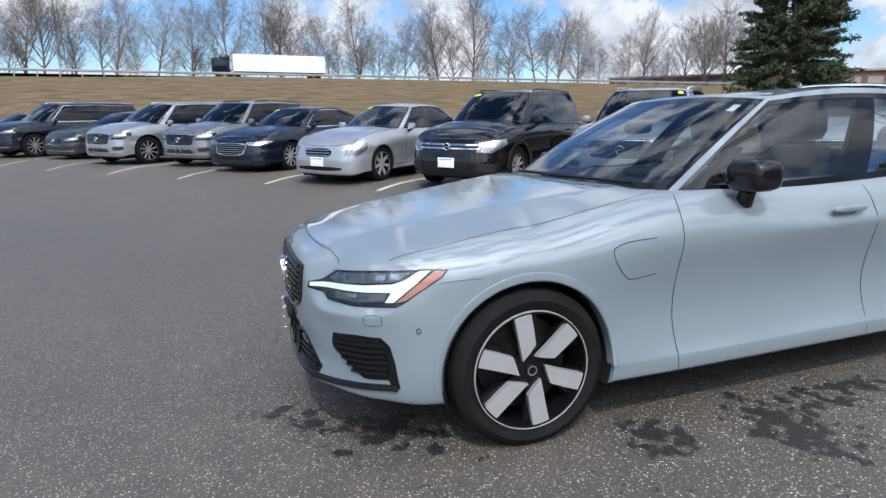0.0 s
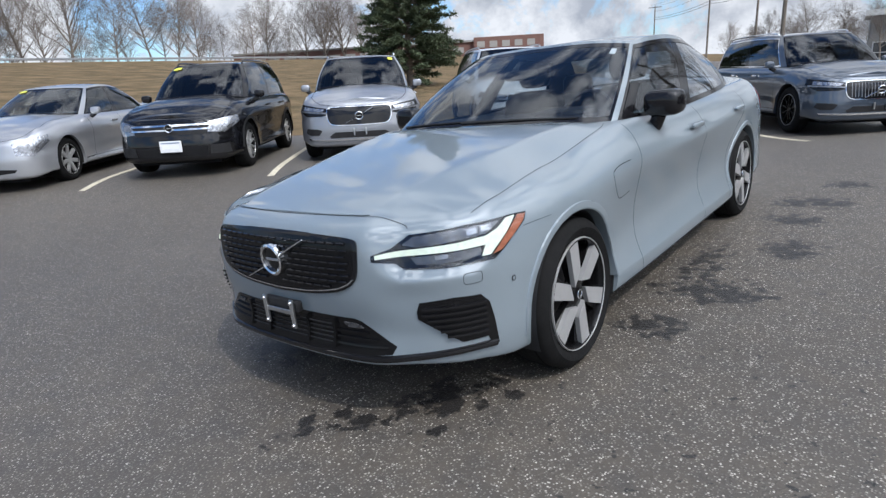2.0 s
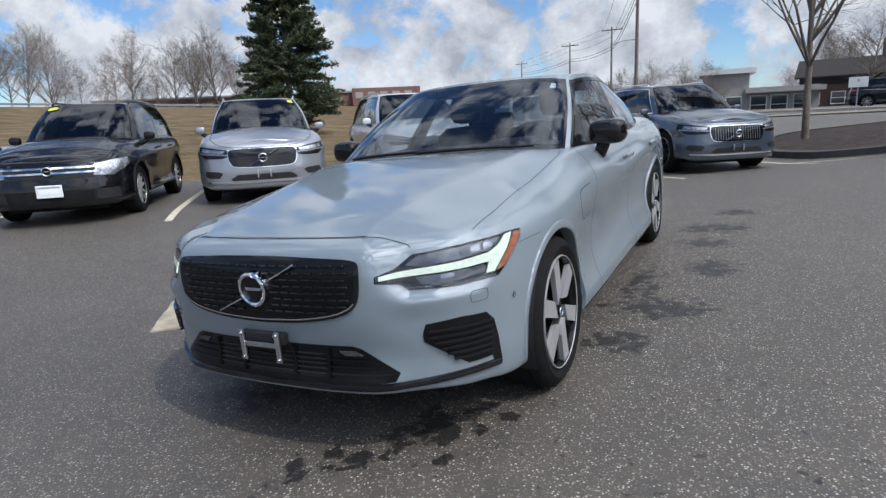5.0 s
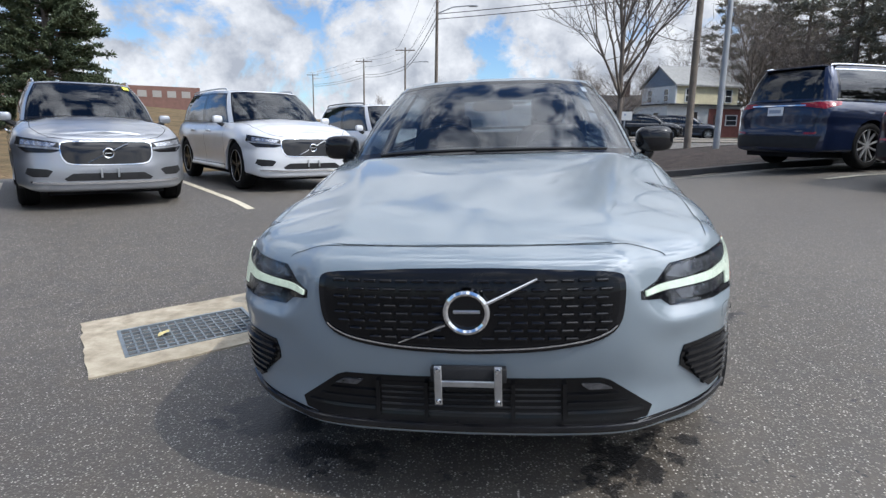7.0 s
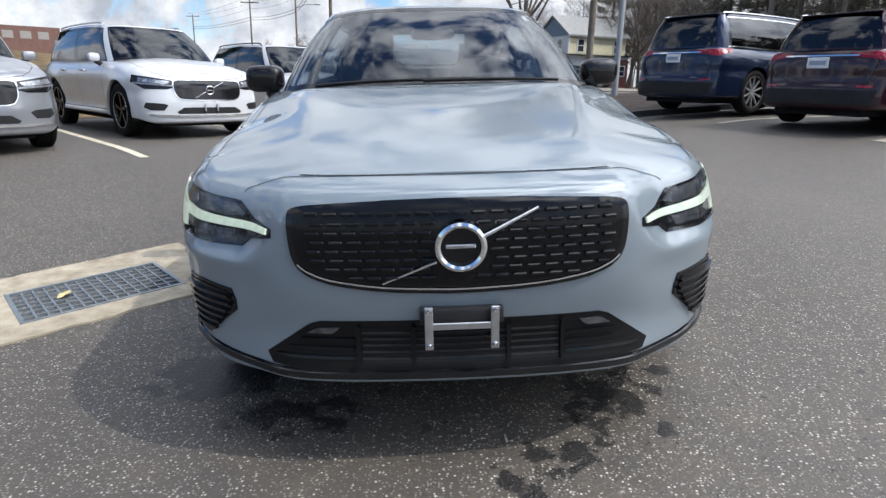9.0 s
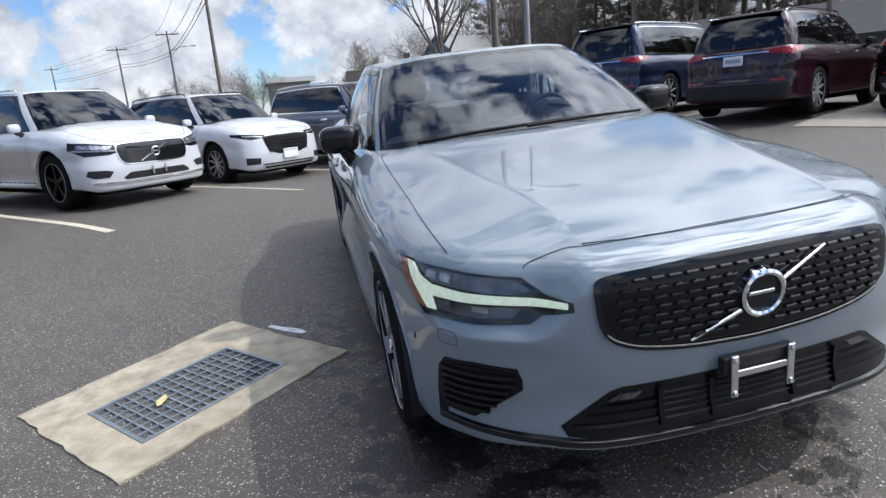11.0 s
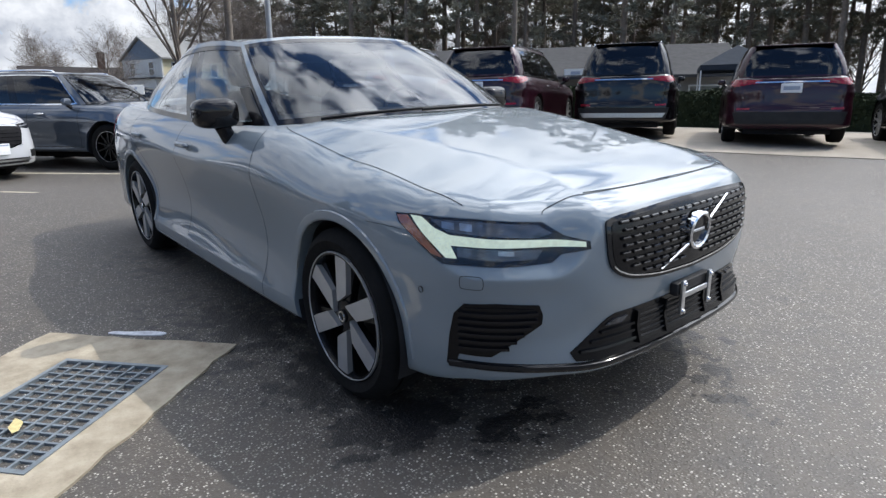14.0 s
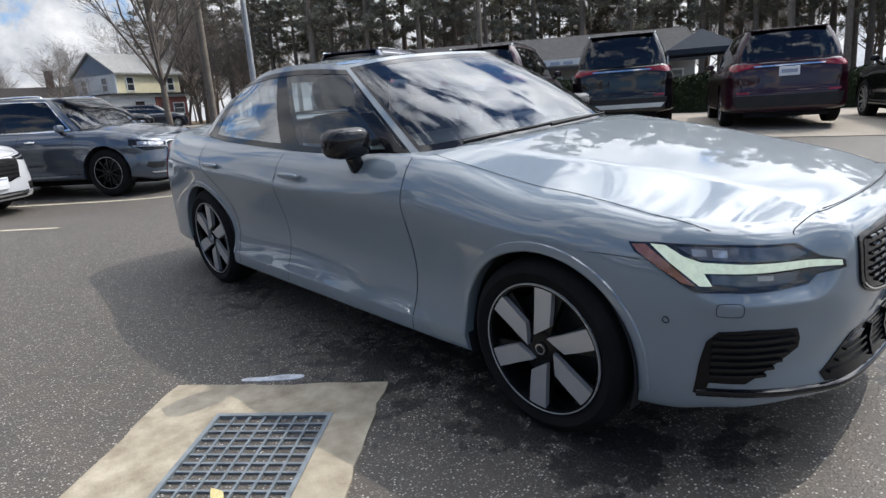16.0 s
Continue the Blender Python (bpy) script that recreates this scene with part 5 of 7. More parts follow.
    for sx in (1, -1):
        for ay in (0, wb):
            bm = bmesh.new()
            lathe(bm, [(sx * (hw - .32), .02), (sx * (hw - .31), arch_r - .004), (sx * (hw - .03), arch_r - .004)], 28, "x", -0.3, math.pi + 0.3)
            bmesh.ops.translate(bm, verts=bm.verts, vec=(0, ay, wheel_r))
            part("arch_liner", bm, BLACK_PLASTIC, car)
    # glasshouse
    hb, ht = hw - .115, hw - (.33 if suv else .34)
    rgb = yr - (.10 if suv else .55)
    wst = wsb + (.72 if suv else .80)
    rend = yr - (.38 if suv else 1.28)
    zt = H - (0.05 if suv else 0.045)
    fr = [0, .15, .38, .65, .88, 1]
    b3, b8, t3, t8 = wsb + .25, rgb - .20, wst + .13, rend - .06
    zb = [hood + .01, hood + .005, hood - .01, belt + .005, belt - .01, belt - .005, belt + .005, belt + .015, rear_top - .01, rear_top, rear_top]
    base = [(0, wsb), (.45 * hb, wsb + .03), (.78 * hb, wsb + .12)] + [(hb * k, b3 + (b8 - b3) * f) for k, f in zip((.945, .985, 1, 1, .985, .93 if suv else .88), fr)] + [(.62 * hb, rgb - .05), (0, rgb)]
    base = [(a, b, c) for (a, b), c in zip(base, zb)]
    dz = [-.02, -.02, -.03, -.04, -.015, 0, -.005, -.02 if suv else -.03, -.03 if suv else -.05, -.02, -.015]
    top = [(0, wst), (.54 * ht, wst + .02), (.84 * ht, wst + .07)] + [(ht * k, t3 + (t8 - t3) * f) for k, f in zip((.955, .99, 1, 1, .98, .93), fr)] + [(.6 * ht, rend - .01), (0, rend)]
    top = [(a, b, zt + d) for (a, b), d in zip(top, dz)]
    cab = Cabin(base, top, 0.03 if suv else 0.022, 0.03)
    cabin_parts(car, cab, (2.72, 3.22, 5.2, 5.42, 7.45, 7.6, 8.35), paint, glass or GLASS_DARK, GLASS_DARK, trim or BLACK_GLOSS)
    if suv and rear != "none":
        bm = bmesh.new()
        box(bm, -ht * .90, rend - .05, zt - .034, ht * .90, rend + .06, zt - .018, .007, 2)
        part("roof_spoiler", bm, paint, car)
    if rails:
        for sx in (1, -1):
            pts = [(sx * (ht - .03), t3 + .10, zt - .025), (sx * (ht - .02), t3 + .24, zt + .018), (sx * (ht - .015), (t3 + t8) / 2, zt + .028), (sx * (ht - .03), t8 - .15, zt + .008), (sx * (ht - .04), t8 - .02, zt - .035)]
            bm = bmesh.new()
            tube_path(bm, [tuple(p) for p in catmull(pts, 4)], 0.014, 6)
            part("roof_rail", bm, rails, car)
    for sx in (1, -1):
        mz, my = belt + .055, wsb + .38
        h = soft_box(sx * (hw + .018), my, mz, .080, .045, .058, 0.55, 8)
        mi = part("door_mirror", h, trim if front == "black_mirror" else (BLACK_GLOSS if paint.name.startswith("black") else paint), car)
        bm = bmesh.new()
        tube_path(bm, [(sx * (hw - .09), my + .02, mz - .10), (sx * (hw + .0), my + .01, mz - .05)], .035, 6)
        part("arm", bm, BLACK_PLASTIC, mi)
        for hy in (wsb + 1.0, wsb + 1.95):
            part("door_handle", soft_box(sx * (hw + .008), hy, belt - .13, .016, .10, .018, .55, 6), CHROME if rails is CHROME else paint, car)
        lower = decal(tree, [(hw, arch_r + .03, sill + .10), (hw, wb - arch_r - .03, sill + .10), (hw, wb - arch_r - .03, sill + .01), (hw, arch_r + .03, sill + .01)], (-1, 0, 0), .004, .01, .15, mirror=sx < 0)
        part("sill_trim", lower, BLACK_PLASTIC, car)
        for dy in (wsb + .22, wsb + 1.28, wsb + 2.2):
            part("panel_joint", seam(tree, [Vector((hw, dy, belt - .02)), Vector((hw, dy + .01, belt * .7)), Vector((hw, dy, sill + .08))], (-1, 0, 0), .006, mirror=sx < 0), DARK_VOID, car)
    tz_ = rear_top - .10
    F = lambda pts, lift, mt, nm, par=car, way=(0, 1, 0), mir=False, rd=0, lab="": part(nm, decal(tree, pts, way, lift, .012, .05, rd, mir), mt, par, lab)
    g0, g1 = zf * (.62 if front != "five_bar" else .60), zf * (.92 if suv else .89)
    gw = hw * (.50 if suv else .46)
    # front end
    if front in ("ring", "ring_bars"):
        G = [(-gw, yf, g1), (-gw * .5, yf, g1 + .006), (gw * .5, yf, g1 + .006), (gw, yf, g1), (gw * 1.04, yf, g1 - .06), (gw * 1.02, yf, g0 + .08), (gw * .9, yf, g0), (gw * .4, yf, g0 - .01), (-gw * .4, yf, g0 - .01), (-gw * .9, yf, g0), (-gw * 1.02, yf, g0 + .08), (-gw * 1.04, yf, g1 - .06)]
        g = F(G, .010, CHROME, "grille", rd=1)
        F([(a * .98, b, (g0 + g1) / 2 + (c - (g0 + g1) / 2) * .945) for a, b, c in G], .014, BLACK_GLOSS, "grille_insert", g, rd=1)
        if front == "ring_bars":
            for k in range(-9, 10):
                F([(k * .045 - .003, yf, g1 - .03), (k * .045 + .003, yf, g1 - .03), (k * .045 + .003, yf, g0 + .03), (k * .045 - .003, yf, g0 + .03)], .018, LAMP_PARK, "grille_bar", g)
        ring_emblem(car, Vector((0, yf + .002, (g0 + g1) / 2)), .065, 0.10)
        bm = bmesh.new()
        tube_path(bm, [(-.22, yf + .0, g0 + .02), (.22, yf + .015, g1 - .02)], .008, 6)
        part("badge_bar", bm, CHROME, g)
        for mir in (False, True):
            d = (-.5, .86, 0)
            hl = F([(hw * .52, yf + .03, g1 - .10), (hw * .55, yf + .04, g1 - .01), (hw * .80, yf + .15, g1 + .03), (hw * .95, yf + .40, g1 + .06), (hw * .96, yf + .42, g1 - .03), (hw * .86, yf + .22, g1 - .125), (hw * .62, yf + .06, g1 - .125)], .004, BLACK_GLOSS, "headlight", car, d, mir)
            F([(hw * .57, yf + .05, g1 - .02), (hw * .90, yf + .30, g1 + .025), (hw * .90, yf + .31, g1 - .03), (hw * .6, yf + .06, g1 - .06)], .008, LAMP_IN, "reflector", hl, d, mir)
            F([(hw * .53, yf + .03, g1 - .07), (hw * .93, yf + .38, g1 - .035), (hw * .93, yf + .38, g1 - .055), (hw * .53, yf + .03, g1 - .09)], .010, LAMP_PARK, "daytime_light", hl, d, mir)
            F([(hw * .60, yf + .07, zf * .535), (hw * .66, yf + .09, zf * .56), (hw * .86, yf + .2, zf * .575), (hw * .89, yf + .22, zf * .50), (hw * .84, yf + .1, zf * .455), (hw * .66, yf + .08, zf * .455)], .004, BLACK_PLASTIC, "side_inlet", car, (-.4, .9, 0), mir)
        li = F([(-hw * .40, yf, zf * .50), (hw * .40, yf, zf * .50), (hw * .50, yf, zf * .43), (hw * .47, yf, zf * .40), (-hw * .47, yf, zf * .40), (-hw * .50, yf, zf * .43)], .004, BLACK_PLASTIC, "lower_intake")
        F([(-hw * .84, yf + .12, zf * .40), (-hw * .50, yf, zf * .385), (hw * .50, yf, zf * .385), (hw * .84, yf + .12, zf * .40), (hw * .82, yf + .12, zf * .372), (hw * .48, yf, zf * .355), (-hw * .48, yf, zf * .355), (-hw * .82, yf + .12, zf * .372)], .014, CHROME, "skid_plate")
        if plate:
            for sx in (1, -1):
                part("holder_strip", boxes((sx * .09 - .01, yf - .03, zf * .44, sx * .09 + .01, yf - .015, zf * .56)), STEEL, car)
    elif front == "two_bar":
        g = F([(-hw * .62, yf, g1 - .0), (hw * .62, yf, g1), (hw * .55, yf, zf * .73), (-hw * .55, yf, zf * .73)], .004, BLACK_PLASTIC, "grille")
        for zz in (g1 - .025, g1 - .085):
            F([(-hw * .62, yf, zz + .011), (hw * .62, yf, zz + .011), (hw * .60, yf, zz - .011), (-hw * .60, yf, zz - .011)], .012, CHROME, "grille_bar", g)
        ring_emblem(car, Vector((0, yf + .008, g1 - .055)), .062, 0.10)
        for mir in (False, True):
            hl = F([(hw * .58, yf + .06, g1 - .13), (hw * .62, yf + .06, g1 + .005), (hw * .85, yf + .22, g1 + .05), (hw * .96, yf + .44, g1 + .07), (hw * .96, yf + .46, g1 - .02), (hw * .80, yf + .18, g1 - .15)], .004, LAMP_IN, "headlight", car, (-.5, .86, 0), mir)
            F([(hw * .66, yf + .08, g1 - .08), (hw * .66, yf + .08, g1 - .01), (hw * .78, yf + .16, g1 + .01), (hw * .78, yf + .16, g1 - .08)], .009, LAMP_PARK, "reflector", hl, (-.5, .86, 0), mir, 1)
            F([(hw * .60, yf + .05, zf * .54), (hw * .84, yf + .22, zf * .54), (hw * .86, yf + .22, zf * .38), (hw * .58, yf + .05, zf * .38)], .004, BLACK_PLASTIC, "side_inlet", car, (-.4, .9, 0), mir)
        F([(-hw * .56, yf, zf * .52), (hw * .56, yf, zf * .52), (hw * .54, yf, zf * .36), (-hw * .54, yf, zf * .36)], .004, DARK_VOID, "lower_intake")
    elif front in ("five_bar", "dark_bar"):
        dark = front == "dark_bar"
        G = [(-gw, yf, g1 + .0), (gw, yf, g1), (gw * 1.05, yf, g1 - .06), (gw * .85, yf, g0 - .06), (-gw * .85, yf, g0 - .06), (-gw * 1.05, yf, g1 - .06)]
        g = F(G, .006, BLACK_GLOSS if dark else CHROME, "grille", rd=1)
        F([(a * .955, b, (g0 + g1) / 2 - .03 + (c - (g0 + g1) / 2 + .03) * .90) for a, b, c in G], .009, DARK_VOID, "grille_insert", g, rd=1)
        for k in range(5):
            zz = g0 - .02 + k * (g1 - g0) / 4.6
            F([(-gw * .92, yf, zz), (gw * .92, yf, zz), (gw * .88, yf, zz + .007), (-gw * .88, yf, zz + .007)], .014, BLACK_GLOSS if dark else STEEL, "grille_bar", g)
        for mir in (False, True):
            hl = F([(hw * .50, yf + .03, g1 - .03), (hw * .50, yf + .03, g1 + .02), (hw * .80, yf + .16, g1 + .04), (hw * .95, yf + .42, g1 + .06), (hw * .94, yf + .42, g1 + .02), (hw * .74, yf + .12, g1 - .05)], .004, BLACK_GLOSS if dark else LAMP_IN, "headlight", car, (-.5, .86, 0), mir)
            F([(hw * .55, yf + .04, g1 - .005), (hw * .85, yf + .22, g1 + .025), (hw * .85, yf + .22, g1 + .008), (hw * .55, yf + .04, g1 - .02)], .008, LAMP_PARK, "daytime_light", hl, (-.5, .86, 0), mir)
            F([(hw * .62, yf + .06, zf * .50), (hw * .84, yf + .2, zf * .52), (hw * .84, yf + .2, zf * .38), (hw * .64, yf + .06, zf * .38)], .004, BLACK_PLASTIC, "side_inlet", car, (-.4, .9, 0), mir)
        F([(-hw * .6, yf, zf * .38), (hw * .6, yf, zf * .38), (hw * .55, yf, zf * .29), (-hw * .55, yf, zf * .29)], .004, BLACK_PLASTIC, "lower_intake")
        if dark:
            F([(-hw * .62, yf, zf * .355), (hw * .62, yf, zf * .355), (hw * .60, yf, zf * .33), (-hw * .60, yf, zf * .33)], .012, STEEL, "skid_plate")
    elif front == "oval":
        G = [(-gw * .8, yf, g1 - .0), (gw * .8, yf, g1), (gw * .85, yf, (g0 + g1) / 2), (gw * .7, yf, g0 + .02), (-gw * .7, yf, g0 + .02), (-gw * .85, yf, (g0 + g1) / 2)]
        g = F(G, .006, CHROME, "grille", rd=2)
        F([(a * .93, b, (g0 + g1) / 2 + (c - (g0 + g1) / 2) * .84) for a, b, c in G], .009, DARK_VOID, "grille_insert", g, rd=2)
        for k in range(1, 4):
            zz = g0 + (g1 - g0) * k / 4
            F([(-gw * .72, yf, zz), (gw * .72, yf, zz), (gw * .72, yf, zz + .010), (-gw * .72, yf, zz + .010)], .016, STEEL, "grille_bar", g)
        for mir in (False, True):
            hl = F([(hw * .62, yf + .07, g0 + .03), (hw * .60, yf + .06, g1), (hw * .80, yf + .20, g1 + .05), (hw * .93, yf + .46, g1 + .10), (hw * .94, yf + .46, g1 - .0), (hw * .82, yf + .2, g0 + .01)], .004, LAMP_IN, "headlight", car, (-.5, .86, 0), mir)
            F([(hw * .66, yf + .1, g0 + .06), (hw * .66, yf + .1, g1 - .01), (hw * .79, yf + .2, g1 + .02), (hw * .79, yf + .2, g0 + .06)], .008, LAMP_PARK, "reflector", hl, (-.5, .86, 0), mir, 1)
        F([(-hw * .62, yf, zf * .42), (hw * .62, yf, zf * .42), (hw * .55, yf, zf * .32), (-hw * .55, yf, zf * .32)], .004, DARK_VOID, "lower_intake", rd=1)
    if plate and front in ("two_bar", "five_bar", "dark_bar", "oval"):
        zz = zf * .54
        p = part("number_plate", boxes((-.155, yf - .03, zz - .08, .155, yf - .012, zz + .08, .006, 1)), PLATE_WHITE, car)
        part("plate_bar", boxes((-.12, yf - .034, zz - .03, .12, yf - .029, zz + .03)), PAPER, p)
        part("plate_bar", boxes((-.13, yf - .034, zz + .045, .13, yf - .029, zz + .065)), PLATE_INK, p)
    # shut lines of the bonnet and the tailgate, cladding of the arches
    J = lambda pts, way, w=.007: part("panel_joint", seam(tree, [Vector(p) for p in pts], way, w), DARK_VOID, car)
    J([(-hw * .62, yf + .16, zf), (-hw * .4, yf + .085, zf), (0, yf + .06, zf), (hw * .4, yf + .085, zf), (hw * .62, yf + .16, zf)], (0, .3, -1))
    for sx in (1, -1):
        J([(sx * hw * .62, yf + .16, zf), (sx * hw * .74, yf + .42, zf), (sx * hw * .80, yf + .8, hood), (sx * hw * .80, wsb + .1, hood)], (-sx * .4, 0, -1))
        J([(sx * hw * .80, yr, rear_top - .03), (sx * hw * .79, yr, tz_ - .1), (sx * hw * .70, yr, sill + .32)], (0, -1, 0))
        if suv and clad:
            for ay in (0, wb):
                pts = [(sx * (hw + .05), ay + (arch_r + .022) * math.cos(a), wheel_r + (arch_r + .022) * math.sin(a)) for a in [math.pi * k / 20 for k in range(21)]]
                part("arch_cladding", seam(tree, pts, (-sx, 0, 0), .05, .006, smooth=False), BLACK_PLASTIC, car)
    # rear end
    tz = rear_top - .10
    for mir in (False, True):
        tl = F([(hw * .50, yr, tz + .055), (hw * .82, yr - .1, tz + .07), (hw * .97, yr - .36, tz + .085), (hw * .975, yr - .36, tz + .02), (hw * .86, yr - .16, tz - .045), (hw * .52, yr, tz + .005)], .006, RED_LENS, "tail_light", car, (-.5, -.86, 0), mir, lab="red tail light")
    F([(-hw * .54, yr, tz + .03), (hw * .54, yr, tz + .03), (hw * .54, yr, tz + .008), (-hw * .54, yr, tz + .008)], .010, CHROME if rear in ("chrome", "silver") else BLACK_GLOSS, "tailgate_strip", car, (0, -1, 0))
    if rear != "silver":
        p = part("number_plate", boxes((-.155, yr - .058, tz - .155, .155, yr - .036, tz - .005, .006, 1)), PLATE_WHITE, car)
        part("plate_bar", boxes((-.12, yr - .040, tz - .11, .12, yr - .033, tz - .05)), PLATE_INK, p)
    F([(-hw * .86, yr - .12, sill + .27), (hw * .86, yr - .12, sill + .27), (hw * .80, yr - .05, sill + .07), (-hw * .80, yr - .05, sill + .07)], .006, BLACK_PLASTIC, "rear_bumper", car, (0, -1, 0))
    if rear == "silver":
        F([(-hw * .80, yr - .07, sill + .17), (hw * .80, yr - .07, sill + .17), (hw * .74, yr - .05, sill + .09), (-hw * .74, yr - .05, sill + .09)], .016, STEEL, "bumper_garnish", car, (0, -1, 0))
    for mir in (False, True):
        F([(hw * .60, yr - .06, sill + .33), (hw * .80, yr - .1, sill + .34), (hw * .80, yr - .1, sill + .305), (hw * .60, yr - .06, sill + .30)], .006, RED_LENS, "rear_reflector", car, (-.3, -.95, 0), mir)
    for sx in (1, -1):
        for wy in (0.0, wb):
            wheel(car, hw - .02, wy, wheel_r, rim, .23, sx, wheels, wheel_r)
    part("underbody", boxes((-hw * .66, yf + .22, sill - .10, hw * .66, yr - .2, sill + .08)), DARK_VOID, car)
    part("dashboard", soft_box(0, wsb + .42, belt - .03, hb * .86, .28, .09, .35, 8), DASH, car)
    seats(car, (.37, -.37), wsb + 1.35, wsb + 2.2, belt - .08 + (.06 if suv else 0), seat or SEAT)
    if sticker:
        bm = bmesh.new()
        pts = [cab.point(s, w, -1, -.016) for s, w in ((1.15, .845), (1.5, .825), (1.9, .83), (2.05, .87), (1.9, .915), (1.5, .925), (1.15, .905))] if sticker == "wide" else [cab.point(s, w, 1, -.016) for s, w in ((1.6, .82), (2.1, .82), (2.1, .92), (1.6, .92))]
        bm.faces.new([bm.verts.new(q) for q in pts])
        bmesh.ops.solidify(bm, geom=bm.faces[:], thickness=0.002)
        part("windscreen_sticker", bm, STICKER_YELLOW, car, "yellow price sticker")
    return car


SILVER = car_paint("silver_paint", (0.38, 0.39, 0.41), 0.6, 0.32)
SILVER_B = car_paint("bright_silver_paint", (0.27, 0.28, 0.30), 0.5, 0.32)
WHITE = car_paint("white_paint", (0.52, 0.53, 0.545), 0.0, 0.35)
NAVY = car_paint("blue_black_paint", (0.005, 0.008, 0.017), 0.2, 0.28)
NAVY_B = car_paint("navy_paint", (0.009, 0.016, 0.042), 0.3, 0.28)
BLACK_P = car_paint("black_paint", (0.004, 0.004, 0.005), 0.0, 0.2)
SLATE = car_paint("slate_blue_paint", (0.058, 0.074, 0.098), 0.4, 0.32)
GREYP = car_paint("mid_grey_paint", (0.17, 0.175, 0.18), 0.6, 0.32)
DARKGREY = car_paint("dark_grey_paint", (0.035, 0.037, 0.04), 0.4, 0.3)
MAROON = car_paint("maroon_paint", (0.024, 0.004, 0.010), 0.2, 0.28)
WINE = car_paint("wine_paint", (0.022, 0.005, 0.010), 0.2, 0.28)


def on_lot(x, y, dz=0.0):
    return x, y, ground_z(x, y) + dz


MIDSIZE = dict(L=4.69, W=1.90, H=1.66, wb=2.865, fo=.87, wheel_r=.368, rim=.25, belt=1.04, hood=1.08, zf=.87)
parked("estate_suv", "silver SUV with a black grille parked in the row", *on_lot(-5.37, 4.80), 43, **MIDSIZE, paint=SILVER_B, rails=CHROME, sticker="small")
parked("estate_suv", "white SUV with black wheels parked in the row", *on_lot(-3.66, 7.17), 44, **MIDSIZE, paint=WHITE, wheels="5b", rails=STEEL)
parked("compact_suv", "black SUV with a chrome barred grille and yellow windscreen sticker", *on_lot(-6.97, 2.68), 40, L=4.43, W=1.81, H=1.68, wb=2.604, fo=.87, wheel_r=.345, rim=.22, paint=BLACK_P, front="two_bar", wheels="10", belt=1.04, hood=1.08, zf=.82, rails=BLACK_GLOSS, sticker="wide", clad=True)
parked("saloon_car", "silver saloon with a chrome oval grille parked in the row", *on_lot(-8.89, .79), 41, L=4.73, W=1.75, H=1.47, wb=2.85, fo=.85, wheel_r=.325, rim=.225, paint=SILVER, kind="sedan", front="oval", wheels="7", glass=GLASS, sticker="wide", category="car")
parked("saloon_car", "dark navy saloon with a chrome barred grille parked in the row", *on_lot(-11.91, -.77), 46, trim=CHROME, L=4.93, W=1.855, H=1.455, wb=2.83, fo=.98, wheel_r=.335, rim=.23, paint=NAVY, kind="sedan", front="five_bar", wheels="10", sticker="wide", plate=False)
parked("compact_suv", "mid grey SUV with a dark grille parked in the row", *on_lot(-13.9, -2.1), 46, L=4.43, W=1.86, H=1.65, wb=2.70, fo=.85, wheel_r=.36, rim=.24, paint=GREYP, wheels="5", rails=BLACK_GLOSS, belt=1.05, hood=1.07, zf=.86, clad=True)
parked("estate_suv", "silver SUV with a chrome lower bumper parked in the row", *on_lot(-15.6, -4.2), 42, **MIDSIZE, paint=SILVER_B, rails=CHROME)
parked("estate_car", "dark grey low estate car parked in the row", *on_lot(-18.6, -6.0), 42, L=4.76, W=1.85, H=1.43, wb=2.87, fo=.87, wheel_r=.335, rim=.235, paint=DARKGREY, kind="sedan", front="ring", wheels="5")
parked("large_suv", "dark navy large SUV parked in the row", *on_lot(-20.4, -8.2), 41, trim=CHROME, L=4.95, W=1.96, H=1.77, wb=2.984, fo=.87, wheel_r=.385, rim=.26, paint=NAVY, wheels="10", rails=CHROME, belt=1.10, hood=1.13, zf=.93)
parked("saloon_car", "dark saloon at the far end of the row", *on_lot(-22.9, -10.2), 42, L=4.76, W=1.85, H=1.45, wb=2.87, fo=.87, wheel_r=.335, rim=.235, paint=NAVY, kind="sedan", front="five_bar", wheels="10")
parked("crossover_suv", "white crossover with a dark barred grille parked in the row", *on_lot(-1.95, 9.5), 39, L=4.65, W=1.84, H=1.66, wb=2.725, fo=.93, wheel_r=.36, rim=.235, paint=WHITE, front="dark_bar", wheels="10", belt=1.05, hood=1.08, zf=.86, rails=BLACK_GLOSS)
parked("estate_suv", "slate blue SUV with chrome barred grille", *on_lot(.88, 9.78), 35, **MIDSIZE, paint=SLATE, front="ring_bars", wheels="10b", rails=CHROME, trim=CHROME)
parked("large_suv", "dark navy large SUV with chrome window frames, rear towards the lane", *on_lot(8.41, 11.09), 118, L=5.16, W=2.0, H=1.80, wb=3.105, fo=.88, wheel_r=.39, rim=.28, paint=NAVY_B, front="two_bar", wheels="10", rails=CHROME, trim=CHROME, rear="chrome", belt=1.12, hood=1.14, zf=.95)
parked("crossover_suv", "wine red SUV with a full-width tail strip", *on_lot(9.14, 8.21), 117, L=4.83, W=1.93, H=1.68, wb=2.85, fo=.95, wheel_r=.37, rim=.26, paint=WINE, front="five_bar", wheels="10", rails=CHROME, rear="chrome", belt=1.07, hood=1.09, zf=.90)
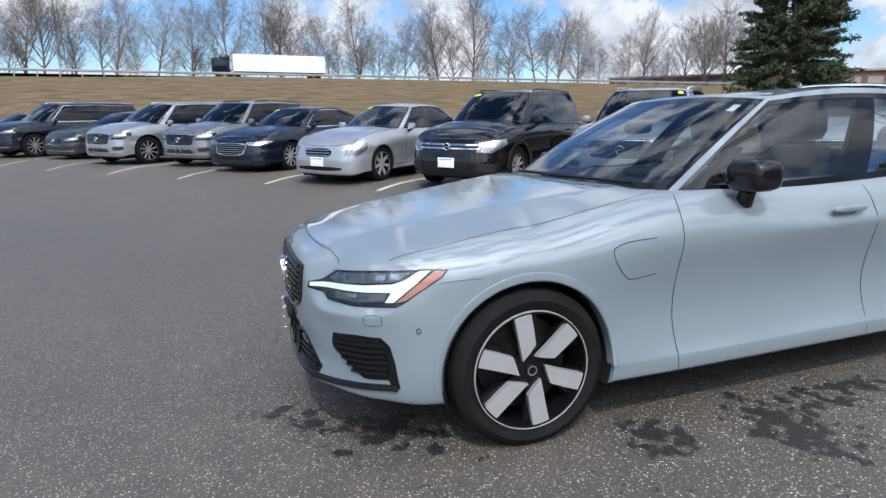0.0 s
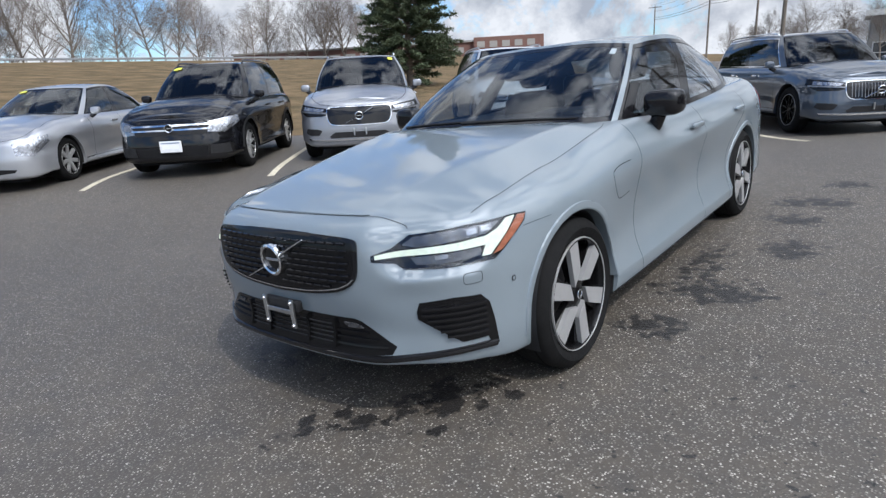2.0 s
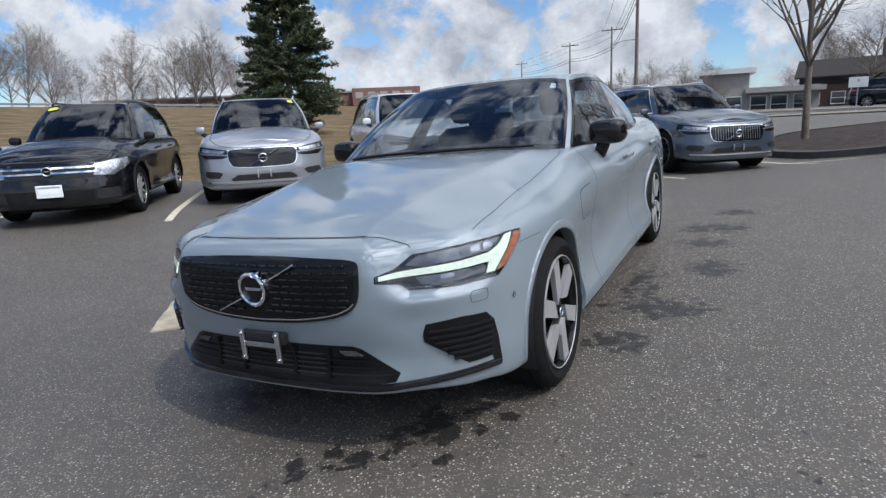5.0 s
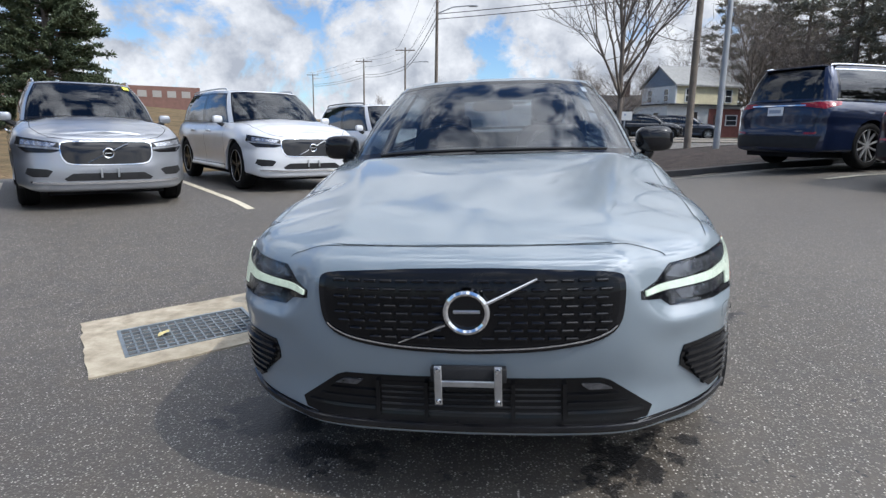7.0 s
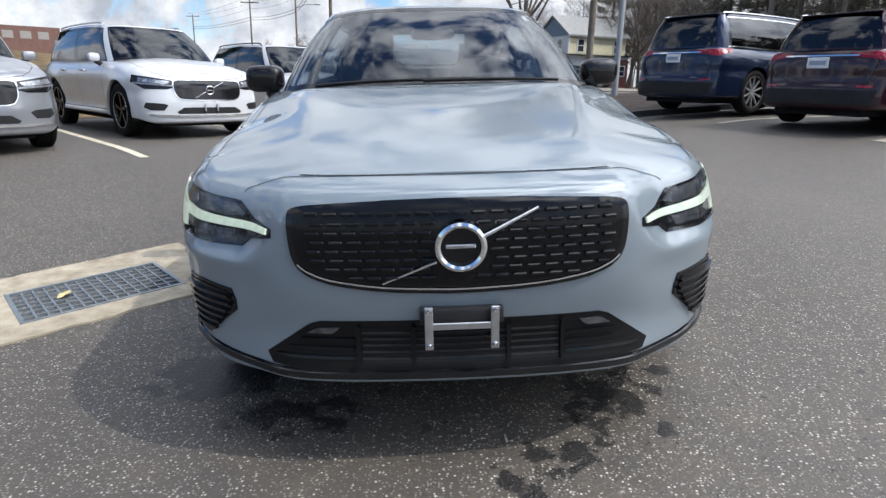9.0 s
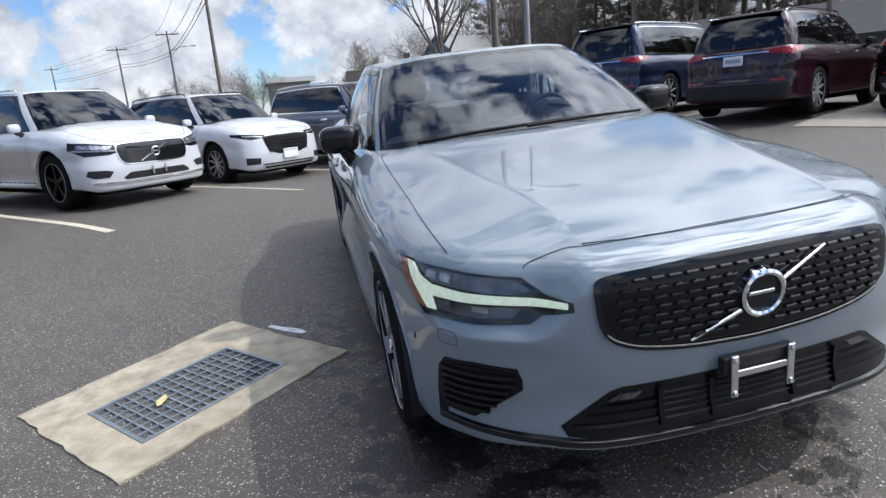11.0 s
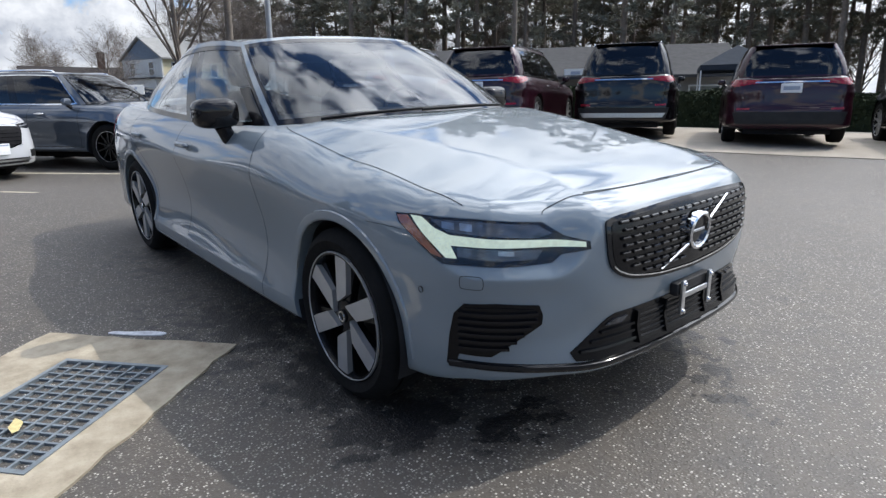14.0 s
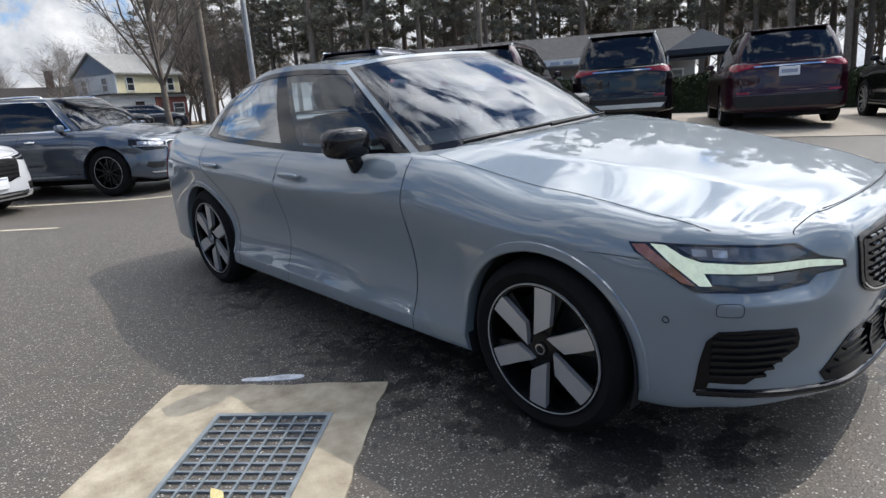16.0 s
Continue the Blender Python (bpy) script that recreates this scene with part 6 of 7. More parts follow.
parked("large_suv", "black boxy SUV with a silver rear bumper", *on_lot(11.59, 6.85), 119, L=4.97, W=1.95, H=1.80, wb=3.0, fo=.88, wheel_r=.385, rim=.27, paint=BLACK_P, front="two_bar", wheels="10", rails=CHROME, rear="silver", belt=1.12, hood=1.14, zf=.95)
parked("crossover_suv", "maroon SUV with a chrome tailgate strip", *on_lot(12.29, 3.98), 117, L=4.80, W=1.96, H=1.70, wb=2.82, fo=.93, wheel_r=.36, rim=.25, paint=MAROON, front="five_bar", wheels="10", rear="chrome", belt=1.08, hood=1.10, zf=.91)
parked("large_suv", "black SUV at the end of the row", *on_lot(12.9, 1.1), 118, L=4.9, W=1.95, H=1.76, wb=2.95, fo=.9, wheel_r=.38, rim=.26, paint=BLACK_P, front="five_bar", wheels="10", rear="chrome", belt=1.10, hood=1.12, zf=.92)

for az, dd, hd, mt, lab in ((13.6, 43, 84, BLACK_P, "dark SUV parked across the street"), (16.6, 46, 86, NAVY, "navy SUV parked across the street"), (10.3, 76, 85, GREYP, "mid grey SUV parked before the houses")):
    ax, ay = dd * math.sin(radians(az)), -2 + dd * math.cos(radians(az))
    parked("estate_suv", lab, *on_lot(ax, ay), hd, **MIDSIZE, paint=mt, rails=BLACK_GLOSS)

# ---------------------------------------------------------------- drain, lines, islands


def lot_lines():
    for a in (-21.2, -18.5, -15.7, -12.9, -10.2, -7.5, -4.75, -2.1, .62, 3.25, 5.75, 8.4):
        p, q = lot_point(a, 5.55), lot_point(a, 10.9)
        me = done(strip_on_ground("parking_line", p, q, .10, .006, None), "parking_line")
        tagged(part("parking_line", me, LINE_PAINT), "worn pale parking line painted on asphalt", "marking", "parking lines", "structure")
    u, v = Vector((.883, .469)), Vector((-.469, .883))
    for b in (-1.2, 1.65, 4.5, 7.4):
        p, q = u * 8.1 + v * b, u * 13.0 + v * b
        tagged(part("parking_line", strip_on_ground("parking_line", (p.x, p.y), (q.x, q.y), .10, .010, None), LINE_PAINT), "worn pale parking line painted on asphalt", "marking", "parking lines", "structure")
    # long line along the planted island
    tagged(part("parking_line", strip_on_ground("parking_line", (2.3, 10.2), (6.2, 9.6), .10, .008, None), LINE_PAINT), "worn pale line beside the planted island", "marking", "parking lines", "structure")
    # pale concrete apron under the cars by the hedge
    bm = bmesh.new()
    rows = []
    for i in range(13):
        rows.append([])
        for j in range(18):
            c = u * (8.0 + i * .6) + v * (-9.5 + j * .68)
            rows[-1].append(bm.verts.new((c.x, c.y, ground_z(c.x, c.y) + .012)))
    for r0, r1 in zip(rows, rows[1:]):
        for j in range(17):
            bm.faces.new((r0[j], r0[j + 1], r1[j + 1], r1[j]))
    g = bmesh.ops.extrude_face_region(bm, geom=bm.faces[:])
    for e in g["geom"]:
        if isinstance(e, bmesh.types.BMVert):
            e.co.z -= .06
    tagged(part("concrete_apron", bm, CONCRETE_PALE), "pale concrete apron beside the hedge", "pavement", kind="structure")


lot_lines()

# storm drain: corner, and its two sides, in the sloping plane of the lot
D0, DU, DV = Vector((-1.071, .750, 0)), Vector((-.641, .767, 0)), Vector((-.767, -.641, 0))
GRATE = mat("galvanised_grate", (0.20, 0.23, 0.25), 0.5, 0.5, var=0.22, scale=14, rvar=0.12, bscale=60)
LEAF = mat("dead_leaf", (0.56, 0.47, 0.22), 0.8, var=0.2, scale=60)


def drain():
    dm = R_LOT.copy()
    W_, L_ = 1.013, 1.18          # slab sides along DU and DV
    g0, g1, h0, h1 = .192, .663, .270, .98
    slab = thing("storm_drain", dm, "pale concrete slab with a steel grid over a storm drain", "drain", kind="structure")

    def P(a, b, z=0):
        c = D0 + DU * a + DV * b
        return Vector((c.x, c.y, z))
    rng = random.Random(4)
    bm = bmesh.new()

    def ring(a0, a1, b0, b1, z, ragged=0.0, n=14):
        pts = []
        for (p, q) in (((a0, b0), (a1, b0)), ((a1, b0), (a1, b1)), ((a1, b1), (a0, b1)), ((a0, b1), (a0, b0))):
            for k in range(n):
                t = k / n
                r = ragged * (rng.random() - .5)
                pts.append(bm.verts.new(P(p[0] + (q[0] - p[0]) * t + r, p[1] + (q[1] - p[1]) * t + r, z)))
        return pts
    o0 = ring(-.004, W_, 0, L_, -.05, .02)
    o1 = [bm.verts.new((v.co.x, v.co.y, .010)) for v in o0]
    i1 = ring(g0 - .02, g1 + .02, h0 - .02, h1 + .02, .012)
    i0 = [bm.verts.new((v.co.x, v.co.y, -.45)) for v in i1]
    n = len(o0)
    for k in range(n):
        j = (k + 1) % n
        for a, b in ((o0, o1), (o1, i1), (i1, i0)):
            bm.faces.new((a[k], a[j], b[j], b[k]))
    bm.faces.new(i0)
    part("slab", bm, CONCRETE, slab)
    bm = bmesh.new()
    for (a0, a1, b0, b1) in ((g0 - .02, g0, h0 - .02, h1 + .02), (g1, g1 + .02, h0 - .02, h1 + .02), (g0, g1, h0 - .02, h0), (g0, g1, h1, h1 + .02)):
        vs = [bm.verts.new(P(a, b, z)) for z in (.016, -.05) for a, b in ((a0, b0), (a1, b0), (a1, b1), (a0, b1))]
        for f in ((0, 1, 2, 3), (7, 6, 5, 4), (0, 4, 5, 1), (1, 5, 6, 2), (2, 6, 7, 3), (3, 7, 4, 0)):
            bm.faces.new([vs[i] for i in f])
    fr = part("grate_frame", bm, GRATE, slab)

    def bar(nm, a0, a1, b0, b1, z0, z1):
        bm = bmesh.new()
        vs = [bm.verts.new(P(a, b, z)) for z in (z1, z0) for a, b in ((a0, b0), (a1, b0), (a1, b1), (a0, b1))]
        for f in ((0, 1, 2, 3), (7, 6, 5, 4), (0, 4, 5, 1), (1, 5, 6, 2), (2, 6, 7, 3), (3, 7, 4, 0)):
            bm.faces.new([vs[i] for i in f])
        part(nm, bm, GRATE, fr, smooth=False)
    for k in range(1, 7):
        a = g0 + (g1 - g0) * k / 7
        bar("grate_bar", a - .005, a + .005, h0, h1, -.05, .012)
    for k in range(1, 14):
        b = h0 + (h1 - h0) * k / 14
        bar("grate_bar", g0, g1, b - .005, b + .005, -.05, .010)
    bm = bmesh.new()
    box(bm, -.3, -.5, -.44, .3, .5, -.43)
    bm.transform(Matrix.Translation(P((g0 + g1) / 2, (h0 + h1) / 2)) @ Matrix.Rotation(.8, 4, "Z"))
    part("sump", bm, mat("sump_dark", (.05, .05, .05), .9, var=.4, scale=6), slab)
    bm = bmesh.new()
    c = P(.43, .77, .018)
    vs = [bm.verts.new(c + Vector((x, y, z))) for x, y, z in ((-.016, -.042, 0), (.006, -.046, .006), (.024, -.010, .014), (.020, .026, .006), (.004, .048, .012), (-.012, .020, .004), (-.024, -.012, .012))]
    bm.faces.new(vs)
    bmesh.ops.solidify(bm, geom=bm.faces[:], thickness=.002)
    lf = part("leaf", bm, LEAF)
    lf.matrix_basis = dm
    tagged(lf, "dry yellow leaf lying on the drain grid", "leaf")
    return slab


drain()


def suds(outline):
    """Dried white rinse marks lying in the sloping plane of the lot."""
    pts = chaikin([Vector((x, y, .005)) for x, y in outline], 2)
    bm = bmesh.new()
    top = [bm.verts.new(p) for p in pts]
    low = [bm.verts.new((p.x, p.y, -.004)) for p in pts]
    bm.faces.new(top)
    for k in range(len(pts)):
        j = (k + 1) % len(pts)
        bm.faces.new((low[k], low[j], top[j], top[k]))
    ob = part("rinse_mark", bm, SUDS)
    ob.matrix_basis = R_LOT.copy()
    tagged(ob, "thin white soapy mark on the asphalt beside the drain slab", "stain", kind="structure")


SUDS = mat("white_suds", (0.34, 0.36, 0.39), 0.35, color2=(0.72, 0.74, 0.77), scale=22)
suds([(-1.50, 1.335), (-1.45, 1.27), (-1.38, 1.19), (-1.29, 1.11), (-1.26, 1.13), (-1.33, 1.22), (-1.40, 1.265), (-1.46, 1.335)])


def island():
    """Planted island with mulch and a low kerb, lamp post and street tree."""
    pts = [(1.6, 12.0), (2.6, 10.9), (5.0, 10.6), (6.6, 11.0), (7.6, 12.2), (16, 19), (12, 24), (3.4, 16.4), (1.8, 14.0)]
    pts = [p for p in catmull(pts + [pts[0]], 6)]
    bm = bmesh.new()
    out, top, soil = [], [], []
    c = np.mean(np.array(pts), 0)
    for p in pts[:-1]:
        d = (p - c) / np.linalg.norm(p - c)
        z = ground_z(p[0], p[1])
        out.append(bm.verts.new((p[0], p[1], z - .05)))
        top.append((bm.verts.new((p[0], p[1], z + .13)), bm.verts.new((p[0] - d[0] * .18, p[1] - d[1] * .18, z + .15))))
    n = len(out)
    for k in range(n):
        j = (k + 1) % n
        bm.faces.new((out[k], out[j], top[j][0], top[k][0]))
        bm.faces.new((top[k][0], top[j][0], top[j][1], top[k][1]))
    tagged(part("kerb", bm, KERB), "dark asphalt kerb round the planted island", "kerb", kind="structure")
    bm = bmesh.new()
    ring = [bm.verts.new((p[0] - (p - c)[0] / np.linalg.norm(p - c) * .16, p[1] - (p - c)[1] / np.linalg.norm(p - c) * .16, ground_z(p[0], p[1]) + .13)) for p in pts[:-1]]
    mid = [bm.verts.new(v.co.lerp(Vector((c[0], c[1], ground_z(c[0], c[1]) + .45)), .5)) for v in ring]
    cen = bm.verts.new((c[0], c[1], ground_z(c[0], c[1]) + .42))
    for k in range(n):
        j = (k + 1) % n
        bm.faces.new((ring[k], ring[j], mid[j], mid[k]))
        bm.faces.new((mid[k], mid[j], cen))
    tagged(part("planting_bed", bm, MULCH), "dark brown mulch bed inside the island", "bed", kind="structure")


island()
POLE_WOOD = mat("weathered_pole", (0.16, 0.135, 0.11), 0.9, var=0.3, scale=3, bump=0.01, bscale=20)
GALV = mat("galvanised_post", (0.34, 0.35, 0.36), 0.5, 0.5, var=0.12, scale=4)
CABLE = mat("cable_black", (0.012, 0.012, 0.012), 0.7)


def lamp_post(x, y, h=9.0):
    z = ground_z(x, y)
    t = thing("lamp_post", pose(x, y, z), "galvanised lamp post on a concrete footing in the island", "lamp post")
    bm = bmesh.new()
    tube_path(bm, [(0, 0, .2), (0, 0, h)], [.085, .05], 12)
    part("post", bm, GALV, t)
    bm = bmesh.new()
    lathe(bm, [(-.1, .32), (.22, .30), (.26, .26), (.26, .01)], 20, "z")
    part("footing", bm, CONCRETE_PALE, t)
    part("base_plate", boxes((-.16, -.16, .255, .16, .16, .29, .01, 1)), GALV, t)
    bm = bmesh.new()
    tube_path(bm, [(0, 0, h - .1), (.5, -.2, h + .15), (1.1, -.45, h + .2)], .035, 8)
    part("arm", bm, GALV, t)
    part("lamp_head", boxes((.9, -.65, h + .14, 1.5, -.40, h + .24, .03, 2)), GALV, t)


def utility_pole(x, y, h, r=.14, arms=1, lean=0.0, z=None, lamp=False):
    z = ground_z(x, y) if z is None else z
    t = thing("utility_pole", pose(x, y, z, 0, lean), "weathered wooden utility pole carrying cables", "pole", "utility poles")
    bm = bmesh.new()
    tube_path(bm, [(0, 0, -.3), (0, 0, h * .5), (0, 0, h)], [r * 1.15, r, r * .75], 12)
    part("pole", bm, POLE_WOOD, t)
    for k in range(arms):
        zz = h - .35 - k * .9
        part("crossarm", boxes((-1.25, -.06, zz - .06, 1.25, .06, zz + .06, .01, 1)), POLE_WOOD, t)
        for xx in (-1.1, -.5, .5, 1.1):
            bm = bmesh.new()
            lathe(bm, [(zz + .06, .01), (zz + .06, .03), (zz + .12, .05), (zz + .2, .03), (zz + .22, .005)], 10, "z")
            bmesh.ops.translate(bm, verts=bm.verts, vec=(xx, 0, 0))
            part("insulator", bm, GALV, t)
    if lamp:
        bm = bmesh.new()
        tube_path(bm, [(0, 0, h - 2.2), (1.2, -.3, h - 1.8), (2.4, -.5, h - 1.75)], .04, 6)
        part("lamp_arm", bm, GALV, t)
        part("lamp_head", soft_box(2.7, -.55, h - 1.78, .35, .13, .07, .6, 8), GALV, t)
    return t


def cable(points, sag, r=.02):
    bm = bmesh.new()
    pts = []
    for a, b in zip(points, points[1:]):
        a, b = Vector(a), Vector(b)
        for k in range(12):
            t = k / 12
            p = a.lerp(b, t)
            p.z -= sag * 4 * t * (1 - t)
            pts.append(p)
    pts.append(Vector(points[-1]))
    tube_path(bm, pts, r, 5, False)
    return tagged(part("overhead_cable", bm, CABLE), "black overhead cable strung between utility poles", "cable", "overhead cables")


def far(az, d, x0=0.0, y0=-2.0):
    """A place at a bearing (degrees from +y towards +x) and distance."""
    return x0 + d * math.sin(radians(az)), y0 + d * math.cos(radians(az))


lamp_post(*far(18.1, 17.0))
POLE_R = (.10, .12, .12, .12, .12)
POLES = [(*far(15.6, 20.0), 11.5), (*far(-7.7, 46.0), 11.0), (*far(-10.6, 78.0), 10.5), (*far(-14.4, 92.0), 10.5), (*far(-19.0, 130.0), 10.5)]
for k, (px, py, ph) in enumerate(POLES):
    utility_pole(px, py, ph, POLE_R[k], 1, 0.0, lamp=(k in (1, 2)))
utility_pole(*far(44, 38), 11.5, .15, 1)
tops = [(*far(44, 38), 11.2 + ground_z(*far(44, 38)))] + [(px, py, ground_z(px, py) + ph - .2) for px, py, ph in POLES[1:]]
for dx, dz in ((-1.0, .2), (1.0, .2), (0, -.9), (.1, -2.0), (.15, -2.35)):
    cable([(x + dx * .7, y + dx * .7, z + dz) for x, y, z in tops], .35, .014 if dz > -1 else .026)
# ---------------------------------------------------------------- trees
BARK = mat("grey_bark", (0.17, 0.14, 0.115), 0.95, var=0.3, scale=6, bump=0.02, bscale=20, per_object=0.25)
TWIG = mat("bare_twigs", (0.17, 0.145, 0.125), 0.95, var=0.25, scale=3, per_object=0.3)
NEEDLE = mat("pine_needles", (0.14, 0.145, 0.115), 0.85, color2=(0.29, 0.27, 0.21), scale=0.8, per_object=0.3, spec=0.2)
NEEDLE_F = mat("fir_needles", (0.042, 0.060, 0.034), 0.85, color2=(0.095, 0.115, 0.065), scale=0.9, spec=0.2)
BRUSH = mat("bare_brush", (0.20, 0.145, 0.115), 0.95, var=0.35, scale=1.0, per_object=0.3)


def bare_tree(seed, h, spread=0.5, levels=5, r0=None, trunk=0.22, dense=2):
    """Trunk and limbs, and the twigs, of a leafless tree of height h."""
    rng = random.Random(seed)
    limb, twig = ([], []), ([], [])

    def seg(store, a, b, ra, rb, sides):
        vs, fs = store
        t = (b - a)
        if t.length < 1e-4:
            return
        t.normalize()
        u = t.orthogonal().normalized(); w = t.cross(u)
        i = len(vs)
        for p, r in ((a, ra), (b, rb)):
            for k in range(sides):
                an = 2 * math.pi * k / sides
                vs.append(p + r * (math.cos(an) * u + math.sin(an) * w))
        for k in range(sides):
            fs.append((i + k, i + (k + 1) % sides, i + sides + (k + 1) % sides, i + sides + k))

    def grow(p, d, length, r, lev):
        """One limb that bends upwards and sends out shorter ones along its way."""
        n = 5 if lev < 3 else 3
        for k in range(n):
            d = (d + Vector((rng.gauss(0, .10), rng.gauss(0, .10), rng.gauss(.07, .06)))).normalized()
            q = p + d * length / n
            r2 = r * (.80 if lev < 3 else .74)
            seg(limb if lev < 2 else twig, p, q, r, r2, 5 if lev < 2 else 3)
            p, r = q, r2
            if lev < levels and k >= (1 if lev < 3 else 0):
                for _ in range(2 if lev < levels - 1 else 1):
                    if rng.random() < .82:
                        side = Vector((rng.gauss(0, 1), rng.gauss(0, 1), rng.gauss(0, .5))).normalized()
                        nd = (d + side * rng.uniform(.6, 1.15) * (.5 + spread)).normalized()
                        grow(p, nd, length * rng.uniform(.38, .58), max(r * .6, twig_r), lev + 1)

    R0 = r0 or h * .016
    twig_r = h * .0008
    p, d, r = Vector((0, 0, 0)), Vector((rng.gauss(0, .03), rng.gauss(0, .03), 1)).normalized(), R0
    n = 14
    for k in range(n):
        d = (d + Vector((rng.gauss(0, .05), rng.gauss(0, .05), .04))).normalized()
        q = p + d * h * .9 / n
        r2 = R0 * (1 - .93 * (k + 1) / n)
        seg(limb, p, q, r, r2, 7)
        p, r = q, r2
        f = (k + 1) / n
        if f > trunk:
            u = (f - trunk) / (1 - trunk)
            for _ in range(dense):
                a = rng.random() * 6.283
                tilt = spread * (1.25 - .7 * u)
                nd = Vector((math.cos(a) * tilt, math.sin(a) * tilt, 1 - .25 * tilt)).normalized()
                grow(p, nd, h * rng.uniform(.30, .46) * (1.05 - .62 * u), max(r * .62, twig_r * 2), 2 if u > .8 else 1)
    top = max(v.z for v in twig[0] + limb[0])
    s = h / top
    return [mesh_from(nm, [v * s for v in st[0]], st[1], angle=60) for nm, st in (("trunk", limb), ("crown", twig))]


def conifer(seed, h, base, width, n_whorl, sweep=-.25, clump=.55, per=9, pine=False):
    """A conifer: trunk, and a crown of many needled sprays on drooping or level branches."""
    rng = random.Random(seed)
    tv, tf, nv, nf = [], [], [], []
    bm = bmesh.new()
    tube_path(bm, [(0, 0, 0), (0.05 * h * .1, 0, h * .5), (0, 0, h * .97)], [h * .014 + .06, h * .009 + .03, .03], 8)
    for w in range(n_whorl):
        f = (w + rng.random() * .8) / n_whorl
        z = base + (h - base) * f
        if pine:
            reach = width * (0.45 + .8 * math.sin(math.pi * min(1, .15 + f * .85))) * rng.uniform(.5, 1.15)
        else:
            reach = width * (1 - f) ** .8 * rng.uniform(.72, 1.12) + .15
        for b in range(rng.choice((4, 5, 6)) if not pine else rng.choice((2, 3, 4))):
            an = rng.random() * 2 * math.pi
            d = Vector((math.cos(an), math.sin(an), sweep + rng.gauss(0, .12) + (.5 * f if not pine else .2)))
            L_ = reach * rng.uniform(.75, 1.1)
            p0, p1 = Vector((0, 0, z)), Vector((0, 0, z)) + d * L_
            tube_path(bm, [p0, p0.lerp(p1, .5) + Vector((0, 0, -.04 * L_)), p1], [.02 + .012 * L_, .012 + .006 * L_, .008], 3, False)
            for k in range(per):
                t = (.30 if not pine else .45) + (.7 if not pine else .55) * (k + rng.random()) / per
                c = p0.lerp(p1, t) + Vector((rng.gauss(0, .16), rng.gauss(0, .16), rng.gauss(-.04, .13))) * clump * 1.5
                # a spray: a few thin blades fanned out from one point
                for _ in range(7):
                    dd = (d.normalized() * .5 + Vector((rng.gauss(0, .75), rng.gauss(0, .75), rng.gauss(.0, .5)))).normalized() * clump * rng.uniform(.5, 1.15)
                    s = dd.cross(Vector((rng.gauss(0, 1), rng.gauss(0, 1), rng.gauss(0, 1)))).normalized() * clump * .13
                    i = len(nv)
                    nv.extend((c - s * .5, c + dd * .6 + s, c + dd, c + dd * .6 - s))
                    nf.append((i, i + 1, i + 2, i + 3))
    return done(bm, "trunk", angle=60, weld=False), mesh_from("crown", nv, nf, smooth=False)


def plant(name, meshes, mats_, names, x, y, z, rot, s, label, category, group):
    t = thing(name, Matrix.Translation((x, y, z)) @ Matrix.Rotation(rot, 4, "Z"), label, category, group)
    for me, mt, nm in zip(meshes, mats_, names):
        part(nm, me, mt, t, m=Matrix.Scale(s, 4))
    return t


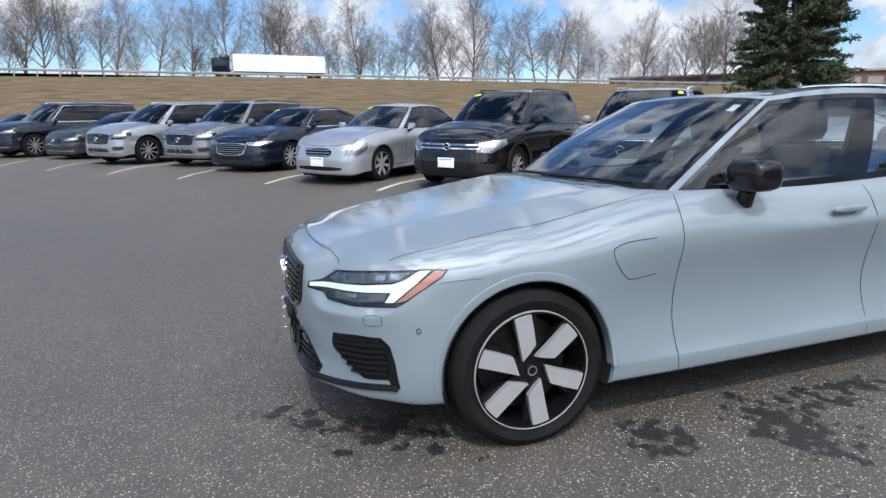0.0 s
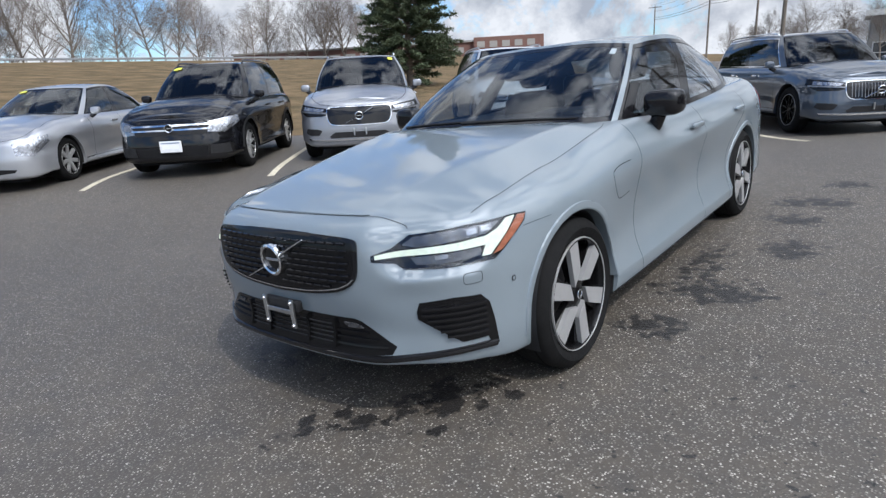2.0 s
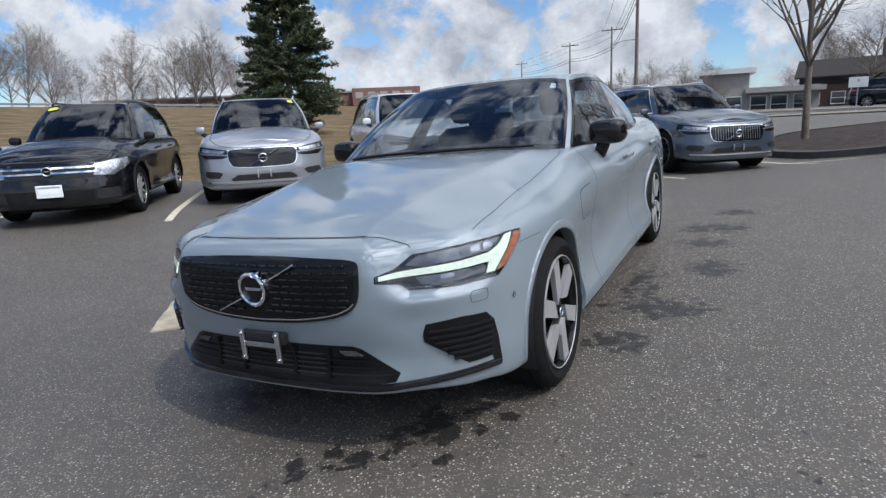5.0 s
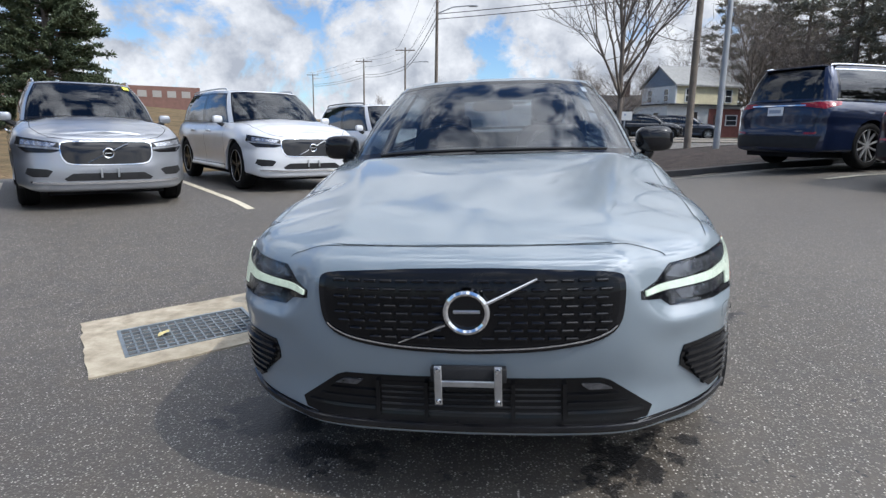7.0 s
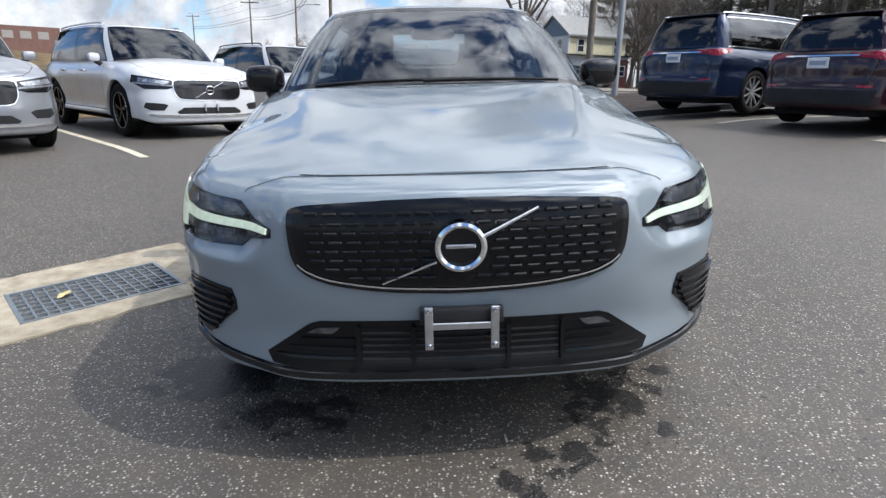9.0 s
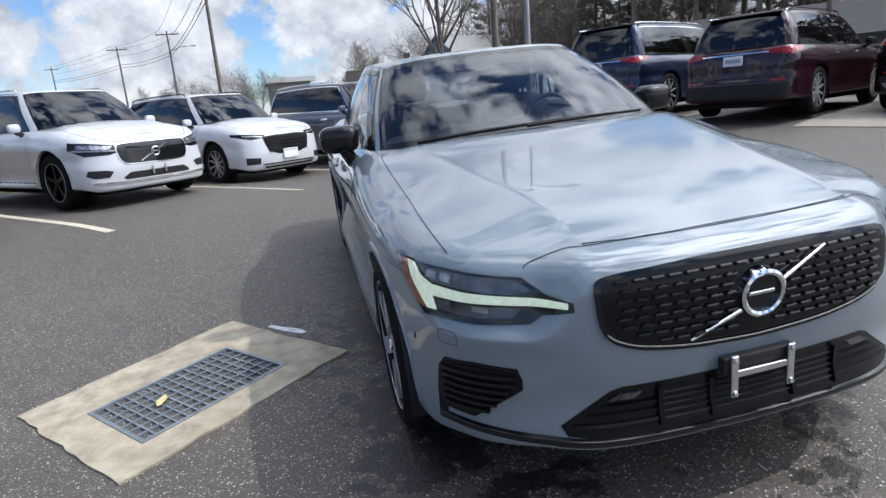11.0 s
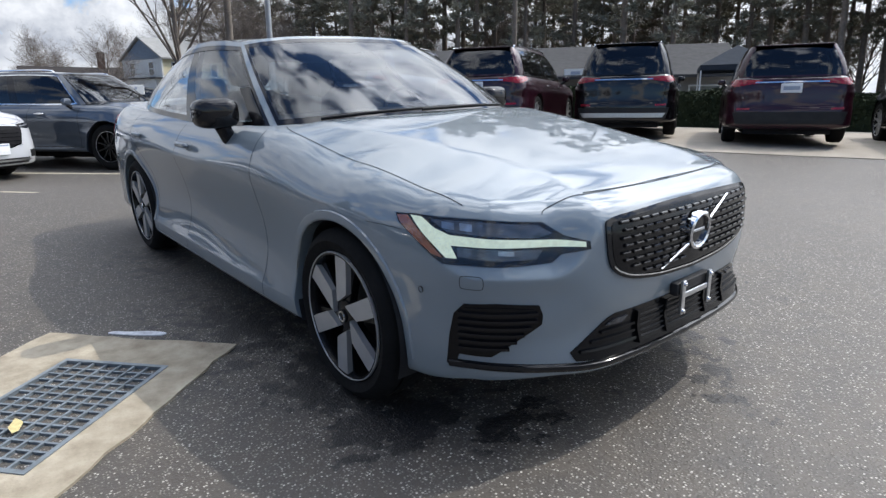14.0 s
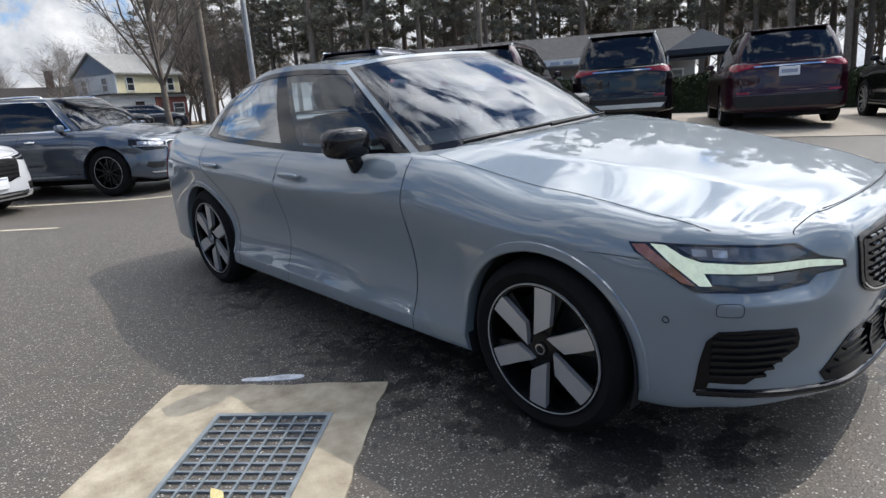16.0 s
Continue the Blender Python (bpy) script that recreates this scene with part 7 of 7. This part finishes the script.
def build_trees():
    rng = random.Random(11)
    kinds = [bare_tree(s, 10, sp, 4, .13, tr, 3) for s, sp, tr in ((1, .78, .22), (2, .62, .16), (5, .95, .24), (9, .70, .12))]
    # line of bare trees beyond the motorway
    for k in range(64):
        az = -114 + k * 1.18 + rng.uniform(-.6, .6)
        d = rng.uniform(126, 170) + max(0, az + 75) * 1.0
        x, y = far(az, d)
        big = rng.random() < .55
        s = (rng.uniform(1.75, 2.45) if big else rng.uniform(.9, 1.5)) * (1.0 if az < -62 else .82)
        plant("bare_tree", kinds[rng.randrange(4)], (BARK, TWIG), ("trunk", "crown"), x, y, 5.2, rng.random() * 6.28, s * d / 140, "leafless deciduous tree beyond the motorway", "tree", "bare trees")
    # street trees on the island and across the road
    st = bare_tree(21, 9.5, .50, 4, .095, .16, 4)
    plant("bare_tree", st, (BARK, TWIG), ("trunk", "crown"), 2.62, 13.2, ground_z(2.62, 13.2) + .15, 0.4, 1.0, "leafless young street tree in the mulch island", "tree", "bare trees")
    st2 = bare_tree(33, 8.0, 1.0, 4, .14, .2, 3)
    for az, d, s in ((-6.6, 70, .8), (9.4, 58, 1.0), (-2.0, 75, .7)):
        x, y = far(az, d)
        plant("bare_tree", st2, (BARK, TWIG), ("trunk", "crown"), x, y, ground_z(x, y), az, s, "leafless spreading tree across the road", "tree", "bare trees")
    # brown thicket behind the houses
    for k in range(46):
        az = rng.uniform(-14, 34)
        d = rng.uniform(112, 145)
        x, y = far(az, d)
        plant("bare_tree", kinds[rng.randrange(4)], (BARK, BRUSH), ("trunk", "crown"), x, y, ground_z(x, y), rng.random() * 6.28, rng.uniform(.9, 1.35) * (.75 if az < 6 else 1.25), "leafless brown tree in a thicket", "tree", "thicket trees")
    # the big fir on the grass
    f = conifer(3, 17.0, 1.0, 4.7, 84, -.04, .32, 64)
    x, y = far(-39.8, 47.0)
    plant("fir_tree", f, (BARK, NEEDLE_F), ("trunk", "crown"), x, y, ground_z(x, y), 0, .94, "tall dark green fir standing on dry grass", "tree", "")
    # pine wood in the east
    pines = [conifer(s, 19.0, b, 3.0, 22, -.05, .5, 16, True) for s, b in ((41, 6.0), (42, 8.0), (43, 4.5), (44, 9.5))]
    for k in range(76):
        az = 18 + 78 * ((k * .6180339) % 1.0) ** .85
        d = 56 + 30 * ((k * .7548777) % 1.0) + max(0, 30 - az) * 2.6
        x, y = far(az, d, -1.0, -2.0)
        plant("pine_tree", pines[k % 4], (BARK, NEEDLE), ("trunk", "crown"), x, y, ground_z(x, y), k * 2.4, rng.uniform(.85, 1.2), "tall dark pine with a bare lower trunk", "tree", "pine wood")
    for k in range(64):
        az = 15 + 82 * ((k * .5698403) % 1.0)
        d = 74 + 34 * rng.random()
        x, y = far(az, d)
        plant("bare_tree", kinds[k % 4], (BARK, BRUSH), ("trunk", "crown"), x, y, ground_z(x, y), k, rng.uniform(1.3, 1.8), "leafless tree among the pines", "tree", "thicket trees")


build_trees()
# ---------------------------------------------------------------- buildings
SIDING_W = mat("white_siding", (0.60, 0.60, 0.57), 0.7, var=0.08, scale=2)
SIDING_Y = mat("cream_siding", (0.66, 0.60, 0.40), 0.7, var=0.08, scale=2)
SHINGLE = mat("grey_shingle", (0.046, 0.046, 0.047), 0.9, var=0.25, scale=3, bump=0.01, bscale=12)
BRICK = mat("red_brick", (0.10, 0.062, 0.05), 0.9, var=0.25, scale=4)
BRICK_PAINT = mat("faded_red_front", (0.20, 0.075, 0.06), 0.8, var=0.15, scale=3)
BRICK_WING = mat("faded_brick", (0.165, 0.092, 0.075), 0.9, var=0.12, scale=1)
STUCCO = mat("grey_stucco", (0.29, 0.28, 0.26), 0.85, var=0.1, scale=2)
DARK_TIMBER = mat("dark_timber", (0.020, 0.015, 0.013), 0.8, var=0.3, scale=5)
PANE = mat("dark_window", (0.03, 0.035, 0.04), 0.08, coat=0.5, var=0.2, scale=3)
FRAME_W = mat("white_frame", (0.66, 0.66, 0.64), 0.6, var=0.05, scale=5)
TRAILER = mat("trailer_white", (0.72, 0.73, 0.74), 0.5, var=0.05, scale=1)
HEDGE = mat("clipped_hedge", (0.016, 0.024, 0.013), 0.9, color2=(0.034, 0.045, 0.022), scale=9, spec=0.2)
TENT = mat("canopy_cloth", (0.030, 0.037, 0.048), 0.85, var=0.12, scale=3, spec=0.15)


def gable(bm, x0, x1, y0, y1, z0, zr, over=.3, thick=.18):
    """A pitched roof with its ridge along x."""
    ym = (y0 + y1) / 2
    v = lambda *p: bm.verts.new(p)
    a = [v(x, y, z) for x in (x0 - over, x1 + over) for y, z in ((y0 - over, z0 - .1), (ym, zr), (y1 + over, z0 - .1), (y1 + over, z0 - .1 + thick), (ym, zr + thick), (y0 - over, z0 - .1 + thick))]
    bm.faces.new(a[5::-1]); bm.faces.new(a[6:])
    for k in range(6):
        j = (k + 1) % 6
        bm.faces.new((a[k], a[j], a[6 + j], a[6 + k]))


def window_on(bld, x, y, z, w, h, face, plain=None):
    """A window on the wall that faces -y ('s') or -x/+x ('w', 'e')."""
    R_ = {"s": 0, "w": -90, "e": 90}[face]
    m = pose(x, y, z, 0, 0, R_)
    wn = part("window", boxes((-w / 2, -.03, -h / 2, w / 2, .05, h / 2)), plain or PANE, bld, m=m, smooth=False)
    if plain:
        return
    bm = boxes((-w / 2 - .09, -.07, h / 2, w / 2 + .09, .02, h / 2 + .09), (-w / 2 - .09, -.07, -h / 2 - .09, w / 2 + .09, .02, -h / 2),
               (-w / 2 - .09, -.07, -h / 2, -w / 2, .02, h / 2), (w / 2, -.07, -h / 2, w / 2 + .09, .02, h / 2), (-w / 2, -.05, -.03, w / 2, .01, .03))
    part("window_frame", bm, FRAME_W, wn, smooth=False)


def building(name, az, d, turn, label, z=None):
    x, y = far(az, d)
    return thing(name, pose(x, y, ground_z(x, y) if z is None else z, 0, 0, turn), label, "building")


def build_buildings():
    # cream house with a gable
    b = building("house", 14.9, 74, 21, "cream and white two-storey house with a grey shingle roof", 1.9)
    part("wall", boxes((-3.8, -3.1, 2.3, 3.85, 3.2, 4.4)), SIDING_Y, b, "cream clapboard upper wall", smooth=False)
    part("gable_wall", boxes((-3.95, -3.2, 2.3, -3.8, 3.2, 4.4)), SIDING_W, b, smooth=False)
    bm = bmesh.new()
    v = [bm.verts.new((x, y, z)) for x in (-3.95, -3.82) for y, z in ((-3.2, 4.3), (3.2, 4.3), (0, 6.35))]
    for f in ((0, 1, 2), (5, 4, 3), (0, 3, 4, 1), (1, 4, 5, 2), (2, 5, 3, 0)):
        bm.faces.new([v[k] for k in f])
    part("gable_shingles", bm, mat("slate_blue_shingle", (.16, .20, .25), .8, var=.15, scale=6), b, "slate blue shingled gable", smooth=False)
    bm = bmesh.new(); gable(bm, -3.9, 3.9, -3.2, 3.2, 4.35, 6.45, .28); part("roof", bm, mat("pale_grey_shingle", (.26, .26, .25), .9, var=.15, scale=3, bump=.01, bscale=12), b, smooth=False)
    part("lower_wall", boxes((-4.9, -3.3, -1, 4.1, 3.3, 2.3)), SIDING_W, b, "white shop floor under the house", smooth=False)
    part("shop_roof", boxes((-5.2, -3.8, 2.3, 4.3, 3.5, 2.42)), SHINGLE, b, smooth=False)
    part("brick_front", boxes((.2, -3.42, -1, 4.2, -3.28, 2.0)), BRICK_PAINT, b, "faded red shop front", smooth=False)
    part("corner_board", boxes((-3.99, -3.24, 2.3, -3.83, -3.08, 4.4)), FRAME_W, b, smooth=False)
    for yy in (-1.6, 1.5):
        window_on(b, -3.97, yy, 3.35, .75, 1.25, "w")
    for yy in (-1.4, 1.2):
        window_on(b, -4.92, yy, 1.0, .9, 1.0, "w")
    for xx in (-2.3, 2.6):
        window_on(b, xx, -3.12, 3.35, .75, 1.25, "s")
    window_on(b, 3.0, -3.44, .8, 1.3, 1.0, "s")
    part("door", boxes((-2.2, -3.36, -1, -1.2, -3.28, 1.6)), DARK_TIMBER, b, smooth=False)
    part("shop_door", boxes((.8, -3.48, -1, 1.8, -3.40, 1.4)), BRICK, b, smooth=False)
    # flat-roofed shop
    b = building("shop", .2, 80, 5, "flat-roofed pale modern shop with a dark glass front", .6)
    part("wall", boxes((-4.4, -4, -1, 0.2, 4, 4.2)), STUCCO, b, smooth=False)
    part("wall", boxes((0.2, -4, -1, 7.0, 4, 2.6)), STUCCO, b, smooth=False)
    part("parapet", boxes((-4.9, -4.5, 4.2, .8, 4.5, 4.75)), SIDING_W, b, smooth=False)
    part("canopy", boxes((-.2, -5.2, 2.0, 7.4, 4.2, 2.5)), STUCCO, b, smooth=False)
    for xx in (-3.2, -1.3, 1.2, 3.2, 5.4):
        window_on(b, xx, -4.05, .7, 1.5, 1.9, "s")
    # timbered house
    b = building("timbered_house", 7.6, 84, -8, "dark timbered house with a steep roof", .6)
    part("wall", boxes((-5.0, -3.5, -1, 6.5, 3.5, 2.6)), BRICK, b, smooth=False)
    part("upper_wall", boxes((-4.8, -3.6, 2.6, 6.3, 3.4, 3.6)), DARK_TIMBER, b, smooth=False)
    bm = bmesh.new(); gable(bm, -5, 6.5, -3.6, 3.6, 3.4, 5.3); part("roof", bm, DARK_TIMBER, b, smooth=False)
    part("chimney", boxes((2.6, -.4, 5.2, 3.4, .4, 7.2)), BRICK, b, smooth=False)
    for xx in (-3.4, -1, 1.6, 4.2):
        window_on(b, xx, -3.65, 1.1, 1.2, 1.2, "s")
    # red brick block beyond the grass
    b = building("brick_block", -38, 190, 36, "long low red brick building with pale window bands", 5.0)
    part("wall", boxes((-62, -6, -5, 28, 6, 5.6)), BRICK_WING, b, smooth=False)
    part("wing", boxes((10, -9, -5, 30, 5, 6.6)), BRICK_WING, b, smooth=False)
    part("roof", boxes((-62.5, -6.5, 5.6, 10, 6.5, 6.1)), STUCCO, b, smooth=False)
    for k in range(15):
        window_on(b, -59 + k * 4.6, -6.05, 3.4, 3.2, 1.7, "s", STUCCO)
    for k in range(5):
        window_on(b, 12 + k * 3.6, -9.05, 4.6, 2.2, 1.7, "s", STUCCO)
    # row of small shops with a long grey roof behind the hedge
    x, y = far(52, 44, -1, -2)
    b = thing("shop_row", pose(x, y, .6, 0, 0, -52), "low shop row with a long grey shingle roof", "building")
    part("wall", boxes((-15, -2, -1, 9, 6, 2.4)), STUCCO, b, smooth=False)
    bm = bmesh.new(); gable(bm, -15, 9, -3.4, 7, 2.3, 4.5); part("roof", bm, SHINGLE, b, smooth=False)
    part("sign", boxes((-1.6, -3.5, 2.35, 1.6, -3.38, 2.85)), FRAME_W, b, smooth=False)
    for k in range(3):
        part("sign_bar", boxes((-1.2 + k * .85, -3.53, 2.5, -.6 + k * .85, -3.50, 2.7)), PLATE_INK, b, smooth=False)
    for k in range(9):
        window_on(b, -13.5 + k * 2.6, -2.05, 1.0, 1.8, 1.4, "s")
    # tent canopy
    x, y = far(64.0, 33, -1, -2)
    t = thing("canopy_tent", pose(x, y, ground_z(x, y) + .2, 0, 0, -60), "grey pavilion tent on white legs behind the hedge", "tent")
    bm = bmesh.new()
    c = [bm.verts.new(p) for p in ((-1.7, -1.7, 2.1), (1.7, -1.7, 2.1), (1.7, 1.7, 2.1), (-1.7, 1.7, 2.1))]
    e = [bm.verts.new(p) for p in ((-1.7, -1.7, 1.85), (1.7, -1.7, 1.85), (1.7, 1.7, 1.85), (-1.7, 1.7, 1.85))]
    tp = bm.verts.new((0, 0, 3.1))
    for k in range(4):
        j = (k + 1) % 4
        bm.faces.new((c[k], c[j], tp)); bm.faces.new((c[k], e[k], e[j], c[j]))
    part("roof", bm, TENT, t, smooth=False)
    for sx in (-1.65, 1.65):
        for sy in (-1.65, 1.65):
            part("leg", boxes((sx - .03, sy - .03, -.5, sx + .03, sy + .03, 1.9)), FRAME_W, t)
    # hedge: a clipped row of small leaves
    rng = random.Random(8)
    u, v = Vector((.883, .469, 0)), Vector((-.469, .883, 0))
    vs, fs = [], []
    for _ in range(30000):
        a, bb, zz = rng.uniform(15.2, 16.6), rng.uniform(-11, 4.5), rng.random() ** .6 * 1.0
        if min(a - 15.2, 16.6 - a, 1.0 - zz) > .2 and rng.random() < .7:
            continue
        c = u * a + v * bb
        c.z = ground_z(c.x, c.y) + zz + .06 * math.sin(bb * 3)
        d = Vector((rng.gauss(0, 1), rng.gauss(0, 1), rng.gauss(0, 1))).normalized() * .06
        s = d.cross(Vector((rng.gauss(0, 1), rng.gauss(0, 1), rng.gauss(0, 1)))).normalized() * .03
        i = len(vs)
        vs.extend((c - d, c + s, c + d, c - s)); fs.append((i, i + 1, i + 2, i + 3))
    for k in range(8):
        # the dark inside of the hedge
        c = u * 15.9 + v * (-11 + 15.5 * (k + .5) / 8)
        i = len(vs)
        for da in (-.55, .55):
            for db in (-1, 1):
                for dz in (0, .86):
                    p = c + u * da + v * (db * 15.5 / 16)
                    vs.append(Vector((p.x, p.y, ground_z(p.x, p.y) + dz)))
        fs.extend([(i, i + 1, i + 3, i + 2), (i + 4, i + 6, i + 7, i + 5), (i + 1, i + 5, i + 7, i + 3)])
    tagged(part("hedge", mesh_from("hedge", vs, fs, False), HEDGE), "dark clipped evergreen hedge behind the parked cars", "hedge", kind="stuff")
    # small sign on the island
    x, y = far(6.6, 33, 1.8, -2.5)
    t = thing("notice_board", pose(x, y, ground_z(x, y) + .3, 0, 0, -6), "small white notice on a thin post", "sign")
    part("post", boxes((-.025, -.025, -.35, .025, .025, .86)), GALV, t)
    part("board", boxes((-.36, -.05, .74, .36, -.03, 1.18, .01, 1)), FRAME_W, t)
    part("notice_bar", boxes((-.05, -.056, .98, .05, -.05, 1.08)), PLATE_INK, t)


build_buildings()


def motorway():
    A, U = Vector((-108, -10, 0)), Vector((-.08, .997, 0)).normalized()
    NE = Vector((.997, .08, 0)).normalized()
    # carriageway
    bm = bmesh.new()
    rows = []
    for k in range(-30, 45):
        c = A + U * (k * 6)
        rows.append([bm.verts.new((c.x - NE.x * o, c.y - NE.y * o, 6.95)) for o in (0.5, 8, 16, 26)])
    for r0, r1 in zip(rows, rows[1:]):
        for k in range(3):
            bm.faces.new((r0[k], r0[k + 1], r1[k + 1], r1[k]))
    tagged(part("road", bm, ROAD), "motorway carriageway along the top of the grass bank", "road", kind="structure")
    # guard rail with posts
    g = thing("guard_rail", Matrix.Identity(4), "long galvanised guard rail along the motorway", "barrier")
    bm = bmesh.new()
    for zz, o in ((7.62, .0), (7.48, .04), (7.36, .0)):
        tube_path(bm, [A + U * (k * 6) + NE * o + Vector((0, 0, zz)) for k in range(-30, 45)], .07, 4)
    part("rail", bm, GALV, g)
    pm = done(boxes((-.08, -.08, 6.5, .08, .08, 7.6)), "rail_post")
    pm.materials.append(GALV)
    for k in range(-60, 90):
        part("rail_post", pm, None, g, m=Matrix.Translation(A + U * (k * 3)))
    # lorry
    x, y = far(-86.9, 118, 3, -1)
    ang = math.degrees(math.atan2(U.y, U.x))
    t = thing("lorry", pose(x, y, 6.96, 0, 0, ang), "white box semi-trailer with a dark tractor on the motorway", "lorry")
    part("trailer", boxes((-8.1, -1.3, 1.15, 8.1, 1.3, 4.1, .05, 1)), TRAILER, t, "plain white box trailer")
    part("trailer_bars", boxes((-6.9, 1.301, 3.35, -5.2, 1.32, 3.6), ), PLATE_INK, t)
    part("chassis", boxes((-8.0, -.9, .75, 8.0, .9, 1.15)), BLACK_PLASTIC, t)
    part("cab", merge(soft_box(-10.2, 0, 2.0, 1.5, 1.25, 1.5, .3, 10), soft_box(-9.4, 0, 3.4, .9, 1.2, .55, .4, 8)), NAVY, t, "dark tractor cab")
    for xx in (-10.6, -8.6, -7.4, 5.6, 6.8):
        for sy in (-1.1, 1.1):
            bm = bmesh.new()
            lathe(bm, [(-.15, .05), (-.15, .48), (-.1, .5), (.1, .5), (.15, .48), (.15, .05)], 20, "y")
            bmesh.ops.translate(bm, verts=bm.verts, vec=(xx, sy, .5))
            part("wheel", bm, RUBBER, t)
    # lattice mast
    x, y = far(-103.5, 210)
    t = thing("radio_mast", pose(x, y, 5.5), "thin lattice radio mast far behind the motorway", "mast")
    for k in range(3):
        a = k * 2.094
        bm = bmesh.new()
        tube_path(bm, [(1.2 * math.cos(a), 1.2 * math.sin(a), 0), (.4 * math.cos(a), .4 * math.sin(a), 34)], .14, 4)
        part("leg", bm, GALV, t)
        bm = bmesh.new()
        pts = []
        for j in range(18):
            f = j / 17
            r = 1.2 - .8 * f
            aa = a + (2.094 if j % 2 else 0)
            pts.append((r * math.cos(aa), r * math.sin(aa), 34 * f))
        tube_path(bm, pts, .07, 3)
        part("brace", bm, GALV, t)
    # the street to the north
    bm = bmesh.new()
    rows = []
    for k in range(5, 30):
        c = Vector((*far(8, 36), 0)) + Vector((.94, -.34, 0)) * (k * 5 - 40)
        rows.append([bm.verts.new((c.x + .34 * o, c.y + .94 * o, ground_z(c.x + .34 * o, c.y + .94 * o) + .02)) for o in (-5, -1.7, 1.7, 5)])
    for r0, r1 in zip(rows, rows[1:]):
        for k in range(3):
            bm.faces.new((r0[k], r0[k + 1], r1[k + 1], r1[k]))
    tagged(part("road", bm, ROAD), "grey street beyond the planted island", "road", kind="structure")
    for o in (-5.2, 5.2):
        bm = bmesh.new()
        pts = [Vector((*far(8, 36), 0)) + Vector((.94, -.34, 0)) * (k * 5 - 40) + Vector((.34, .94, 0)) * o for k in range(5, 30)]
        tube_path(bm, [(p.x, p.y, ground_z(p.x, p.y) + .05) for p in pts], .07, 4)
        tagged(part("kerb", bm, CONCRETE_PALE), "pale kerb along the street", "kerb", kind="structure")


motorway()
